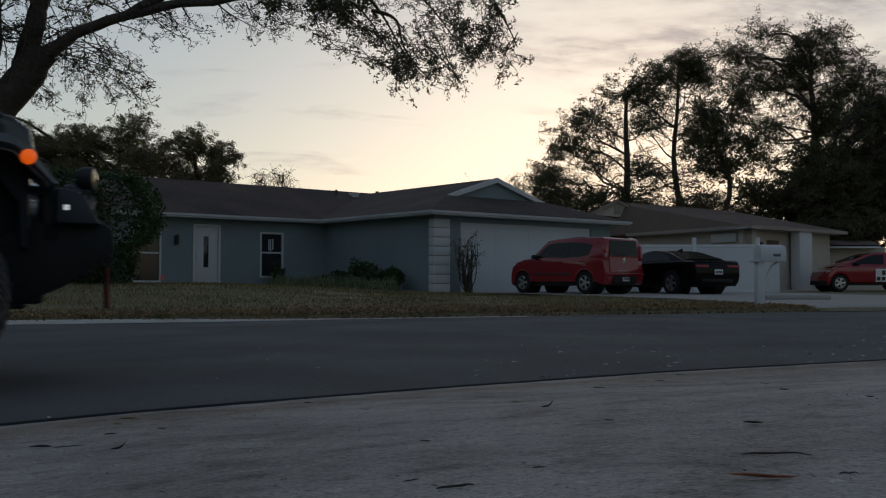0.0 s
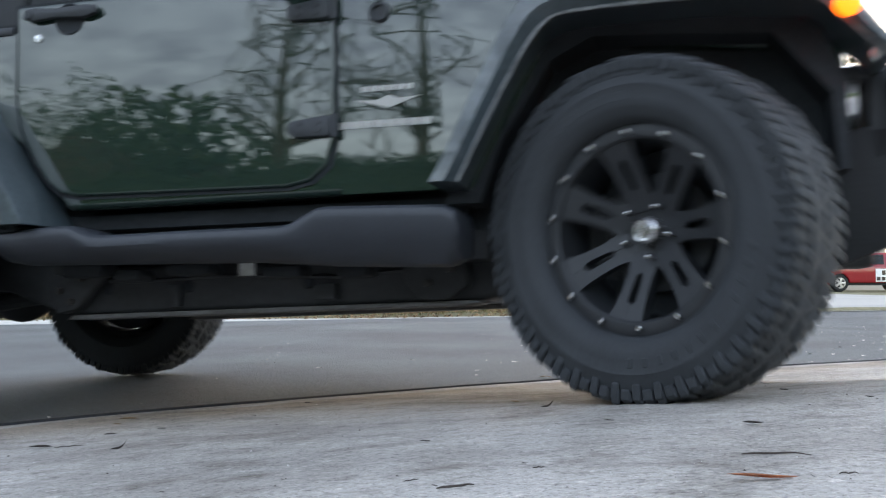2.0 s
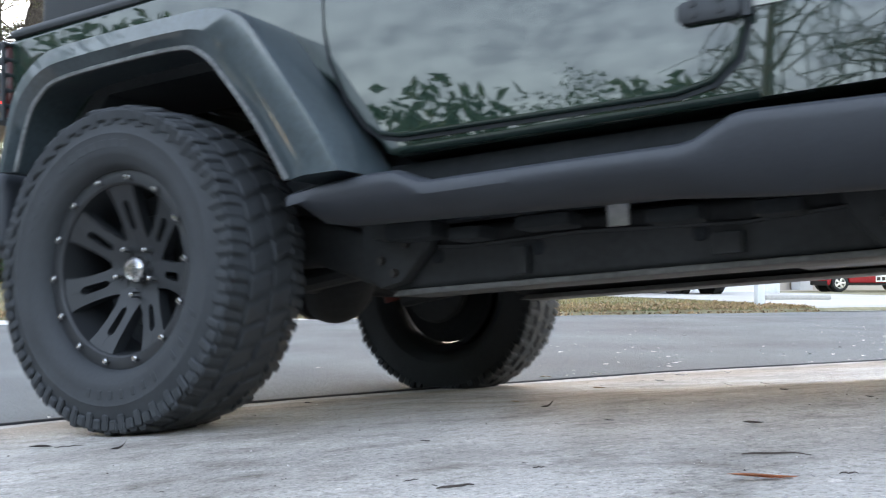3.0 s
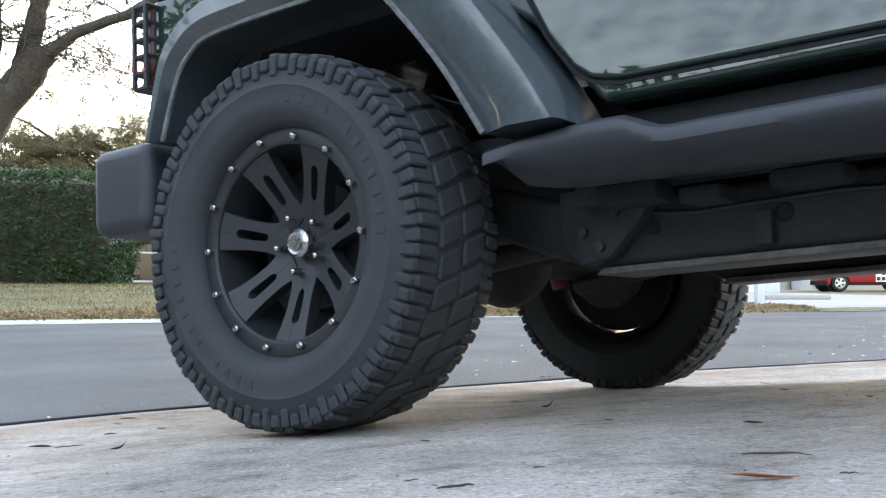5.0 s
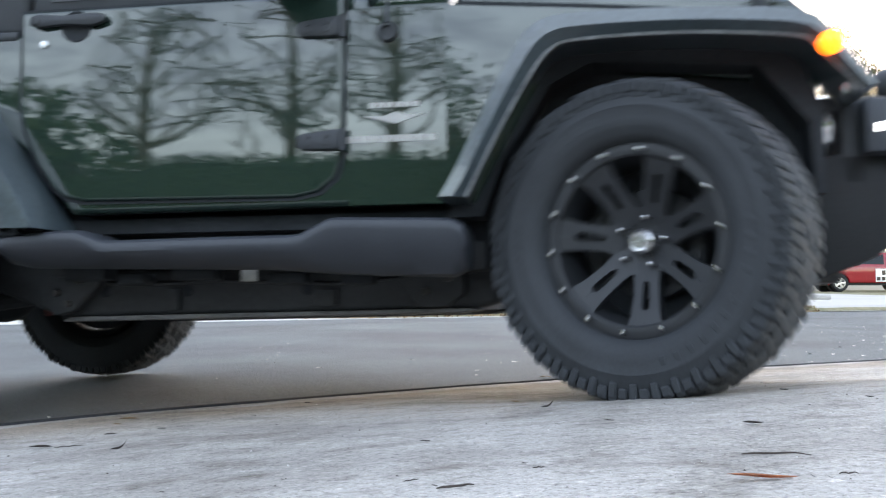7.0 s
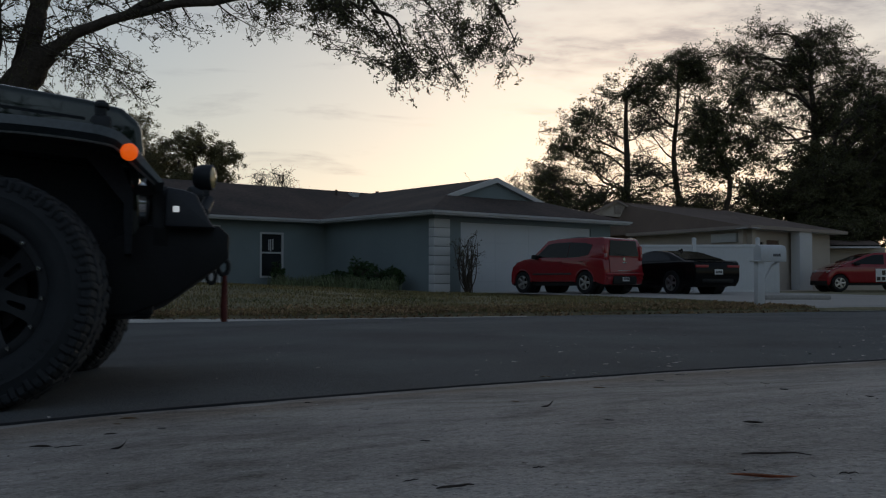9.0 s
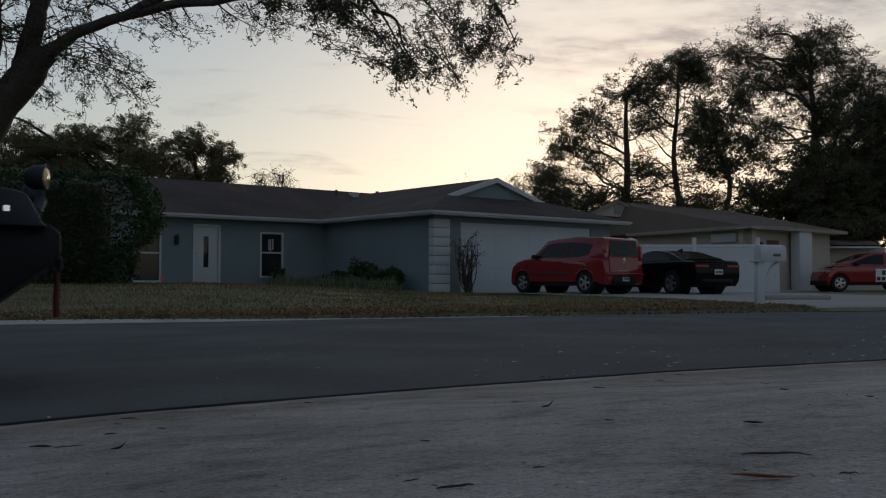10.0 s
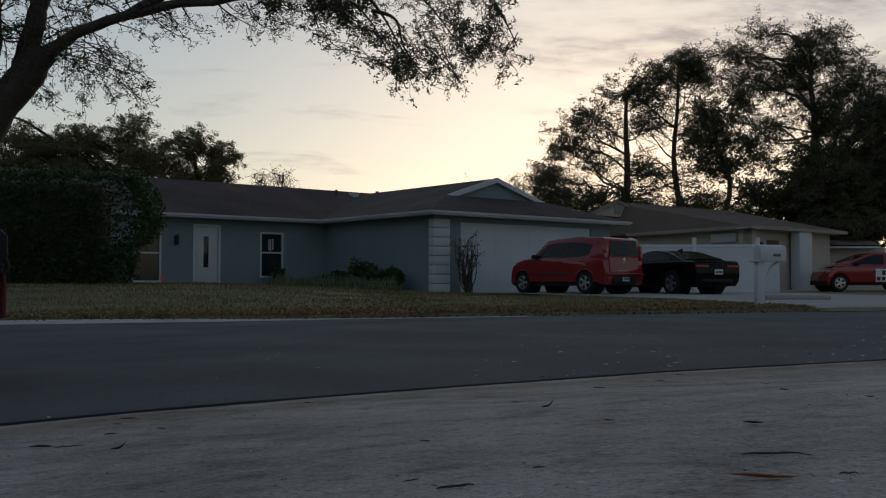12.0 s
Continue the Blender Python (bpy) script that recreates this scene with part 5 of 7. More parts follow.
crown_tree((21.84, 58, 0), "tall broad oak with an airy uneven crown", 4, 0.42, 4.8, [(0.6, 14.2, 2.7, 1.6, 0.7), (-1.4, 12.1, 2.7, 2.0, 0.7), (2.6, 12.9, 2.0, 1.8, 0.8), (-3.8, 13.5, 2.0, 1.6, 0.55), (1.6, 10.8, 3.0, 2.0, 0.9), (-2.1, 9.7, 2.0, 1.3, 0.7), (-4.9, 11.8, 1.6, 1.7, 0.7), (-3.1, 15.0, 2.0, 0.9, 0.6), (-4.8, 14.2, 1.4, 1.0, 0.6), (0.9, 15.4, 1.8, 0.8, 0.6), (4.3, 11.5, 2.0, 2.2, 0.9), (-3.4, 8.0, 1.6, 1.2, 0.5)], group=FAR)
crown_tree((21.33, 52, 0), "low dense oak in deep shade", 5, 0.34, 2.6, [(-1.2, 6.0, 3.0, 1.8, 1.3), (1.5, 7.2, 2.4, 2.6, 1.3), (0.9, 4.6, 2.4, 1.1, 1.2), (-2.7, 4.9, 1.8, 1.1, 1.0), (3.3, 9.2, 2.4, 2.8, 1.2)], leaf=0.072, group=FAR)
crown_tree((27.5, 55, 0), "broad oak at the edge of the wood", 6, 0.36, 3.2, [(-1.0, 7.0, 3.0, 2.4, 1.2), (1.5, 9.5, 3.0, 2.6, 1.1), (2.0, 5.0, 3.0, 1.8, 1.1)], leaf=0.072, group=FAR)
crown_tree((20.5, 50, 0), "low dark thicket behind the neighbour house", 15, 0.2, 1.8, [(-3.0, 4.8, 2.2, 1.3, 1.6), (-0.5, 5.2, 2.2, 1.5, 1.6), (1.5, 4.6, 2.0, 1.4, 1.6), (3.6, 5.6, 2.4, 2.0, 1.6), (-1.6, 3.4, 2.2, 1.0, 1.4)], leaf=0.072, group=FAR)
crown_tree((9.0, 54, 0), "thin scrubby undergrowth behind the roofs", 16, 0.14, 1.8, [(-2.6, 5.0, 1.8, 1.1, 1.0), (-0.6, 5.0, 1.8, 1.0, 0.8), (2.0, 5.0, 1.8, 1.0, 0.9), (4.6, 4.8, 1.8, 0.9, 0.5), (6.6, 4.6, 1.6, 0.9, 0.6), (-3.4, 6.6, 1.2, 1.0, 0.5), (3.4, 6.6, 1.4, 0.9, 0.25), (5.8, 6.2, 1.4, 0.8, 0.3)], group=FAR)
crown_tree((6.3, 64, 0), "thin young tree with sparse leaves", 7, 0.12, 3.0, [(0, 7.0, 1.6, 1.4, 0.3), (-1.0, 5.5, 1.3, 1.2, 0.4), (1.4, 5.2, 1.5, 1.5, 0.4)], group=FAR)
crown_tree((-21.0, 62, 0), "broad leafy oak behind the house", 8, 0.4, 3.5, [(-5.0, 9.2, 2.3, 1.2, 2.0), (-2.2, 9.4, 2.7, 1.3, 2.0), (1.1, 10.0, 1.7, 1.1, 2.0), (1.8, 8.2, 3.9, 1.1, 2.0), (-3.2, 7.8, 3.9, 1.1, 2.0), (-8.3, 9.0, 2.5, 1.6, 2.0), (-8.0, 7.0, 2.5, 1.2, 1.6)], mat_leaf="leaf_light", leaf=0.062, group=FAR)
crown_tree((-15.6, 60, 0), "rounded leafy oak behind the house", 9, 0.35, 3.2, [(0.2, 8.9, 2.2, 1.2, 2.0), (1.9, 7.9, 1.1, 0.9, 2.0), (-0.8, 7.3, 2.4, 1.1, 2.0), (0.8, 6.6, 2.0, 0.9, 1.8)], mat_leaf="leaf_light", leaf=0.062, group=FAR)
for sx, dep, hh, sd in ((-11.8, 70, 9.2, 11), (-13.4, 72, 9.0, 12), (2.6, 72, 8.2, 13), (5.6, 74, 9.0, 14)):
    crown_tree((sx, dep, 0), "small bare twiggy tree far behind the roof", sd, 0.10, hh * 0.5, [(0, hh * 0.85, 1.1, 1.0, 0.12), (0.6, hh * 0.7, 1.2, 0.9, 0.15)], limbs=9, group=FAR)

# trees and shrubs across the street, behind the camera, that the paint mirrors
for i, (x, y, h, d) in enumerate(((-17.0, -19, 9.0, 1.0), (-9.5, -18, 9.5, 0.7), (-3.0, -19, 9.0, 0.5), (3.5, -19, 9.5, 0.4), (9.5, -18, 8.5, 0.6), (17.0, -20, 9.0, 0.9))):
    if i in (0, 1, 2, 3):
        x, y = ((-13.0, -14.0), (-9.4, -14.2), (-6.7, -13.6), (4.7, -15.5))[i]
        crown_tree((x, y, 0), "bare spreading tree standing behind the driveway", 80 + i, 0.30, 3.4, [(0, 6.8, 2.2, 1.8, 0.0), (-1.3, 6.0, 1.3, 1.3, 0.0), (1.4, 6.2, 1.3, 1.3, 0.0), (0.2, 8.6, 1.9, 1.6, 0.0)], limbs=9, twigs=2, group="trees behind the driveway")
        continue
    crown_tree((x, y, 0), "garden tree standing behind the driveway", 60 + i, 0.24, h * 0.3, [(0, h * 0.8, 2.4, 1.4, d), (-1.6, h * 0.62, 1.8, 1.2, d), (1.7, h * 0.6, 1.8, 1.2, d), (0, h * 0.5, 2.2, 0.8, d)], limbs=4, twigs=2, leaves=26, leaf=0.15, group="trees behind the driveway")


# ---- the big oak by the street: leaning trunk and long drooping boughs ----
def street_oak():
    rng = random.Random(77)
    t = thing("oak_tree", pose(-8.17, 15.0, 0), "leaning live oak with long boughs of small leaves", "tree")
    # local: x across, z up; one unit is one metre
    boughs = [
        ("trunk", [(-0.5, 0, -0.4), (-0.3, 0, 0.6), (0.25, 0, 1.6), (0.95, 0, 2.55), (1.5, 0.05, 3.35), (1.95, 0.1, 3.95)], [0.46, 0.36, 0.30, 0.28, 0.27, 0.22]),
        ("bough", [(1.75, 0.1, 3.75), (2.45, 0.0, 4.20), (3.4, -0.2, 4.47), (4.7, -0.4, 4.62), (6.2, -0.6, 4.80), (7.6, -0.8, 4.86), (8.6, -0.9, 4.80)], [0.14, 0.088, 0.074, 0.064, 0.052, 0.04, 0.028]),
        ("bough", [(1.3, 0, 3.1), (1.6, 0.2, 3.9), (1.75, 0.3, 4.8), (2.4, 0.3, 6.0), (3.6, 0, 6.8)], [0.2, 0.17, 0.15, 0.11, 0.06]),
        ("bough", [(0.85, 0, 2.5), (1.1, -0.2, 3.2), (1.3, -0.3, 4.0), (1.35, -0.4, 5.2), (0.9, -0.5, 6.8)], [0.2, 0.16, 0.14, 0.11, 0.07]),
        ("bough", [(0.9, -0.3, 3.9), (0.2, -0.2, 4.5), (-0.8, 0, 5.4), (-2.0, 0, 6.0)], [0.12, 0.10, 0.08, 0.05]),
        ("bough", [(1.75, 0.3, 4.8), (1.1, 0.4, 5.2), (0.4, 0.4, 5.9)], [0.09, 0.07, 0.04]),
        ("bough", [(3.4, -0.2, 4.47), (4.6, -0.5, 5.0), (6.4, -0.9, 5.35), (8.2, -1.1, 5.3), (9.4, -1.1, 5.0)], [0.09, 0.08, 0.07, 0.05, 0.03]),
    ]
    for nm, pts, rad in boughs:
        # finer, crooked course
        P, R = [], []
        for i in range(len(pts) - 1):
            for k in range(5):
                s = k / 5
                p = Vector(pts[i]).lerp(Vector(pts[i + 1]), s)
                P.append(p + Vector((noise.noise(p * 1.7), noise.noise(p * 1.7 + Vector((9, 0, 0))), noise.noise(p * 1.7 + Vector((0, 9, 0))))) * 0.06)
                R.append((rad[i] + (rad[i + 1] - rad[i]) * s) * (1 + 0.12 * noise.noise(p * 3.1)))
        P.append(Vector(pts[-1]))
        R.append(rad[-1])
        part(nm, tube(P, R, 12), "bark", t, "thick dark oak %s" % nm)
    tv, tf, lv, lf = [], [], [], []

    def spray(p, q, n_side, dens, sag=-0.03, r0=0.014, first=2, reach=0.30):
        """A branchlet with forking side twigs, each tipped by a tuft of small leaves."""
        path = bent(p, q, rng, 9, 0.06, sag)
        tube_arrays(path, [max(0.004, r0 * (1 - 0.8 * i / 9)) for i in range(10)], 4, tv, tf)
        d0 = (q - p).normalized()
        for _ in range(n_side):
            a = path[rng.randint(first, 9)]
            d = (d0 * 0.7 + Vector((rng.gauss(0, 0.7), rng.gauss(0, 0.6), rng.gauss(0, 0.6) - 0.1))).normalized()
            e = a + d * rng.uniform(0.10, reach)
            tube_arrays(bent(a, e, rng, 3, 0.12), [0.006, 0.005, 0.004, 0.003], 3, tv, tf)
            for _ in range(2):
                g = a.lerp(e, rng.uniform(0.4, 1.0))
                f = g + Vector((rng.gauss(0, 0.07), rng.gauss(0, 0.07), rng.gauss(-0.01, 0.07)))
                tube_arrays([g, g.lerp(f, 0.5), f], [0.004, 0.003, 0.002], 3, tv, tf)
                for _ in range(dens):
                    leaf_at(g.lerp(f, rng.uniform(0.3, 1.15)) + Vector((rng.gauss(0, 0.028), rng.gauss(0, 0.028), rng.gauss(0, 0.026))), 0.025, rng, lv, lf, 0.2)

    # boughs that arch over the street and droop at their ends
    foot = [(5.5, 4.42), (6.0, 4.22), (6.5, 3.98), (7.1, 3.55), (7.6, 3.12), (7.95, 3.06), (8.2, 3.28), (8.8, 3.42), (9.3, 3.42), (9.42, 4.3)]
    done = 0
    while done < 105:
        x = 5.5 + 3.9 * rng.random() ** 0.8
        low = line_at(foot, x)
        q = Vector((x, rng.uniform(-1.6, 0.0), low + (4.9 - low) * rng.random() ** 1.3))
        if noise.noise((q.x * 1.9, 4.0, q.z * 2.4)) > 0.06:
            continue
        done += 1
        p = q + Vector((rng.uniform(-1.1, 0.25), rng.gauss(0, 0.3), rng.uniform(0.15, 0.75)))
        spray(p, q, 10, 8, 0.10, 0.009, 1)
    for a, b in (((6.4, -0.7, 4.8), (7.35, -0.8, 3.75)), ((5.2, -0.5, 4.7), (6.9, -0.7, 4.25)), ((8.0, -0.9, 4.9), (9.25, -1.0, 3.75)), ((7.1, -0.6, 4.4), (8.0, -0.8, 3.3)), ((7.0, -0.8, 4.9), (8.3, -0.9, 3.95)), ((7.6, -0.9, 4.9), (9.1, -1.0, 4.1)), ((6.9, -0.6, 4.8), (7.75, -0.7, 3.45))):
        path = bent(Vector(a), Vector(b), rng, 9, 0.05, 0.10)
        tube_arrays(path, [0.030 - 0.0025 * i for i in range(10)], 6, tv, tf)
    # along the middle bough
    for _ in range(30):
        x = rng.uniform(2.9, 7.0)
        p = Vector((x, rng.uniform(-0.8, 0), 4.5 + (x - 3) * 0.08))
        q = p + Vector((rng.uniform(0.1, 0.9), rng.gauss(0, 0.4), rng.uniform(-0.5, 0.15)))
        spray(p, q, 7, 5)
    # thin sprays below the fork
    for _ in range(17):
        p = Vector((rng.uniform(1.9, 2.9), rng.uniform(-0.3, 0.3), rng.uniform(3.8, 4.3)))
        q = Vector((rng.uniform(2.4, 3.75), rng.gauss(0, 0.3), rng.uniform(2.95, 3.7)))
        spray(p, q, 8, 5, 0.08, 0.010, 4)
    for _ in range(4):
        p = Vector((1.75, 0, 3.4))
        q = Vector((rng.uniform(1.9, 2.3), rng.gauss(0, 0.2), rng.uniform(3.0, 3.3)))
        spray(p, q, 5, 5, 0.05, 0.008)
    # thick leaf over and left of the trunk
    for _ in range(170):
        p = Vector((rng.uniform(-0.6, 2.5), rng.uniform(-0.8, 0.8), rng.uniform(4.0, 5.4)))
        q = p + Vector((rng.gauss(0, 0.6), rng.gauss(0, 0.5), rng.gauss(-0.1, 0.45)))
        spray(p, q, 7, 5)
    ob = from_arrays("twig", tv, tf, "bark", True)
    ob.parent = t
    ob = from_arrays("crown", lv, lf, "leaf")
    ob.parent = t


street_oak()


# ---- hedge, shrubs, grass, litter ----
def blob_shrub(name, at, size, label, seed, n, leaf, m="hedge_leaf", category="shrub", group="", lumpy=0.25, power=2.0):
    """A dark woody core under a thick coat of separate leaves."""
    rng = random.Random(seed)
    t = thing(name, Matrix.Translation(at), label, category, group)
    sx, sy, sz = size
    core = bmesh.new()
    bmesh.ops.create_icosphere(core, subdivisions=4, radius=1)

    def shape(d):
        k = (abs(d.x) ** power + abs(d.y) ** power + abs(d.z) ** power) ** (-1 / power)
        p = Vector((d.x * sx * k, d.y * sy * k, d.z * sz * k + sz))
        return p * (1 + lumpy * 0.9 * noise.noise(p * 2.3 + Vector((seed, 0, 0)))) + Vector((0, 0, lumpy * 0.3 * noise.noise(p * 0.6)))

    for v in core.verts:
        p = shape(v.co.normalized())
        v.co = Vector((p.x * 0.72, p.y * 0.72, max(-0.1, p.z * 0.76)))
    part("inner_stem", core, "bark", t, "dark inner twigs")
    lv, lf = [], []
    for _ in range(n):
        d = Vector((rng.gauss(0, 1), rng.gauss(0, 1), rng.gauss(0, 1))).normalized()
        p = shape(d) * (1 - 0.42 * rng.random() ** 1.5)
        if p.z > -0.05:
            leaf_at(p + Vector((rng.gauss(0, 0.03), rng.gauss(0, 0.03), rng.gauss(0, 0.03))), leaf, rng, lv, lf)
    ob = from_arrays("foliage", lv, lf, m)
    ob.parent = t
    return t


def hedge():
    rng = random.Random(5)
    t = thing("hedge", pose(-12.25, 23.0, 0.2, 0, 0, 8), "tall dense dark green clipped hedge on the lawn", "hedge")
    w, d, h = 4.9, 1.0, 2.72
    core = box(-w + 0.2, w - 0.75, -d + 0.2, d - 0.2, -0.1, h - 0.2, 0.4, None, 3)
    part("inner_stem", core, "bark", t, "dark inner twigs")
    lv, lf = [], []

    def bump_out(a, b, c):
        return 0.14 * noise.noise((a * 1.1, b * 1.1, c)) + 0.06 * noise.noise((a * 3.7, b * 3.7, c + 4))

    def end_at(z):
        return w + 0.33 - 0.70 * (1 - smooth01((z - 0.3) / 1.3)) - 0.12 * max(0.0, 0.5 - z)

    for _ in range(21000):
        k = rng.random()
        z = rng.uniform(0, h)
        x = rng.uniform(-w, end_at(z))
        if k < 0.66:
            p = Vector((x, -d - bump_out(x, z, 1), z))
        elif k < 0.84:
            x, y = rng.uniform(-w, w + 0.2), rng.uniform(-d, d)
            p = Vector((x, y, h + bump_out(x, y, 2)))
        else:
            y = rng.uniform(-d, d)
            p = Vector((end_at(z) + 1.8 * bump_out(y, z, 3) + 0.08 * math.sin(z * 5.1) - rng.random() ** 2 * 0.4, y, z))
        # rounded shoulders
        ex, ez = max(0, abs(p.x) - (w - 0.35)), max(0, p.z - (h - 0.35))
        if ex and ez:
            p.x -= math.copysign(ex * 0.3, p.x)
            p.z -= ez * 0.3
        leaf_at(p + Vector((rng.gauss(0, 0.05), rng.gauss(0, 0.06), rng.gauss(0, 0.05))), 0.06, rng, lv, lf)
    ob = from_arrays("foliage", lv, lf, "hedge_leaf")
    ob.parent = t


hedge()
# a long clipped hedge behind the camera, mirrored in the paint
def back_hedge():
    rng = random.Random(4)
    t = thing("hedge", pose(0, -12.6, 0.1), "long tall dense olive green hedge behind the driveway", "hedge")

    def top(x):
        return 3.95 + 0.28 * noise.noise((x * 0.33, 7.0, 0.0)) + 0.10 * noise.noise((x * 1.1, 3.0, 0.0))

    core = bmesh.new()
    rings = []
    for i in range(181):
        x = -30 + 0.3 * i
        h, f = top(x) - 0.12, 0.95 + 0.12 * noise.noise((x * 0.8, 0, 5))
        rings.append([core.verts.new((x, y, z)) for y, z in ((f, -0.2), (f + 0.06, h * 0.5), (f - 0.1, h * 0.86), (f * 0.5, h), (-0.6, h), (-0.9, h * 0.5), (-0.9, -0.2))])
    for p, q in zip(rings, rings[1:]):
        for c in range(6):
            core.faces.new((p[c], p[c + 1], q[c + 1], q[c]))
    for r in (rings[0], rings[-1]):
        core.faces.new(r)
    bmesh.ops.recalc_face_normals(core, faces=core.faces)
    part("inner_growth", core, "hedge_leaf", t, "dense inner growth")
    lv, lf = [], []
    for _ in range(46000):
        x, u = rng.uniform(-30, 24), rng.random()
        h = top(x)
        if u < 0.68:
            z = rng.uniform(0, h)
            y = 1.02 + 0.12 * noise.noise((x * 0.8, 0, 5)) - 0.3 * max(0.0, z - h * 0.82)
        else:
            z, y = h - 0.08, rng.uniform(-0.6, 0.9)
        leaf_at(Vector((x + rng.gauss(0, 0.05), y + rng.gauss(0, 0.06), z + rng.gauss(0, 0.05))), 0.06, rng, lv, lf)
    ob = from_arrays("foliage", lv, lf, "hedge_leaf")
    ob.parent = t


back_hedge()
blob_shrub("evergreen_tree", (-20.3, -14.2, 0.0), (3.1, 2.4, 3.75), "dense rounded evergreen behind the driveway", 350, 14000, 0.085, category="tree", lumpy=0.14)
blob_shrub("evergreen_tree", (-2.6, -14.6, 0.0), (1.5, 1.5, 3.45), "narrow dense evergreen behind the driveway", 351, 7000, 0.08, category="tree", lumpy=0.16)
# unseen evergreens, added and sized to darken what the car's side mirrors
for i, (x, y, r) in enumerate(((-28.0, -14.0, 4.5), (-36.0, -10.0, 5.4), (-41.0, -2.5, 7.4), (-42.0, 8.0, 8.2), (-33.0, 14.5, 6.0), (-26.0, 20.5, 4.6), (-22.0, -20.0, 4.4))):
    blob_shrub("evergreen_tree", (x, y, -0.2), (r * 1.0, r, r), "tall rounded dark evergreen beside the street", 360 + i, 3600, 0.34, category="tree", group="evergreens by the street", lumpy=0.16)


def house_point(x, y, z=0.0):
    p = HOUSE @ Vector((x, y, z))
    return p.x, p.y, max(lawn_z(p.x, p.y) + 0.02, z)


# planting along the side wall of the garage wing
for i, (lx, ly, s, n) in enumerate(((-0.35, 2.0, (0.7, 0.5, 0.34), 2600), (-0.4, 3.3, (0.55, 0.45, 0.44), 1500), (-0.5, 4.6, (0.5, 0.4, 0.26), 900), (-1.9, 6.2, (0.22, 0.2, 0.42), 420))):
    blob_shrub("shrub", house_point(lx, ly), s, "low dark green shrub against the house wall", 330 + i, n, 0.07, group="planting by the wall", lumpy=0.5)


def tuft(at, seed, n=60, h=0.4, label="clump of long strappy green leaves", m="strap_leaf", r=0.34):
    rng = random.Random(seed)
    verts, faces = [], []
    for _ in range(n):
        a, b = rng.uniform(0, 6.28), rng.uniform(0.2, 1.0)
        c = Vector((rng.gauss(0, r * 0.5), rng.gauss(0, r * 0.5), 0))
        d = Vector((math.cos(a), math.sin(a), 0))
        s = d.cross(Vector((0, 0, 1))) * 0.012
        k = len(verts)
        hh = h * rng.uniform(0.6, 1.2)
        for q in range(4):
            u = q / 3
            p = c + d * (b * hh * 0.8 * u * u) + Vector((0, 0, hh * (u - 0.45 * b * u * u)))
            verts += [p - s * (1 - u * 0.9), p + s * (1 - u * 0.9)]
        for q in range(3):
            faces.append((k + 2 * q, k + 2 * q + 1, k + 2 * q + 3, k + 2 * q + 2))
    ob = from_arrays("grass_clump", verts, faces, m)
    ob.location = at
    return tagged(ob, label, "grass clump", "planting by the wall")


rng = random.Random(9)
for i in range(26):
    u = i / 25
    tuft(house_point(-0.75 - rng.uniform(0, 0.7) - 1.2 * u * u, 0.9 + 5.0 * u), 500 + i, 110, rng.uniform(0.32, 0.5))


def bare_bush(at, seed=3):
    rng = random.Random(seed)
    t = thing("bare_bush", Matrix.Translation(at), "leggy nearly leafless bush in front of the garage", "bush")
    verts, faces, lv, lf = [], [], [], []
    for _ in range(24):
        q = Vector((rng.uniform(-0.40, 0.34), rng.uniform(-0.3, 0.3), rng.uniform(1.2, 1.85)))
        path = bent(Vector((rng.gauss(0, 0.06), rng.gauss(0, 0.06), 0)), q, rng, 8, 0.07)
        tube_arrays(path, [0.022 - 0.0018 * i for i in range(9)], 5, verts, faces)
        for _ in range(5):
            a = path[rng.randint(3, 8)]
            e = a + Vector((rng.gauss(0, 0.13), rng.gauss(0, 0.13), rng.uniform(-0.05, 0.30)))
            tube_arrays(bent(a, e, rng, 3, 0.1), [0.009, 0.008, 0.006, 0.004], 4, verts, faces)
            for _ in range(3):
                leaf_at(e + Vector((rng.gauss(0, 0.05), rng.gauss(0, 0.05), rng.gauss(0, 0.05))), 0.03, rng, lv, lf)
    part("stem", tube([(0, 0, -0.1), (0.01, 0, 0.15)], 0.07, 10), "bark", t)
    for nm, v, f, m in (("twig", verts, faces, "bark"), ("leaf_tips", lv, lf, "leaf")):
        ob = from_arrays(nm, v, f, m)
        ob.parent = t


bare_bush(house_point(1.25, -0.25))


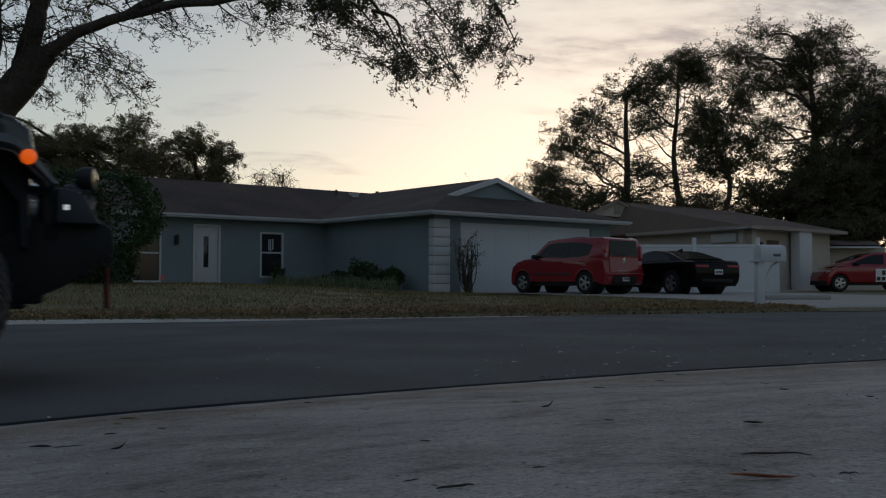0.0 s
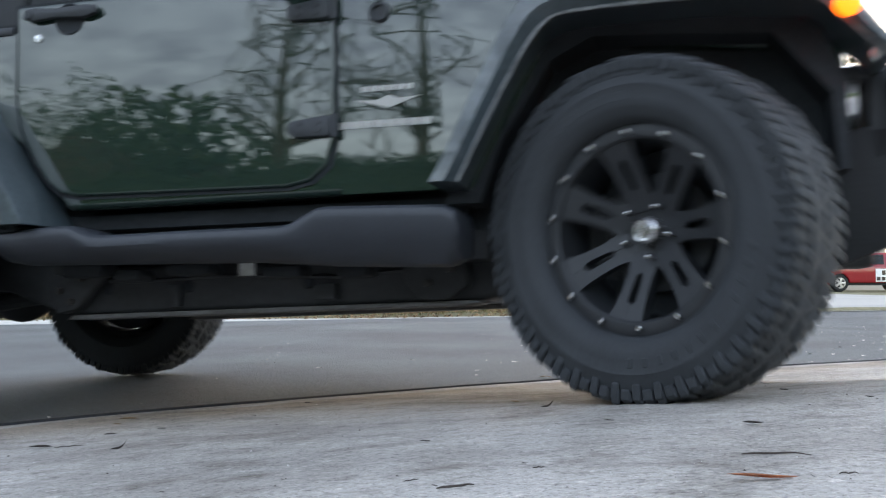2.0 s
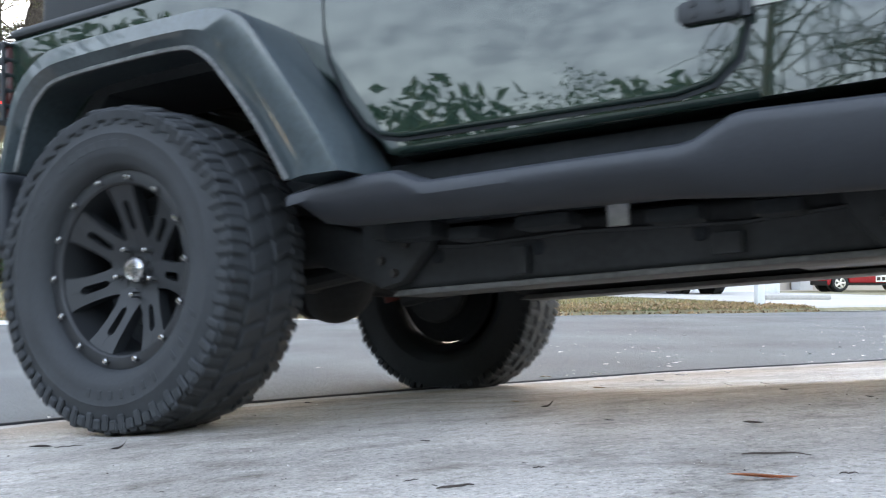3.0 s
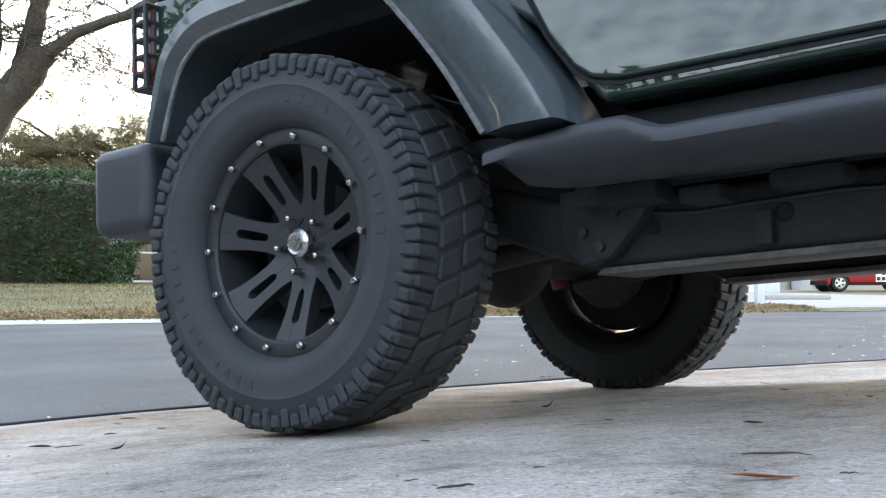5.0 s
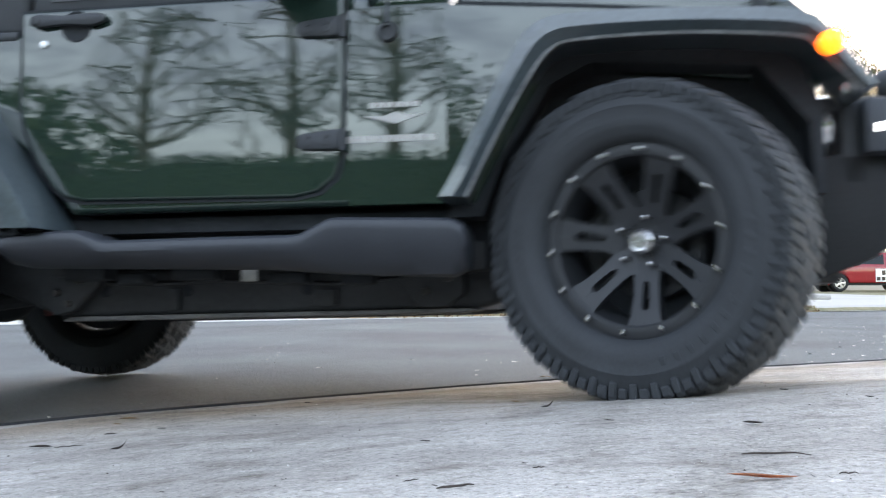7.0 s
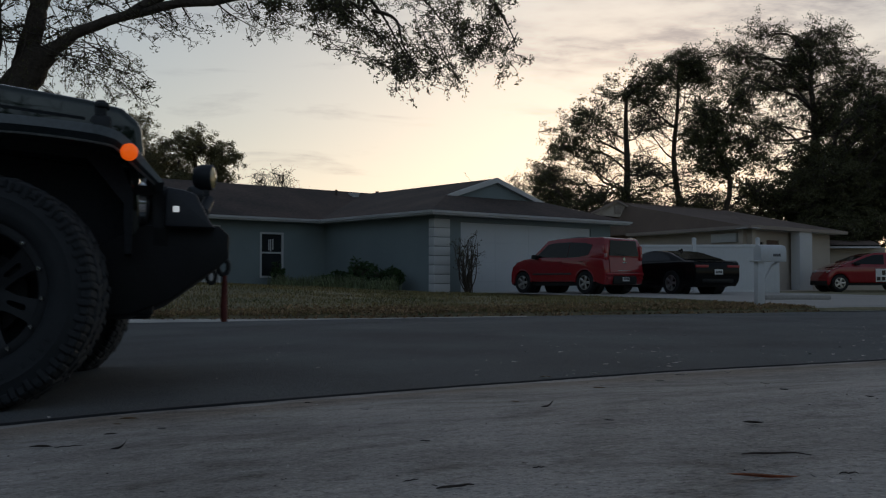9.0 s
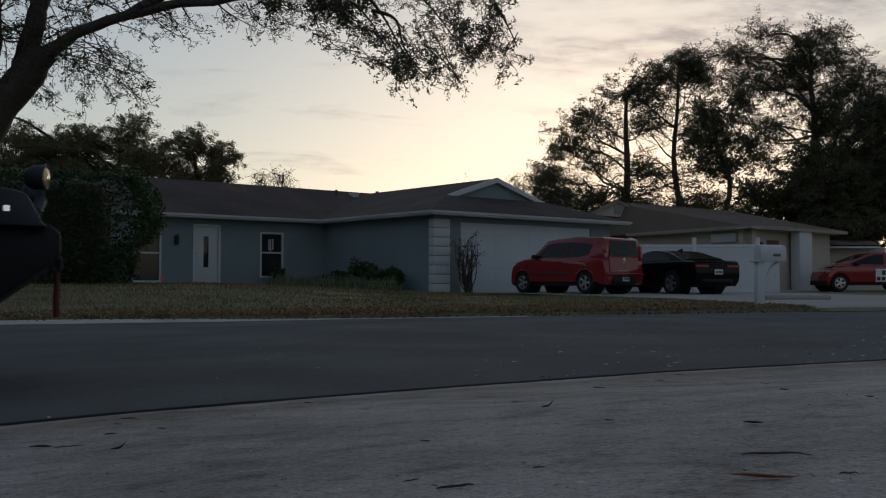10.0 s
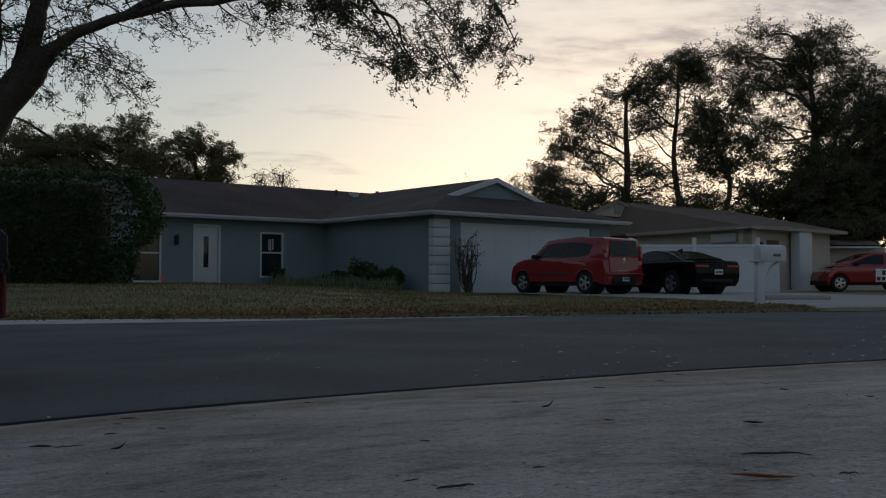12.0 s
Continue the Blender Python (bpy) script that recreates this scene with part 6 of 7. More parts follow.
def lawn_cover():
    """Turf blades and fallen leaves, thick near the street."""
    rng = random.Random(21)
    verts, faces = [], []
    made = 0
    while made < 60000:
        x = rng.uniform(-16, 12)
        d = 0.06 + 17 * rng.random() ** 1.7
        y = line_at(ROAD_FAR, x) + d
        if abs(x / y) > 0.52 or on_drive(x, y):
            continue
        made += 1
        z = lawn_z(x, y) + (0.03 if d < 12 else 0) + noise.noise((x * 0.9, y * 0.9, 0)) * 0.02 - 0.012
        h = rng.uniform(0.03, 0.075) * (1 + 0.5 * noise.noise((x * 0.6, y * 0.6, 5)))
        a = rng.uniform(0, 6.28)
        s = Vector((math.cos(a), math.sin(a), 0)) * (0.004 + 0.0006 * d)
        l = Vector((rng.gauss(0, 0.4), rng.gauss(0, 0.4), 1)) * h
        p = Vector((x, y, z))
        k = len(verts)
        verts += [p - s, p + s, p + l]
        faces.append((k, k + 1, k + 2))
    tagged(from_arrays("grass", verts, faces, "grass"), "short dry patchy winter grass", "grass", kind="stuff")
    verts, faces = [], []
    for _ in range(12500):
        x = rng.uniform(-9, 8)
        d = abs(rng.gauss(0, 1.1 + 0.10 * max(0, x + 4))) + 0.0
        y = line_at(ROAD_FAR, x) + d - 0.12
        if rng.random() > 0.62 + 0.38 * smooth01((x + 6) / 6) or on_drive(x, y):
            continue
        z = (lawn_z(x, y) + 0.035 if d > 0.14 else road_z(x, y) + 0.008) + rng.uniform(0, 0.03)
        leaf_at(Vector((x, y, z)), 0.035, rng, verts, faces)
    tagged(from_arrays("fallen_leaves", verts, faces, "leaf_litter"), "dry fallen leaves along the verge", "leaves", kind="stuff")
    verts, faces = [], []
    for _ in range(420):
        x = rng.uniform(-3.0, 6.5)
        if rng.random() > 0.18 + 0.82 * smooth01((x + 0.8) / 2.2):
            continue
        a, b = line_at(ROAD_NEAR, x), line_at(ROAD_FAR, x)
        y = a + (b - a) * min(0.97, abs(rng.gauss(0.05, 0.22)))
        k = len(verts)
        s = 0.004 + 0.010 * rng.random() ** 1.6
        z = road_z(x, y) + 0.004
        for j in range(5):
            t = 6.28 * j / 5 + rng.uniform(-0.4, 0.4)
            verts.append((x + s * 1.6 * math.cos(t), y + s * math.sin(t), z + rng.uniform(0, 0.006)))
        faces.append(tuple(range(k, k + 5)))
    tagged(from_arrays("road_crumbs", verts, faces, "litter_pale"), "pale dry leaf bits scattered on the asphalt", "debris", kind="stuff")


DRIVE_L = [(0.9, 31.0), (3.2, 26.8), (5.5, 22.6), (6.35, 18.0), (6.2, 16.0)]
DRIVE_R = [(8.0, 36.8), (11.5, 30.5), (13.0, 25.5), (13.6, 21.5), (14.2, 19.4)]


def on_drive(x, y):
    return y > 15 and line_at([(p[1], p[0]) for p in DRIVE_L[::-1]], y) < x < 40


def far_drive():
    rows = []
    for i in range(49):
        u = i / 48 * (len(DRIVE_L) - 1)
        k = min(len(DRIVE_L) - 2, int(u))
        a = Vector(DRIVE_L[k]).lerp(Vector(DRIVE_L[k + 1]), u - k)
        b = Vector(DRIVE_R[k]).lerp(Vector(DRIVE_R[k + 1]), u - k)
        row = []
        for j in range(17):
            p = a.lerp(b, j / 16)
            row.append((p.x, p.y, (lawn_z(p.x, p.y) + 0.055) if p.y > line_at(ROAD_FAR, p.x) + 0.3 else road_z(p.x, p.y) + 0.012))
        rows.append(row[::-1])
    tagged(strip("driveway", "concrete_far", rows), "pale concrete driveway leading to the garage", "driveway", kind="structure")
    rows = []
    for d, z in ((-0.42, -0.006), (-0.40, 0.008), (-0.05, 0.040), (-0.01, 0.036), (0.0, -0.03)):
        row = []
        for x in [-30 + i * 0.4 for i in range(79)]:
            y = line_at(ROAD_FAR, x)
            row.append((x, y + d + 0.04 + 0.015 * noise.noise((x * 2.3, 0, 7)), road_z(x, y) + z * (1 - 0.85 * smooth01((x + 4.5) / 3.6))))
        rows.append(row)
    tagged(strip("kerb", "kerb_concrete", rows), "thin pale concrete edge strip along the asphalt", "kerb", kind="structure")
    # asphalt lip against the near slab
    rows = []
    xs = [-3 + i * 0.04 for i in range(226)]
    for d, z in ((-0.022, -0.03), (-0.018, 0.006), (0.015, 0.006), (0.03, -0.014)):
        rows.append([(x, line_at(ROAD_NEAR, x) + d + 0.014 * noise.noise((x * 4, 1, 0)) + 0.008 * noise.noise((x * 17, 2, 0)), apron_z(x, line_at(ROAD_NEAR, x)) + z) for x in xs])
    tagged(strip("asphalt_edge", "asphalt_dark", rows), "ragged dark asphalt edge against the concrete", "road edge", kind="structure")


far_drive()
lawn_cover()


# ---- parked cars; x forward from the rear axle ----
def car_wheel(parent, x, y, r, w, rim):
    s = 1 if y > 0 else -1
    m = pose(x, y, r, 0, 0, 180 if s > 0 else 0)
    ty = part("wheel", lathe([(r * 0.62, -w * 0.42), (r * 0.7, -w * 0.5), (r * 0.93, -w * 0.5), (r, -w * 0.38), (r, w * 0.38), (r * 0.93, w * 0.5), (r * 0.62, w * 0.5)], 36), "bumper_black", parent, at=m)
    rb = lathe([(r * 0.64, -w * 0.44), (r * 0.58, -w * 0.44), (r * 0.55, -w * 0.1), (r * 0.55, w * 0.4)], 30)
    for k in range(5):
        poly = [(0.02, -0.03), (r * 0.6, -0.045), (r * 0.6, 0.045), (0.02, 0.03)]
        join(rb, prism(poly, -w * 0.42, -w * 0.28, "y", 0.006), Matrix.Rotation(2 * math.pi * k / 5, 4, "Y"))
    lathe([(0, -w * 0.45), (0.05, -w * 0.44), (0.06, -w * 0.3)], 16, rb)
    part("rim", rb, rim, ty, "five spoke alloy rim")
    return ty


def tapered(poly, half, belt, top, narrow, bev=0.035, inset=0.0):
    """A cabin: a side outline drawn out across the car, narrowing above the belt."""
    bm = prism(poly, -half, half, "y", 0)
    for v in bm.verts:
        t = max(0.0, min(1.0, (v.co.z - belt) / (top - belt)))
        v.co.y *= 1 - narrow * t
    bevel(bm, bev, 3)
    return bm


def side_pane(poly, half, belt, top, narrow, s):
    b = bmesh.new()
    vs, ws = [], []
    for x, z in poly:
        t = (z - belt) / (top - belt)
        y = half * (1 - narrow * t)
        vs.append(b.verts.new((x, s * (y + 0.006), z)))
        ws.append(b.verts.new((x, s * (y - 0.02), z)))
    b.faces.new(vs)
    b.faces.new(ws[::-1])
    for i in range(len(vs)):
        b.faces.new((vs[i - 1], vs[i], ws[i], ws[i - 1]))
    bmesh.ops.recalc_face_normals(b, faces=b.faces)
    return b


def arch(cx, r, x0, x1, z):
    """Points of a wheel arch from front to back along the sill."""
    out = []
    for i in range(9):
        a = math.pi * i / 8
        out.append((cx + r * math.cos(a), z + max(0.0, r * math.sin(a) + 0.06)))
    return out


def parked_car(name, at, label, paint, half, lower, cabin, panes, belt, top, narrow, wb, r, rim, rear_win, wind, track, extras=None, pillar=0.1):
    c = thing(name, at, label, "car")
    body = prism(lower, -half, half, "y", 0)
    for v in body.verts:
        e = max(0.0, v.co.x - (wb + 0.25)) / 0.7
        q = max(0.0, -0.25 - v.co.x) / 0.6
        v.co.y *= 1 - 0.30 * min(1, e) ** 2 - 0.08 * min(1, q) ** 2 - 0.03 * max(0, (0.45 - v.co.z) / 0.3)
    bevel(body, 0.05, 4)
    part("body", body, paint, c)
    part("cabin", tapered(cabin, half - 0.04, belt, top, narrow), paint, c)
    for s in (-1, 1):
        for p in panes:
            part("side_window", side_pane(p, half - 0.04, belt, top, narrow, s), "car_glass", c, "dark tinted side window", smooth=False)
        mb = box(wb - 0.72, wb - 0.52, *y_pair(s, half - 0.02, half + 0.14), belt + 0.02, belt + 0.15, 0.03)
        part("mirror", mb, "bumper_black", c)
        for x in (0, wb):
            car_wheel(c, x, s * track, r, 0.22, rim)
            part("wheel_well", lathe([(0, -0.1), (r + 0.05, -0.1), (r + 0.05, 0.1), (0, 0.1)], 24, None, pose(x, s * (half - 0.36), r)), "bumper_black", c)
    for nm, p, lab in (("rear_window", rear_win, "dark rear window"), ("windscreen", wind, "raked windscreen")):
        (xa, za), (xb, zb) = p
        b = bmesh.new()
        edge = pillar if nm == "rear_window" else 0.1
        ya = (half - 0.04) * (1 - narrow * (za - belt) / (top - belt)) - edge
        yb = (half - 0.04) * (1 - narrow * (zb - belt) / (top - belt)) - edge
        nx = Vector((zb - za, 0, xa - xb)).normalized()
        if (nx.x > 0) != (nm == "windscreen"):
            nx = -nx
        o = nx * 0.02
        f = [Vector((xa, -ya, za)) + o, Vector((xa, ya, za)) + o, Vector((xb, yb, zb)) + o, Vector((xb, -yb, zb)) + o]
        g = [p - nx * 0.02 for p in f]
        a1, a2 = [b.verts.new(p) for p in f], [b.verts.new(p) for p in g]
        b.faces.new(a1)
        b.faces.new(a2[::-1])
        for i in range(4):
            b.faces.new((a1[i - 1], a1[i], a2[i], a2[i - 1]))
        bmesh.ops.recalc_face_normals(b, faces=b.faces)
        part(nm, b, "car_glass", c, lab, smooth=False)
    part("underside", box(-0.5, wb + 0.5, -half + 0.1, half - 0.1, 0.23, 0.4), "bumper_black", c, smooth=False)
    if extras:
        extras(c)
    return c


def plate(c, x, z, w=0.31, h=0.15):
    p = part("number_plate", box(x - 0.012, x, -w / 2, w / 2, z, z + h, 0.004), "plate_white", c, "white number plate")
    for i in range(6):
        part("plate_bar", box(x - 0.015, x - 0.011, -0.12 + i * 0.042, -0.12 + i * 0.042 + 0.028, z + 0.04, z + 0.11), "black_plastic", p, smooth=False)


def ground_pose(x, y, turn, lift=0.06):
    return pose(x, y, ground_z(x, y) + lift, 0, 0, turn)


def small_suv():
    lower = [(-0.68, 0.25), (-0.75, 0.45), (-0.73, 0.72), (-0.69, 1.02), (2.10, 1.07), (2.5, 1.02), (2.82, 0.94), (3.03, 0.80), (3.13, 0.60), (3.15, 0.35), (3.08, 0.22)] + arch(2.55, 0.36, 0, 0, 0.28) + arch(0, 0.36, 0, 0, 0.28)
    cabin = [(-0.71, 0.98), (-0.69, 1.38), (-0.64, 1.56), (-0.54, 1.61), (0.4, 1.625), (1.2, 1.61), (1.62, 1.57), (2.22, 1.03)]
    panes = [[(-0.10, 1.12), (-0.22, 1.40), (0.02, 1.46), (0.66, 1.50), (0.70, 1.05), (0.25, 1.06)], [(0.715, 1.05), (0.675, 1.50), (1.30, 1.49), (1.55, 1.45), (2.02, 1.08)]]

    def more(c):
        for s in (-1, 1):
            part("tail_light", box(-0.735, -0.60, *y_pair(s, 0.68, 0.80), 0.95, 1.38, 0.03), "red_lens", c, "tall red tail light")
            part("tail_lens", box(-0.740, -0.63, *y_pair(s, 0.72, 0.803), 1.03, 1.15, 0.02), "pink_lens", c, "clear pinkish tail lamp lens")
            part("headlight", box(2.85, 3.04, *y_pair(s, 0.5, 0.70), 0.70, 0.85, 0.05), "silver", c)
            part("roof_rail", tube([(-0.3, s * 0.64, 1.60), (0.4, s * 0.645, 1.64), (1.3, s * 0.63, 1.60)], 0.016, 8), "black_plastic", c)
            part("side_moulding", box(0.5, 2.1, *y_pair(s, 0.86, 0.90), 0.55, 0.60, 0.01), "black_plastic", c)
        part("tailgate", prism([(-0.762, 0.62), (-0.712, 1.04), (-0.69, 1.04), (-0.735, 0.62)], -0.62, 0.62, "y", 0.0), "car_red", c, smooth=False)
        part("bumper_insert", box(-0.785, -0.70, -0.50, 0.50, 0.27, 0.51, 0.04), "bumper_black", c, "black rear bumper insert")
        part("bumper_lip", box(-0.80, -0.68, -0.80, 0.80, 0.52, 0.61, 0.03), "car_red", c)
        part("handle_recess", box(-0.752, -0.725, -0.07, 0.07, 0.87, 0.91, 0.008), "chrome", c, "small bright tailgate handle")
        part("emblem", lathe([(0, -0.01), (0.05, -0.008), (0.055, 0.0)], 16, None, pose(-0.725, 0, 0.99, 0, 0, -90)), "chrome", c)
        part("wiper", tube([(-0.742, -0.02, 1.10), (-0.738, 0.2, 1.13), (-0.735, 0.36, 1.15)], 0.010, 6), "black_plastic", c)
        for s in (-1, 1):
            for x in (0, 2.55):
                part("arch_trim", tube([(p[0], s * 0.872, p[1]) for p in arch(x, 0.375, 0, 0, 0.28)], 0.02, 6), "car_red", c)
            part("door_handle", box(0.06, 0.22, *y_pair(s, 0.87, 0.90), 0.93, 0.96, 0.01), "car_red", c)
            part("door_handle", box(0.92, 1.08, *y_pair(s, 0.87, 0.90), 0.92, 0.95, 0.01), "car_red", c)
            part("reflector", box(-0.79, -0.70, *y_pair(s, 0.64, 0.76), 0.42, 0.47, 0.01), "red_lens", c)
        part("chrome_strip", box(-0.768, -0.735, -0.30, 0.30, 0.655, 0.67, 0.004), "chrome", c)
        plate(c, -0.787, 0.36, 0.28, 0.12)

    return parked_car("small_suv", ground_pose(4.72, 28.35, 129), "small boxy red car parked on the driveway", "car_red", 0.88, lower, cabin, panes, 1.0, 1.6, 0.15, 2.55, 0.325, "silver", ((-0.712, 1.08), (-0.668, 1.52)), ((2.12, 1.10), (1.67, 1.52)), 0.78, more, 0.19)


def coupe():
    lower = [(-0.86, 0.25), (-0.97, 0.40), (-1.0, 0.57), (-0.99, 0.80), (-0.95, 0.97), (-0.4, 1.0), (2.0, 0.96), (2.9, 0.90), (3.5, 0.78), (3.72, 0.6), (3.74, 0.35), (3.6, 0.2)] + arch(2.81, 0.39, 0, 0, 0.28) + arch(0, 0.39, 0, 0, 0.28)
    cabin = [(-0.62, 0.96), (-0.2, 1.10), (0.35, 1.27), (0.8, 1.335), (1.15, 1.34), (1.45, 1.29), (2.25, 0.94)]
    panes = [[(0.05, 1.02), (0.35, 1.19), (0.75, 1.27), (1.2, 1.28), (1.42, 1.23), (1.95, 1.0)]]

    def more(c):
        part("spoiler", box(-0.95, -0.80, -0.78, 0.78, 0.985, 1.005, 0.008), "bumper_black", c)
        for s in (-1, 1):
            part("tail_light", box(-1.004, -0.86, *y_pair(s, 0.36, 0.84), 0.80, 0.88, 0.02), "red_lens", c, "narrow red tail light")
            part("headlight", box(3.45, 3.66, *y_pair(s, 0.5, 0.82), 0.62, 0.72, 0.03), "silver", c)
        part("fin_antenna", prism([(0.5, 1.31), (0.75, 1.33), (0.52, 1.40)], -0.015, 0.015), "car_black", c)
        part("rear_insert", box(-1.004, -0.9, -0.6, 0.6, 0.37, 0.48, 0.03), "bumper_black", c)
        plate(c, -1.012, 0.60)

    return parked_car("coupe", ground_pose(7.50, 29.03, 118, 0.02), "low glossy black sports coupe parked on the driveway", "car_black", 0.93, lower, cabin, panes, 0.95, 1.34, 0.28, 2.81, 0.36, "silver", ((-0.42, 1.04), (0.5, 1.29)), ((2.1, 1.0), (1.5, 1.27)), 0.82, more)


def hatchback():
    lower = [(-0.85, 0.34), (-0.90, 0.6), (-0.84, 1.0), (2.4, 0.98), (2.85, 0.90), (3.08, 0.76), (3.18, 0.55), (3.18, 0.3), (3.12, 0.2)] + arch(2.7, 0.35, 0, 0, 0.26) + arch(0, 0.35, 0, 0, 0.26)
    cabin = [(-0.8, 0.97), (-0.55, 1.25), (0.0, 1.42), (0.8, 1.49), (1.3, 1.47), (1.65, 1.38), (2.75, 0.95)]
    panes = [[(0.05, 1.03), (0.1, 1.33), (0.85, 1.41), (0.92, 1.03)], [(1.0, 1.03), (0.95, 1.41), (1.35, 1.39), (1.62, 1.31), (2.3, 1.04)]]

    def more(c):
        for s in (-1, 1):
            part("headlight", box(2.9, 3.10, *y_pair(s, 0.5, 0.74), 0.64, 0.80, 0.04), "silver", c)
            part("tail_light", box(-0.92, -0.75, *y_pair(s, 0.55, 0.8), 0.7, 1.0, 0.03), "tail_red", c)
            pl = part("door_sign", box(0.75, 1.35, *y_pair(s, 0.86, 0.892), 0.36, 0.86, 0.004), "plate_white", c, "white magnetic sign with dark marks")
            part("sign_mark", box(0.98, 1.12, *y_pair(s, 0.89, 0.896), 0.62, 0.80), "window_dark", pl, smooth=False)
            for i in range(3):
                part("sign_mark", box(0.80 + i * 0.19, 0.94 + i * 0.19, *y_pair(s, 0.89, 0.896), 0.42, 0.55), "window_dark", pl, smooth=False)

    return parked_car("hatchback", ground_pose(17.75, 37.8, 181, 0.02), "red sloping hatchback with a white door sign", "car_red", 0.875, lower, cabin, panes, 0.97, 1.48, 0.24, 2.7, 0.32, "silver", ((-0.5, 1.2), (0.0, 1.38)), ((2.5, 1.02), (1.72, 1.34)), 0.76, more)


small_suv()
coupe()
hatchback()


# ---- mailbox, fence, small things ----
def mailbox():
    t = thing("mailbox", pose(5.83, 17.9, ground_z(5.83, 17.9), 0, 0, 14), "white kerbside mailbox on a thick white post", "mailbox")
    part("post", box(-0.085, 0.06, -0.07, 0.07, -0.2, 0.86, 0.012), "vinyl", t, "thick white post")
    prof = [(-0.13, 0.86), (0.13, 0.86), (0.13, 1.04)] + [(0.13 * math.cos(a), 1.04 + 0.11 * math.sin(a)) for a in [i * math.pi / 8 for i in range(1, 8)]] + [(-0.13, 1.04)]
    bx = part("box", prism(prof, -0.05, 0.46, "x", 0.008), "vinyl", t, "white round-topped letter box")
    part("box_floor", box(-0.14, 0.48, -0.12, 0.12, 0.835, 0.862, 0.006), "vinyl", t)
    part("box_door", prism([(p[0] * 0.97, 0.95 + (p[1] - 0.95) * 0.96) for p in prof], 0.46, 0.475, "x", 0.004), "vinyl", bx)
    part("latch", box(0.474, 0.49, -0.03, 0.03, 1.08, 1.11, 0.004), "window_dark", bx)
    for i in range(4):
        part("number_bar", box(0.20 + i * 0.04, 0.225 + i * 0.04, -0.136, -0.129, 0.93, 0.98), "rocker_plastic", bx, smooth=False)
    part("brace", tube([(0.10, 0, 0.5), (0.17, 0, 0.62), (0.24, 0, 0.76), (0.38, 0, 0.84)], 0.022, 8), "vinyl", t, "curved white brace")


def fence():
    t = thing("fence", pose(6.4, 33.4, -0.08, 0, 0, -3), "white vinyl privacy fence with capped posts", "fence")
    for i, x in enumerate((0.05, 2.2, 4.35)):
        p = part("post", box(x - 0.065, x + 0.065, -0.065, 0.065, -0.2, 1.86, 0.01), "vinyl", t)
        part("post_cap", lathe([(0, 0.10), (0.05, 0.09), (0.085, 0.03), (0.085, 0.0), (0, 0)], 16, None, pose(x, 0, 1.86, 90, 0, 0)), "vinyl", p)
    for a, b in ((0.12, 2.13), (2.27, 4.28)):
        n = 12
        for k in range(n):
            x0 = a + (b - a) * k / n
            part("board", box(x0 + 0.0008, x0 + (b - a) / n - 0.0008, -0.02, 0.02, 0.06, 1.66, 0.002, None, 1), "vinyl", t)
        for z in (0.10, 1.66):
            part("rail", box(a, b, -0.035, 0.035, z - 0.06, z + 0.05, 0.008), "vinyl", t)
    n = 5
    for k in range(n):
        x0 = 4.42 + 0.13 * k
        part("board", box(x0, x0 + 0.126, -0.02, 0.02, 0.06, 1.58, 0.004, None, 1), "vinyl", t)


mailbox()
fence()


def small_marks():
    f = thing("survey_flag", pose(-9.0, 31.0, lawn_z(-9.0, 31.0)), "small pink marker flag on a wire", "flag")
    part("wire", tube([(0, 0, -0.1), (0, 0, 0.3)], 0.006, 6), "bare_steel", f)
    part("flag", prism([(0.0, 0.08), (0.10, 0.12), (0.14, 0.27), (0.02, 0.28)], -0.006, 0.006), "pink", f, smooth=False)
    k = thing("parking_kerb", pose(8.0, 22.0, ground_z(8.0, 22.0) + 0.05, 0, 0, 4), "long pale concrete parking kerb", "kerb")
    part("block", box(-0.75, 0.75, -0.1, 0.1, 0.0, 0.11, 0.025), "concrete_far", k)


small_marks()


def wall_lamp():
    p = HOUSE @ Vector((-5.35, 6.88, 1.75))
    t = thing("wall_lamp", Matrix.Translation(p) @ pose(0, 0, 0, 0, 0, HOUSE_TURN), "small dark lantern on the house wall", "lamp")
    part("bracket", box(-0.05, 0.05, -0.02, 0.02, -0.15, 0.15, 0.008), "black_plastic", t)
    part("lantern", lathe([(0, -0.17), (0.05, -0.15), (0.07, 0.1), (0.03, 0.16), (0, 0.19)], 8, None, pose(0, -0.12, 0, 90, 0, 0)), "black_plastic", t)


wall_lamp()


# ---- litter on the near slab ----
def slab_point(x, y):
    return Vector((x, y, apron_z(x, y)))


def slab_twig(x, y, ln, turn, r, label, m="twig", curl=0.002):
    rng = random.Random(int(x * 977 + y * 131))
    pts = []
    for i in range(7):
        u = i / 6 - 0.5
        p = slab_point(x + u * ln * math.cos(radians(turn)), y + u * ln * math.sin(radians(turn)))
        pts.append(p + Vector((rng.gauss(0, 0.012) * ln, rng.gauss(0, 0.05) * ln, r + curl * rng.random() * (1 if 0 < i < 6 else 0.3))))
    ob = part("twig", tube(pts, [r * 0.5, r, r * 1.1, r, r, r * 0.8, r * 0.4], 7), m)
    return tagged(ob, label, "twig", "litter on the driveway")


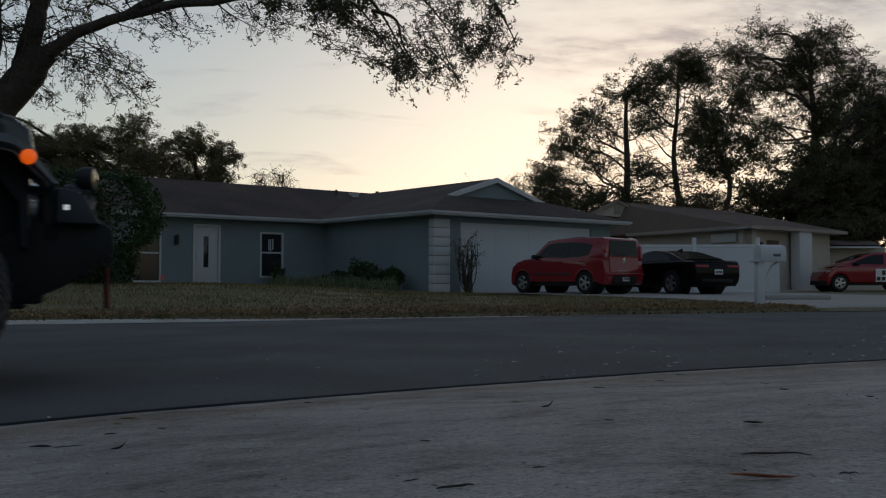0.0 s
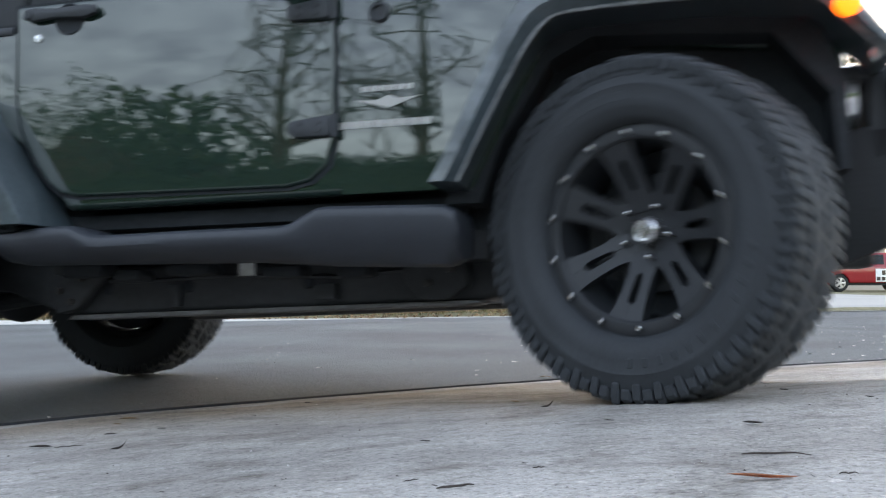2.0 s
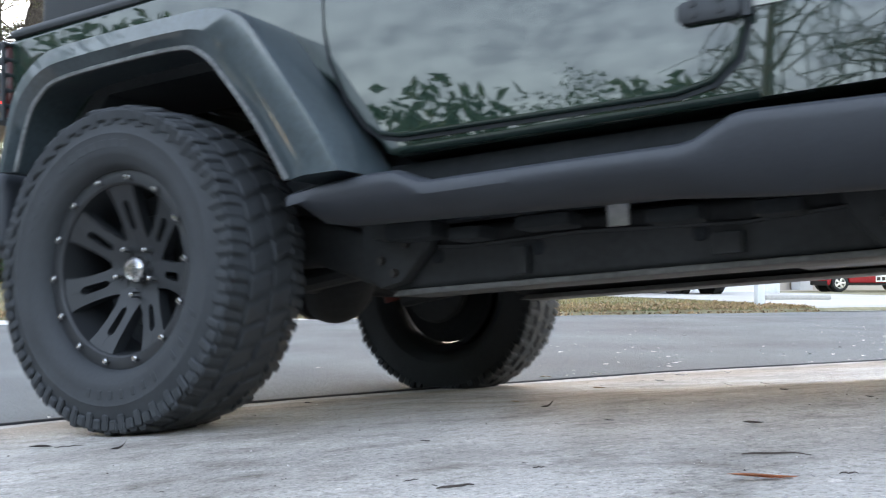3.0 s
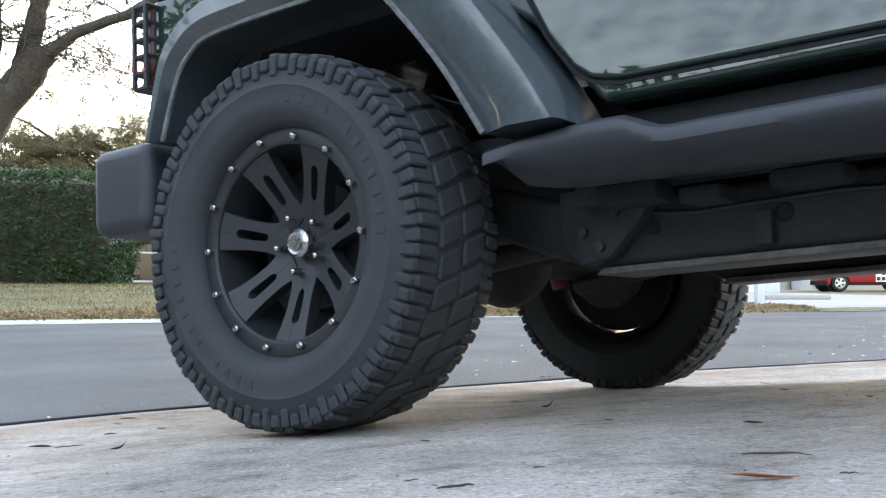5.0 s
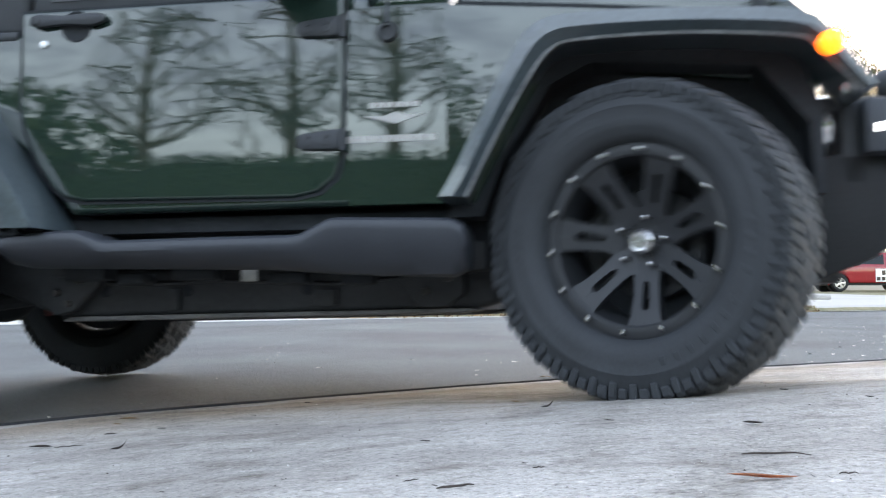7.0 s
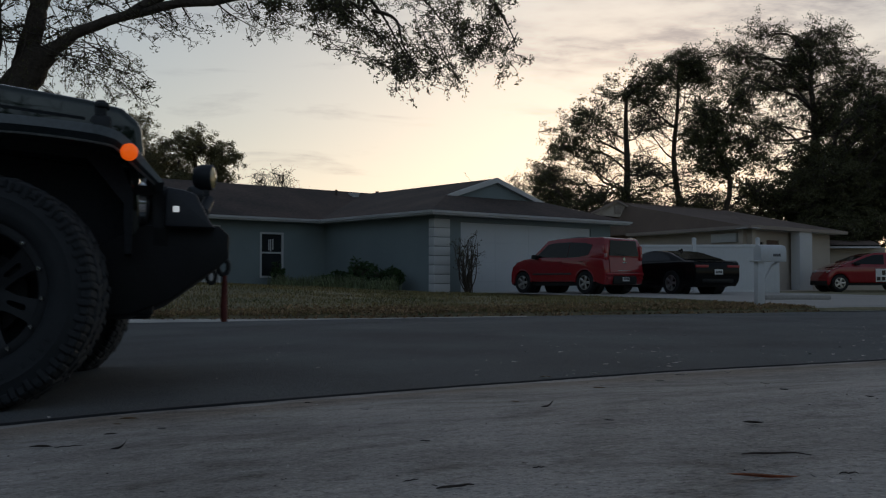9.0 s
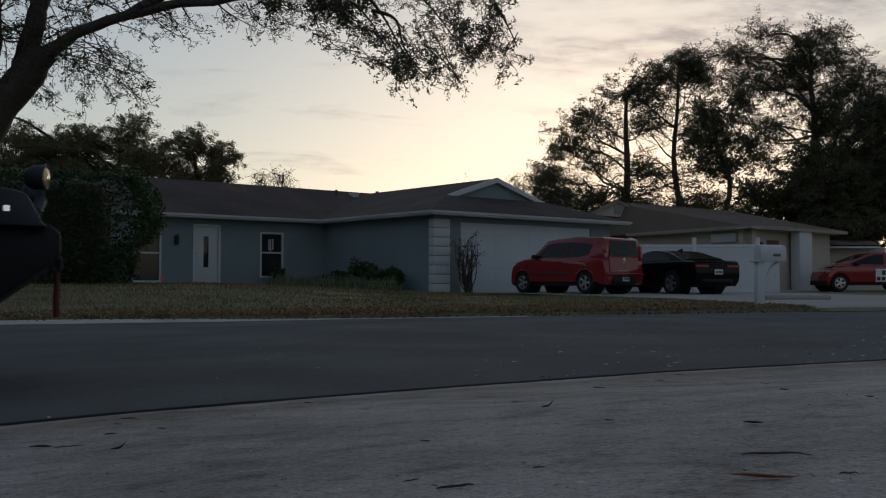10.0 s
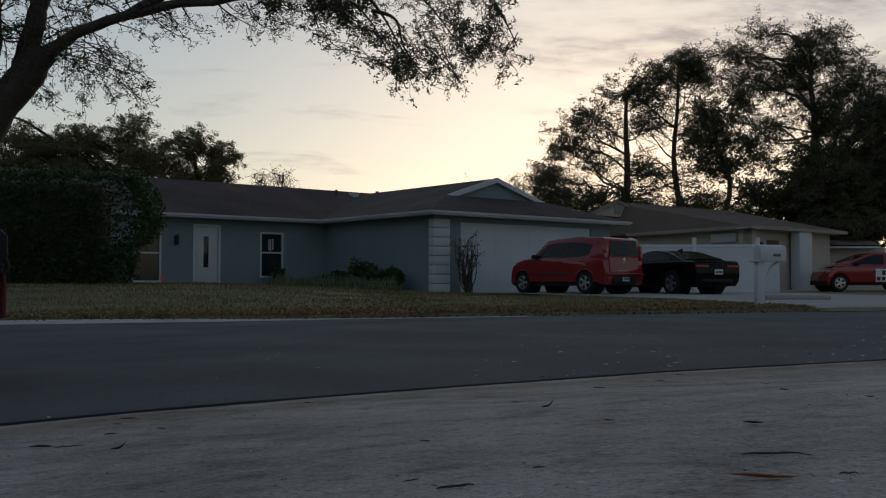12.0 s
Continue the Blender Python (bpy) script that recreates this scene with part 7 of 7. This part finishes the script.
def slab_leaf(x, y, ln, turn, label, m="leaf_litter", up=0.002, width=0.32, tip=0.0):
    rng = random.Random(int(x * 811 + y * 577))
    b = bmesh.new()
    rows = []
    for i in range(9):
        u = i / 8
        w = ln * width * math.sin(math.pi * min(1, u * 0.98 + 0.01)) ** 0.8
        z = up * (2 * u - 1) ** 2 + 0.004 + 0.3 * up * math.sin(u * 5 + x) + tip * max(0.0, (u - 0.4) / 0.6) ** 2
        rows.append([b.verts.new(((u - 0.5) * ln, s * w / 2, z + abs(s) * w * 0.25)) for s in (-1, 0, 1)])
    for p, q in zip(rows, rows[1:]):
        for i in range(2):
            b.faces.new((p[i], p[i + 1], q[i + 1], q[i]))
    bmesh.ops.solidify(b, geom=b.faces[:], thickness=0.0012)
    ob = part("dry_leaf", b, m, at=Matrix.Translation(slab_point(x, y)) @ pose(0, 0, 0, 0, 0, turn))
    return tagged(ob, label, "leaf", "litter on the driveway")


def slab_litter():
    TW, LF = "dark dead twig lying on the concrete", "curled dry brown leaf on the concrete"
    PL = "pale dry leaf scrap on the concrete"
    slab_twig(0.017, 1.318, 0.050, 6, 0.0017, TW)
    slab_twig(0.474, 1.398, 0.095, -34, 0.0015, TW)
    slab_leaf(0.393, 1.205, 0.086, -6, "long orange-brown dry leaf on the concrete", "orange_leaf", 0.003, 0.15)
    for x, y, ln, turn in ((-0.947, 2.946, 0.056, 10), (-0.928, 2.788, 0.029, 0), (-0.853, 2.507, 0.034, 25), (-0.946, 2.302, 0.055, 3), (-0.737, 2.566, 0.026, 15), (-0.034, 1.853, 0.022, 8), (-0.011, 1.321, 0.012, -30), (-0.413, 1.444, 0.011, 0),
                           (0.199, 2.707, 0.027, 0), (0.232, 1.976, 0.012, 0), (0.337, 1.979, 0.023, 5), (0.559, 1.761, 0.040, 4), (0.568, 3.558, 0.050, 0), (0.843, 2.413, 0.033, 20), (0.904, 2.067, 0.026, 15), (0.122, 1.472, 0.011, 0), (0.478, 4.561, 0.055, 5)):
        slab_leaf(x, y, ln, turn, LF, "leaf_litter" if y > 2.6 else "twig")
    # two leaves curled up on edge
    slab_leaf(-0.703, 2.121, 0.036, 18, "dry leaf curled up on its edge", "twig", 0.002, 0.42, 0.020)
    slab_leaf(0.255, 2.395, 0.034, 15, "dry leaf curled up on its edge", "twig", 0.002, 0.40, 0.016)
    for x, y, ln, turn in ((-0.988, 2.584, 0.024, 0), (-0.223, 2.774, 0.034, 4), (-0.084, 2.956, 0.013, 0), (-0.043, 1.446, 0.025, 20), (-0.599, 1.565, 0.018, 10), (0.995, 3.011, 0.038, 0), (0.942, 3.217, 0.030, -8), (1.082, 4.441, 0.066, 0), (1.336, 4.589, 0.040, 0), (0.448, 1.184, 0.011, 0), (0.462, 1.168, 0.013, 10), (0.747, 4.760, 0.06, -20), (0.90, 4.05, 0.05, 12)):
        slab_leaf(x, y, ln, turn, PL, "litter_pale", 0.004, 0.28)
    for x, y, ln, turn, r in ((-0.882, 2.307, 0.070, 6, 0.0011), (-0.454, 3.282, 0.042, -50, 0.0014), (-0.046, 1.405, 0.024, 25, 0.0009), (0.141, 1.439, 0.018, -10, 0.0009), (0.499, 1.204, 0.022, -12, 0.0010), (0.30, 5.0, 0.06, 10, 0.0015)):
        slab_twig(x, y, ln, turn, r, TW)


def slab_crumbs():
    """Grit and leaf crumbs over the near slab."""
    rng = random.Random(31)
    for label, m, n, lo, hi in (("dark grit and bark crumbs on the concrete", "twig", 150, 0.0008, 0.0024), ("pale grit specks on the concrete", "litter_pale", 420, 0.0008, 0.0024)):
        verts, faces = [], []
        made = 0
        while made < n:
            y = 0.95 + 4.2 * rng.random() ** 1.3
            x = rng.uniform(-0.52, 0.52) * y
            if y > line_at(ROAD_NEAR, x) - 0.03:
                continue
            made += 1
            k, s, a = len(verts), lo + (hi - lo) * rng.random() ** 2.5 * (0.6 + 0.25 * y), rng.uniform(0, 6.28)
            u, w = Vector((math.cos(a), math.sin(a), 0)) * s * rng.uniform(1, 2.4), Vector((-math.sin(a), math.cos(a), 0)) * s
            p = slab_point(x, y) + Vector((0, 0, 0.001))
            verts += [p + u, p + w, p - u, p - w, p + Vector((0, 0, s * 0.9))]
            faces += [(k, k + 1, k + 4), (k + 1, k + 2, k + 4), (k + 2, k + 3, k + 4), (k + 3, k, k + 4)]
        tagged(from_arrays("grit", verts, faces, m), label, "debris", kind="stuff")


slab_litter()
slab_crumbs()


# ---- what moves ----
# seconds; rear axle x, y; turn towards the camera's side, nose-up and roll in degrees; body lift; lift of the front and rear right and the rear left wheel
DRIVE = [
    (0.0, -4.78, 3.523, -27.8, -0.5, 0.0, 0.006, -0.01, 0.0, 0.02), (0.5, -4.18, 3.779, -18.2, -1.34, 0.0, 0.003, -0.03, 0.0, 0.02), (1.0, -3.389, 3.966, -7.4, -2.55, 0.0, -0.012, -0.05, 0.0, 0.03),
    (1.5, -2.504, 4.007, 4.13, -1.40, 0.03, 0.002, 0.001, -0.02, 0.05), (2.0, -1.652, 3.833, 13.64, -0.21, 0.28, -0.023, 0.042, -0.03, 0.057), (2.5, -0.936, 3.594, 22.32, 0.60, 0.14, -0.011, 0.078, -0.032, 0.006),
    (3.0, -0.355, 3.337, 29.63, 1.27, 0.11, -0.005, 0.08, -0.015, -0.031), (3.3, -0.134, 3.18, 31.6, 1.25, 0.12, 0.003, 0.08, -0.001, -0.009), (3.6, 0.044, 3.067, 33.74, 1.45, 0.07, 0.018, 0.08, 0.012, 0.001),
    (4.1, 0.22, 2.94, 35.9, 1.45, 0.0, 0.02, 0.08, 0.016, 0.003), (4.5, 0.26, 2.91, 36.4, 1.45, 0.0, 0.02, 0.08, 0.018, 0.004), (4.9, 0.23, 2.935, 36.0, 1.45, 0.0, 0.018, 0.08, 0.016, 0.003),
    (5.4, 0.082, 3.036, 34.1, 1.48, -0.2, 0.008, 0.08, 0.014, 0.002), (5.8, -0.181, 3.227, 30.39, 1.31, -0.3, -0.003, 0.08, -0.004, -0.015), (6.2, -0.604, 3.461, 24.2, 0.77, -0.1, -0.015, 0.08, -0.027, -0.043),
    (6.5, -0.987, 3.627, 19.0, 0.31, 0.05, -0.016, 0.06, -0.035, 0.008), (7.0, -1.736, 3.844, 9.17, -0.86, 0.29, -0.021, 0.031, -0.03, 0.059), (7.5, -2.612, 3.90, -2.19, -2.20, 0.22, 0.005, -0.006, -0.02, 0.04),
    (8.0, -3.32, 3.86, -7.5, -2.1, 0.2, 0.005, -0.04, 0.0, 0.02), (8.7, -4.06, 3.70, -14.7, -1.8, 0.1, -0.004, -0.02, 0.0, 0.0), (9.4, -4.52, 3.525, -20.3, -1.57, 0.0, -0.008, -0.02, 0.0, 0.0),
    (10.0, -4.95, 3.335, -25.0, -1.15, 0.0, 0.0, -0.02, 0.0, 0.0), (10.5, -5.160, 3.230, -28.0, -1.1, 0.0, 0.0, -0.02, 0.0, 0.0), (12.0, -5.160, 3.230, -28.0, -1.1, 0.0, 0.0, -0.02, 0.0, 0.0)]
STEER = [(0, -14), (0.5, -22), (1.0, -28), (1.5, -29), (2.0, -28), (2.5, -25), (3.6, -25), (5.4, -26), (6.5, -26), (7.0, -26), (7.5, -27), (8.2, -20), (9.4, -6), (10.2, -2), (12, -2)]


def glide(rows, t):
    """Smooth values between rows (monotone cubic)."""
    a = np.array(rows, float)
    ts, vs = a[:, 0], a[:, 1:]
    h = np.diff(ts)[:, None]
    d = np.diff(vs, axis=0) / h
    m = np.zeros_like(vs)
    same = d[:-1] * d[1:] > 0
    m[1:-1] = np.where(same, (d[:-1] * h[1:] + d[1:] * h[:-1]) / (h[:-1] + h[1:]), 0)
    lim = 3 * np.minimum(np.abs(d[:-1]), np.abs(d[1:]))
    m[1:-1] = np.clip(m[1:-1], -lim, lim)
    m[0], m[-1] = d[0], d[-1]
    i = int(min(len(ts) - 2, max(0, np.searchsorted(ts, t) - 1)))
    w, u = ts[i + 1] - ts[i], (t - ts[i]) / (ts[i + 1] - ts[i])
    return (2 * u**3 - 3 * u**2 + 1) * vs[i] + (u**3 - 2 * u**2 + u) * w * m[i] + (3 * u**2 - 2 * u**3) * vs[i + 1] + (u**3 - u**2) * w * m[i + 1]


SPIN0 = dict(fr=48.5, rr=-25.7, fl=20.0, rl=50.0)


def motions():
    times = [i / 10 for i in range(121)]
    body, rows, roll, last = [], {k: [] for k in WHEELS}, dict.fromkeys(WHEELS, 0.0), None
    ax_rows = [[], []]
    for t in times:
        x, y, yaw, pit, rol, bz, dfr, drr, drl = (float(q) for q in glide(DRIVE, t))
        c, s = math.cos(radians(yaw)), math.sin(radians(yaw))
        nose = pit + math.degrees(0.023 * c + 0.046 * s)
        lean = rol + math.degrees(0.023 * s - 0.046 * c)
        body.append((t, pose(x, y, 0.023 * x - 0.046 * (y - 2) + bz, 0, 0, -yaw) @ pose(0, 0, 0, 0, -nose, 0) @ pose(0, 0, 0, lean, 0, 0)))
        lift = dict(fr=dfr, rr=drr, rl=drl, fl=dfr * 0.5 + drl * 0.5)
        place, hub = {}, {}
        for k, wx, wy in (("fr", WB, -TRACK), ("rr", 0, -TRACK), ("fl", WB, TRACK), ("rl", 0, TRACK)):
            place[k] = (x + c * wx + s * wy, y - s * wx + c * wy)
            hub[k] = TYRE_R + lift[k] - bz - wx * radians(pit) - wy * radians(rol)
            steer = 0.0
            if last:
                dx, dy = place[k][0] - last[k][0], place[k][1] - last[k][1]
                head = radians(line_at(STEER, t) - yaw if k[0] == "f" else -yaw)
                roll[k] += math.degrees((dx * math.cos(head) + dy * math.sin(head)) / TYRE_R)
            if k[0] == "f":
                steer = line_at(STEER, t)
            turn = pose(0, 0, 0, 0, 0, 180) if k[1] == "l" else Matrix()
            rows[k].append((t, pose(wx - (0.0016 if k == "fr" else 0.0078) * steer, wy, hub[k], 0, 0, steer) @ pose(0, 0, 0, 0, roll[k] + SPIN0[k], 0) @ turn))
        last = place
        for i, (a, b, wx) in enumerate((("rr", "rl", 0), ("fr", "fl", WB))):
            mid, tilt = (hub[a] + hub[b]) / 2, math.degrees(math.atan2(hub[b] - hub[a], 2 * TRACK))
            ax_rows[i].append((t, Matrix.Translation((wx, 0, mid)) @ pose(0, 0, 0, tilt, 0, 0) @ Matrix.Translation((-wx, 0, -TYRE_R))))
    walk(OFFROADER, body)
    for k, w in WHEELS.items():
        walk(w, rows[k])
    for a, r in zip(AXLES, ax_rows):
        walk(a, r)


motions()
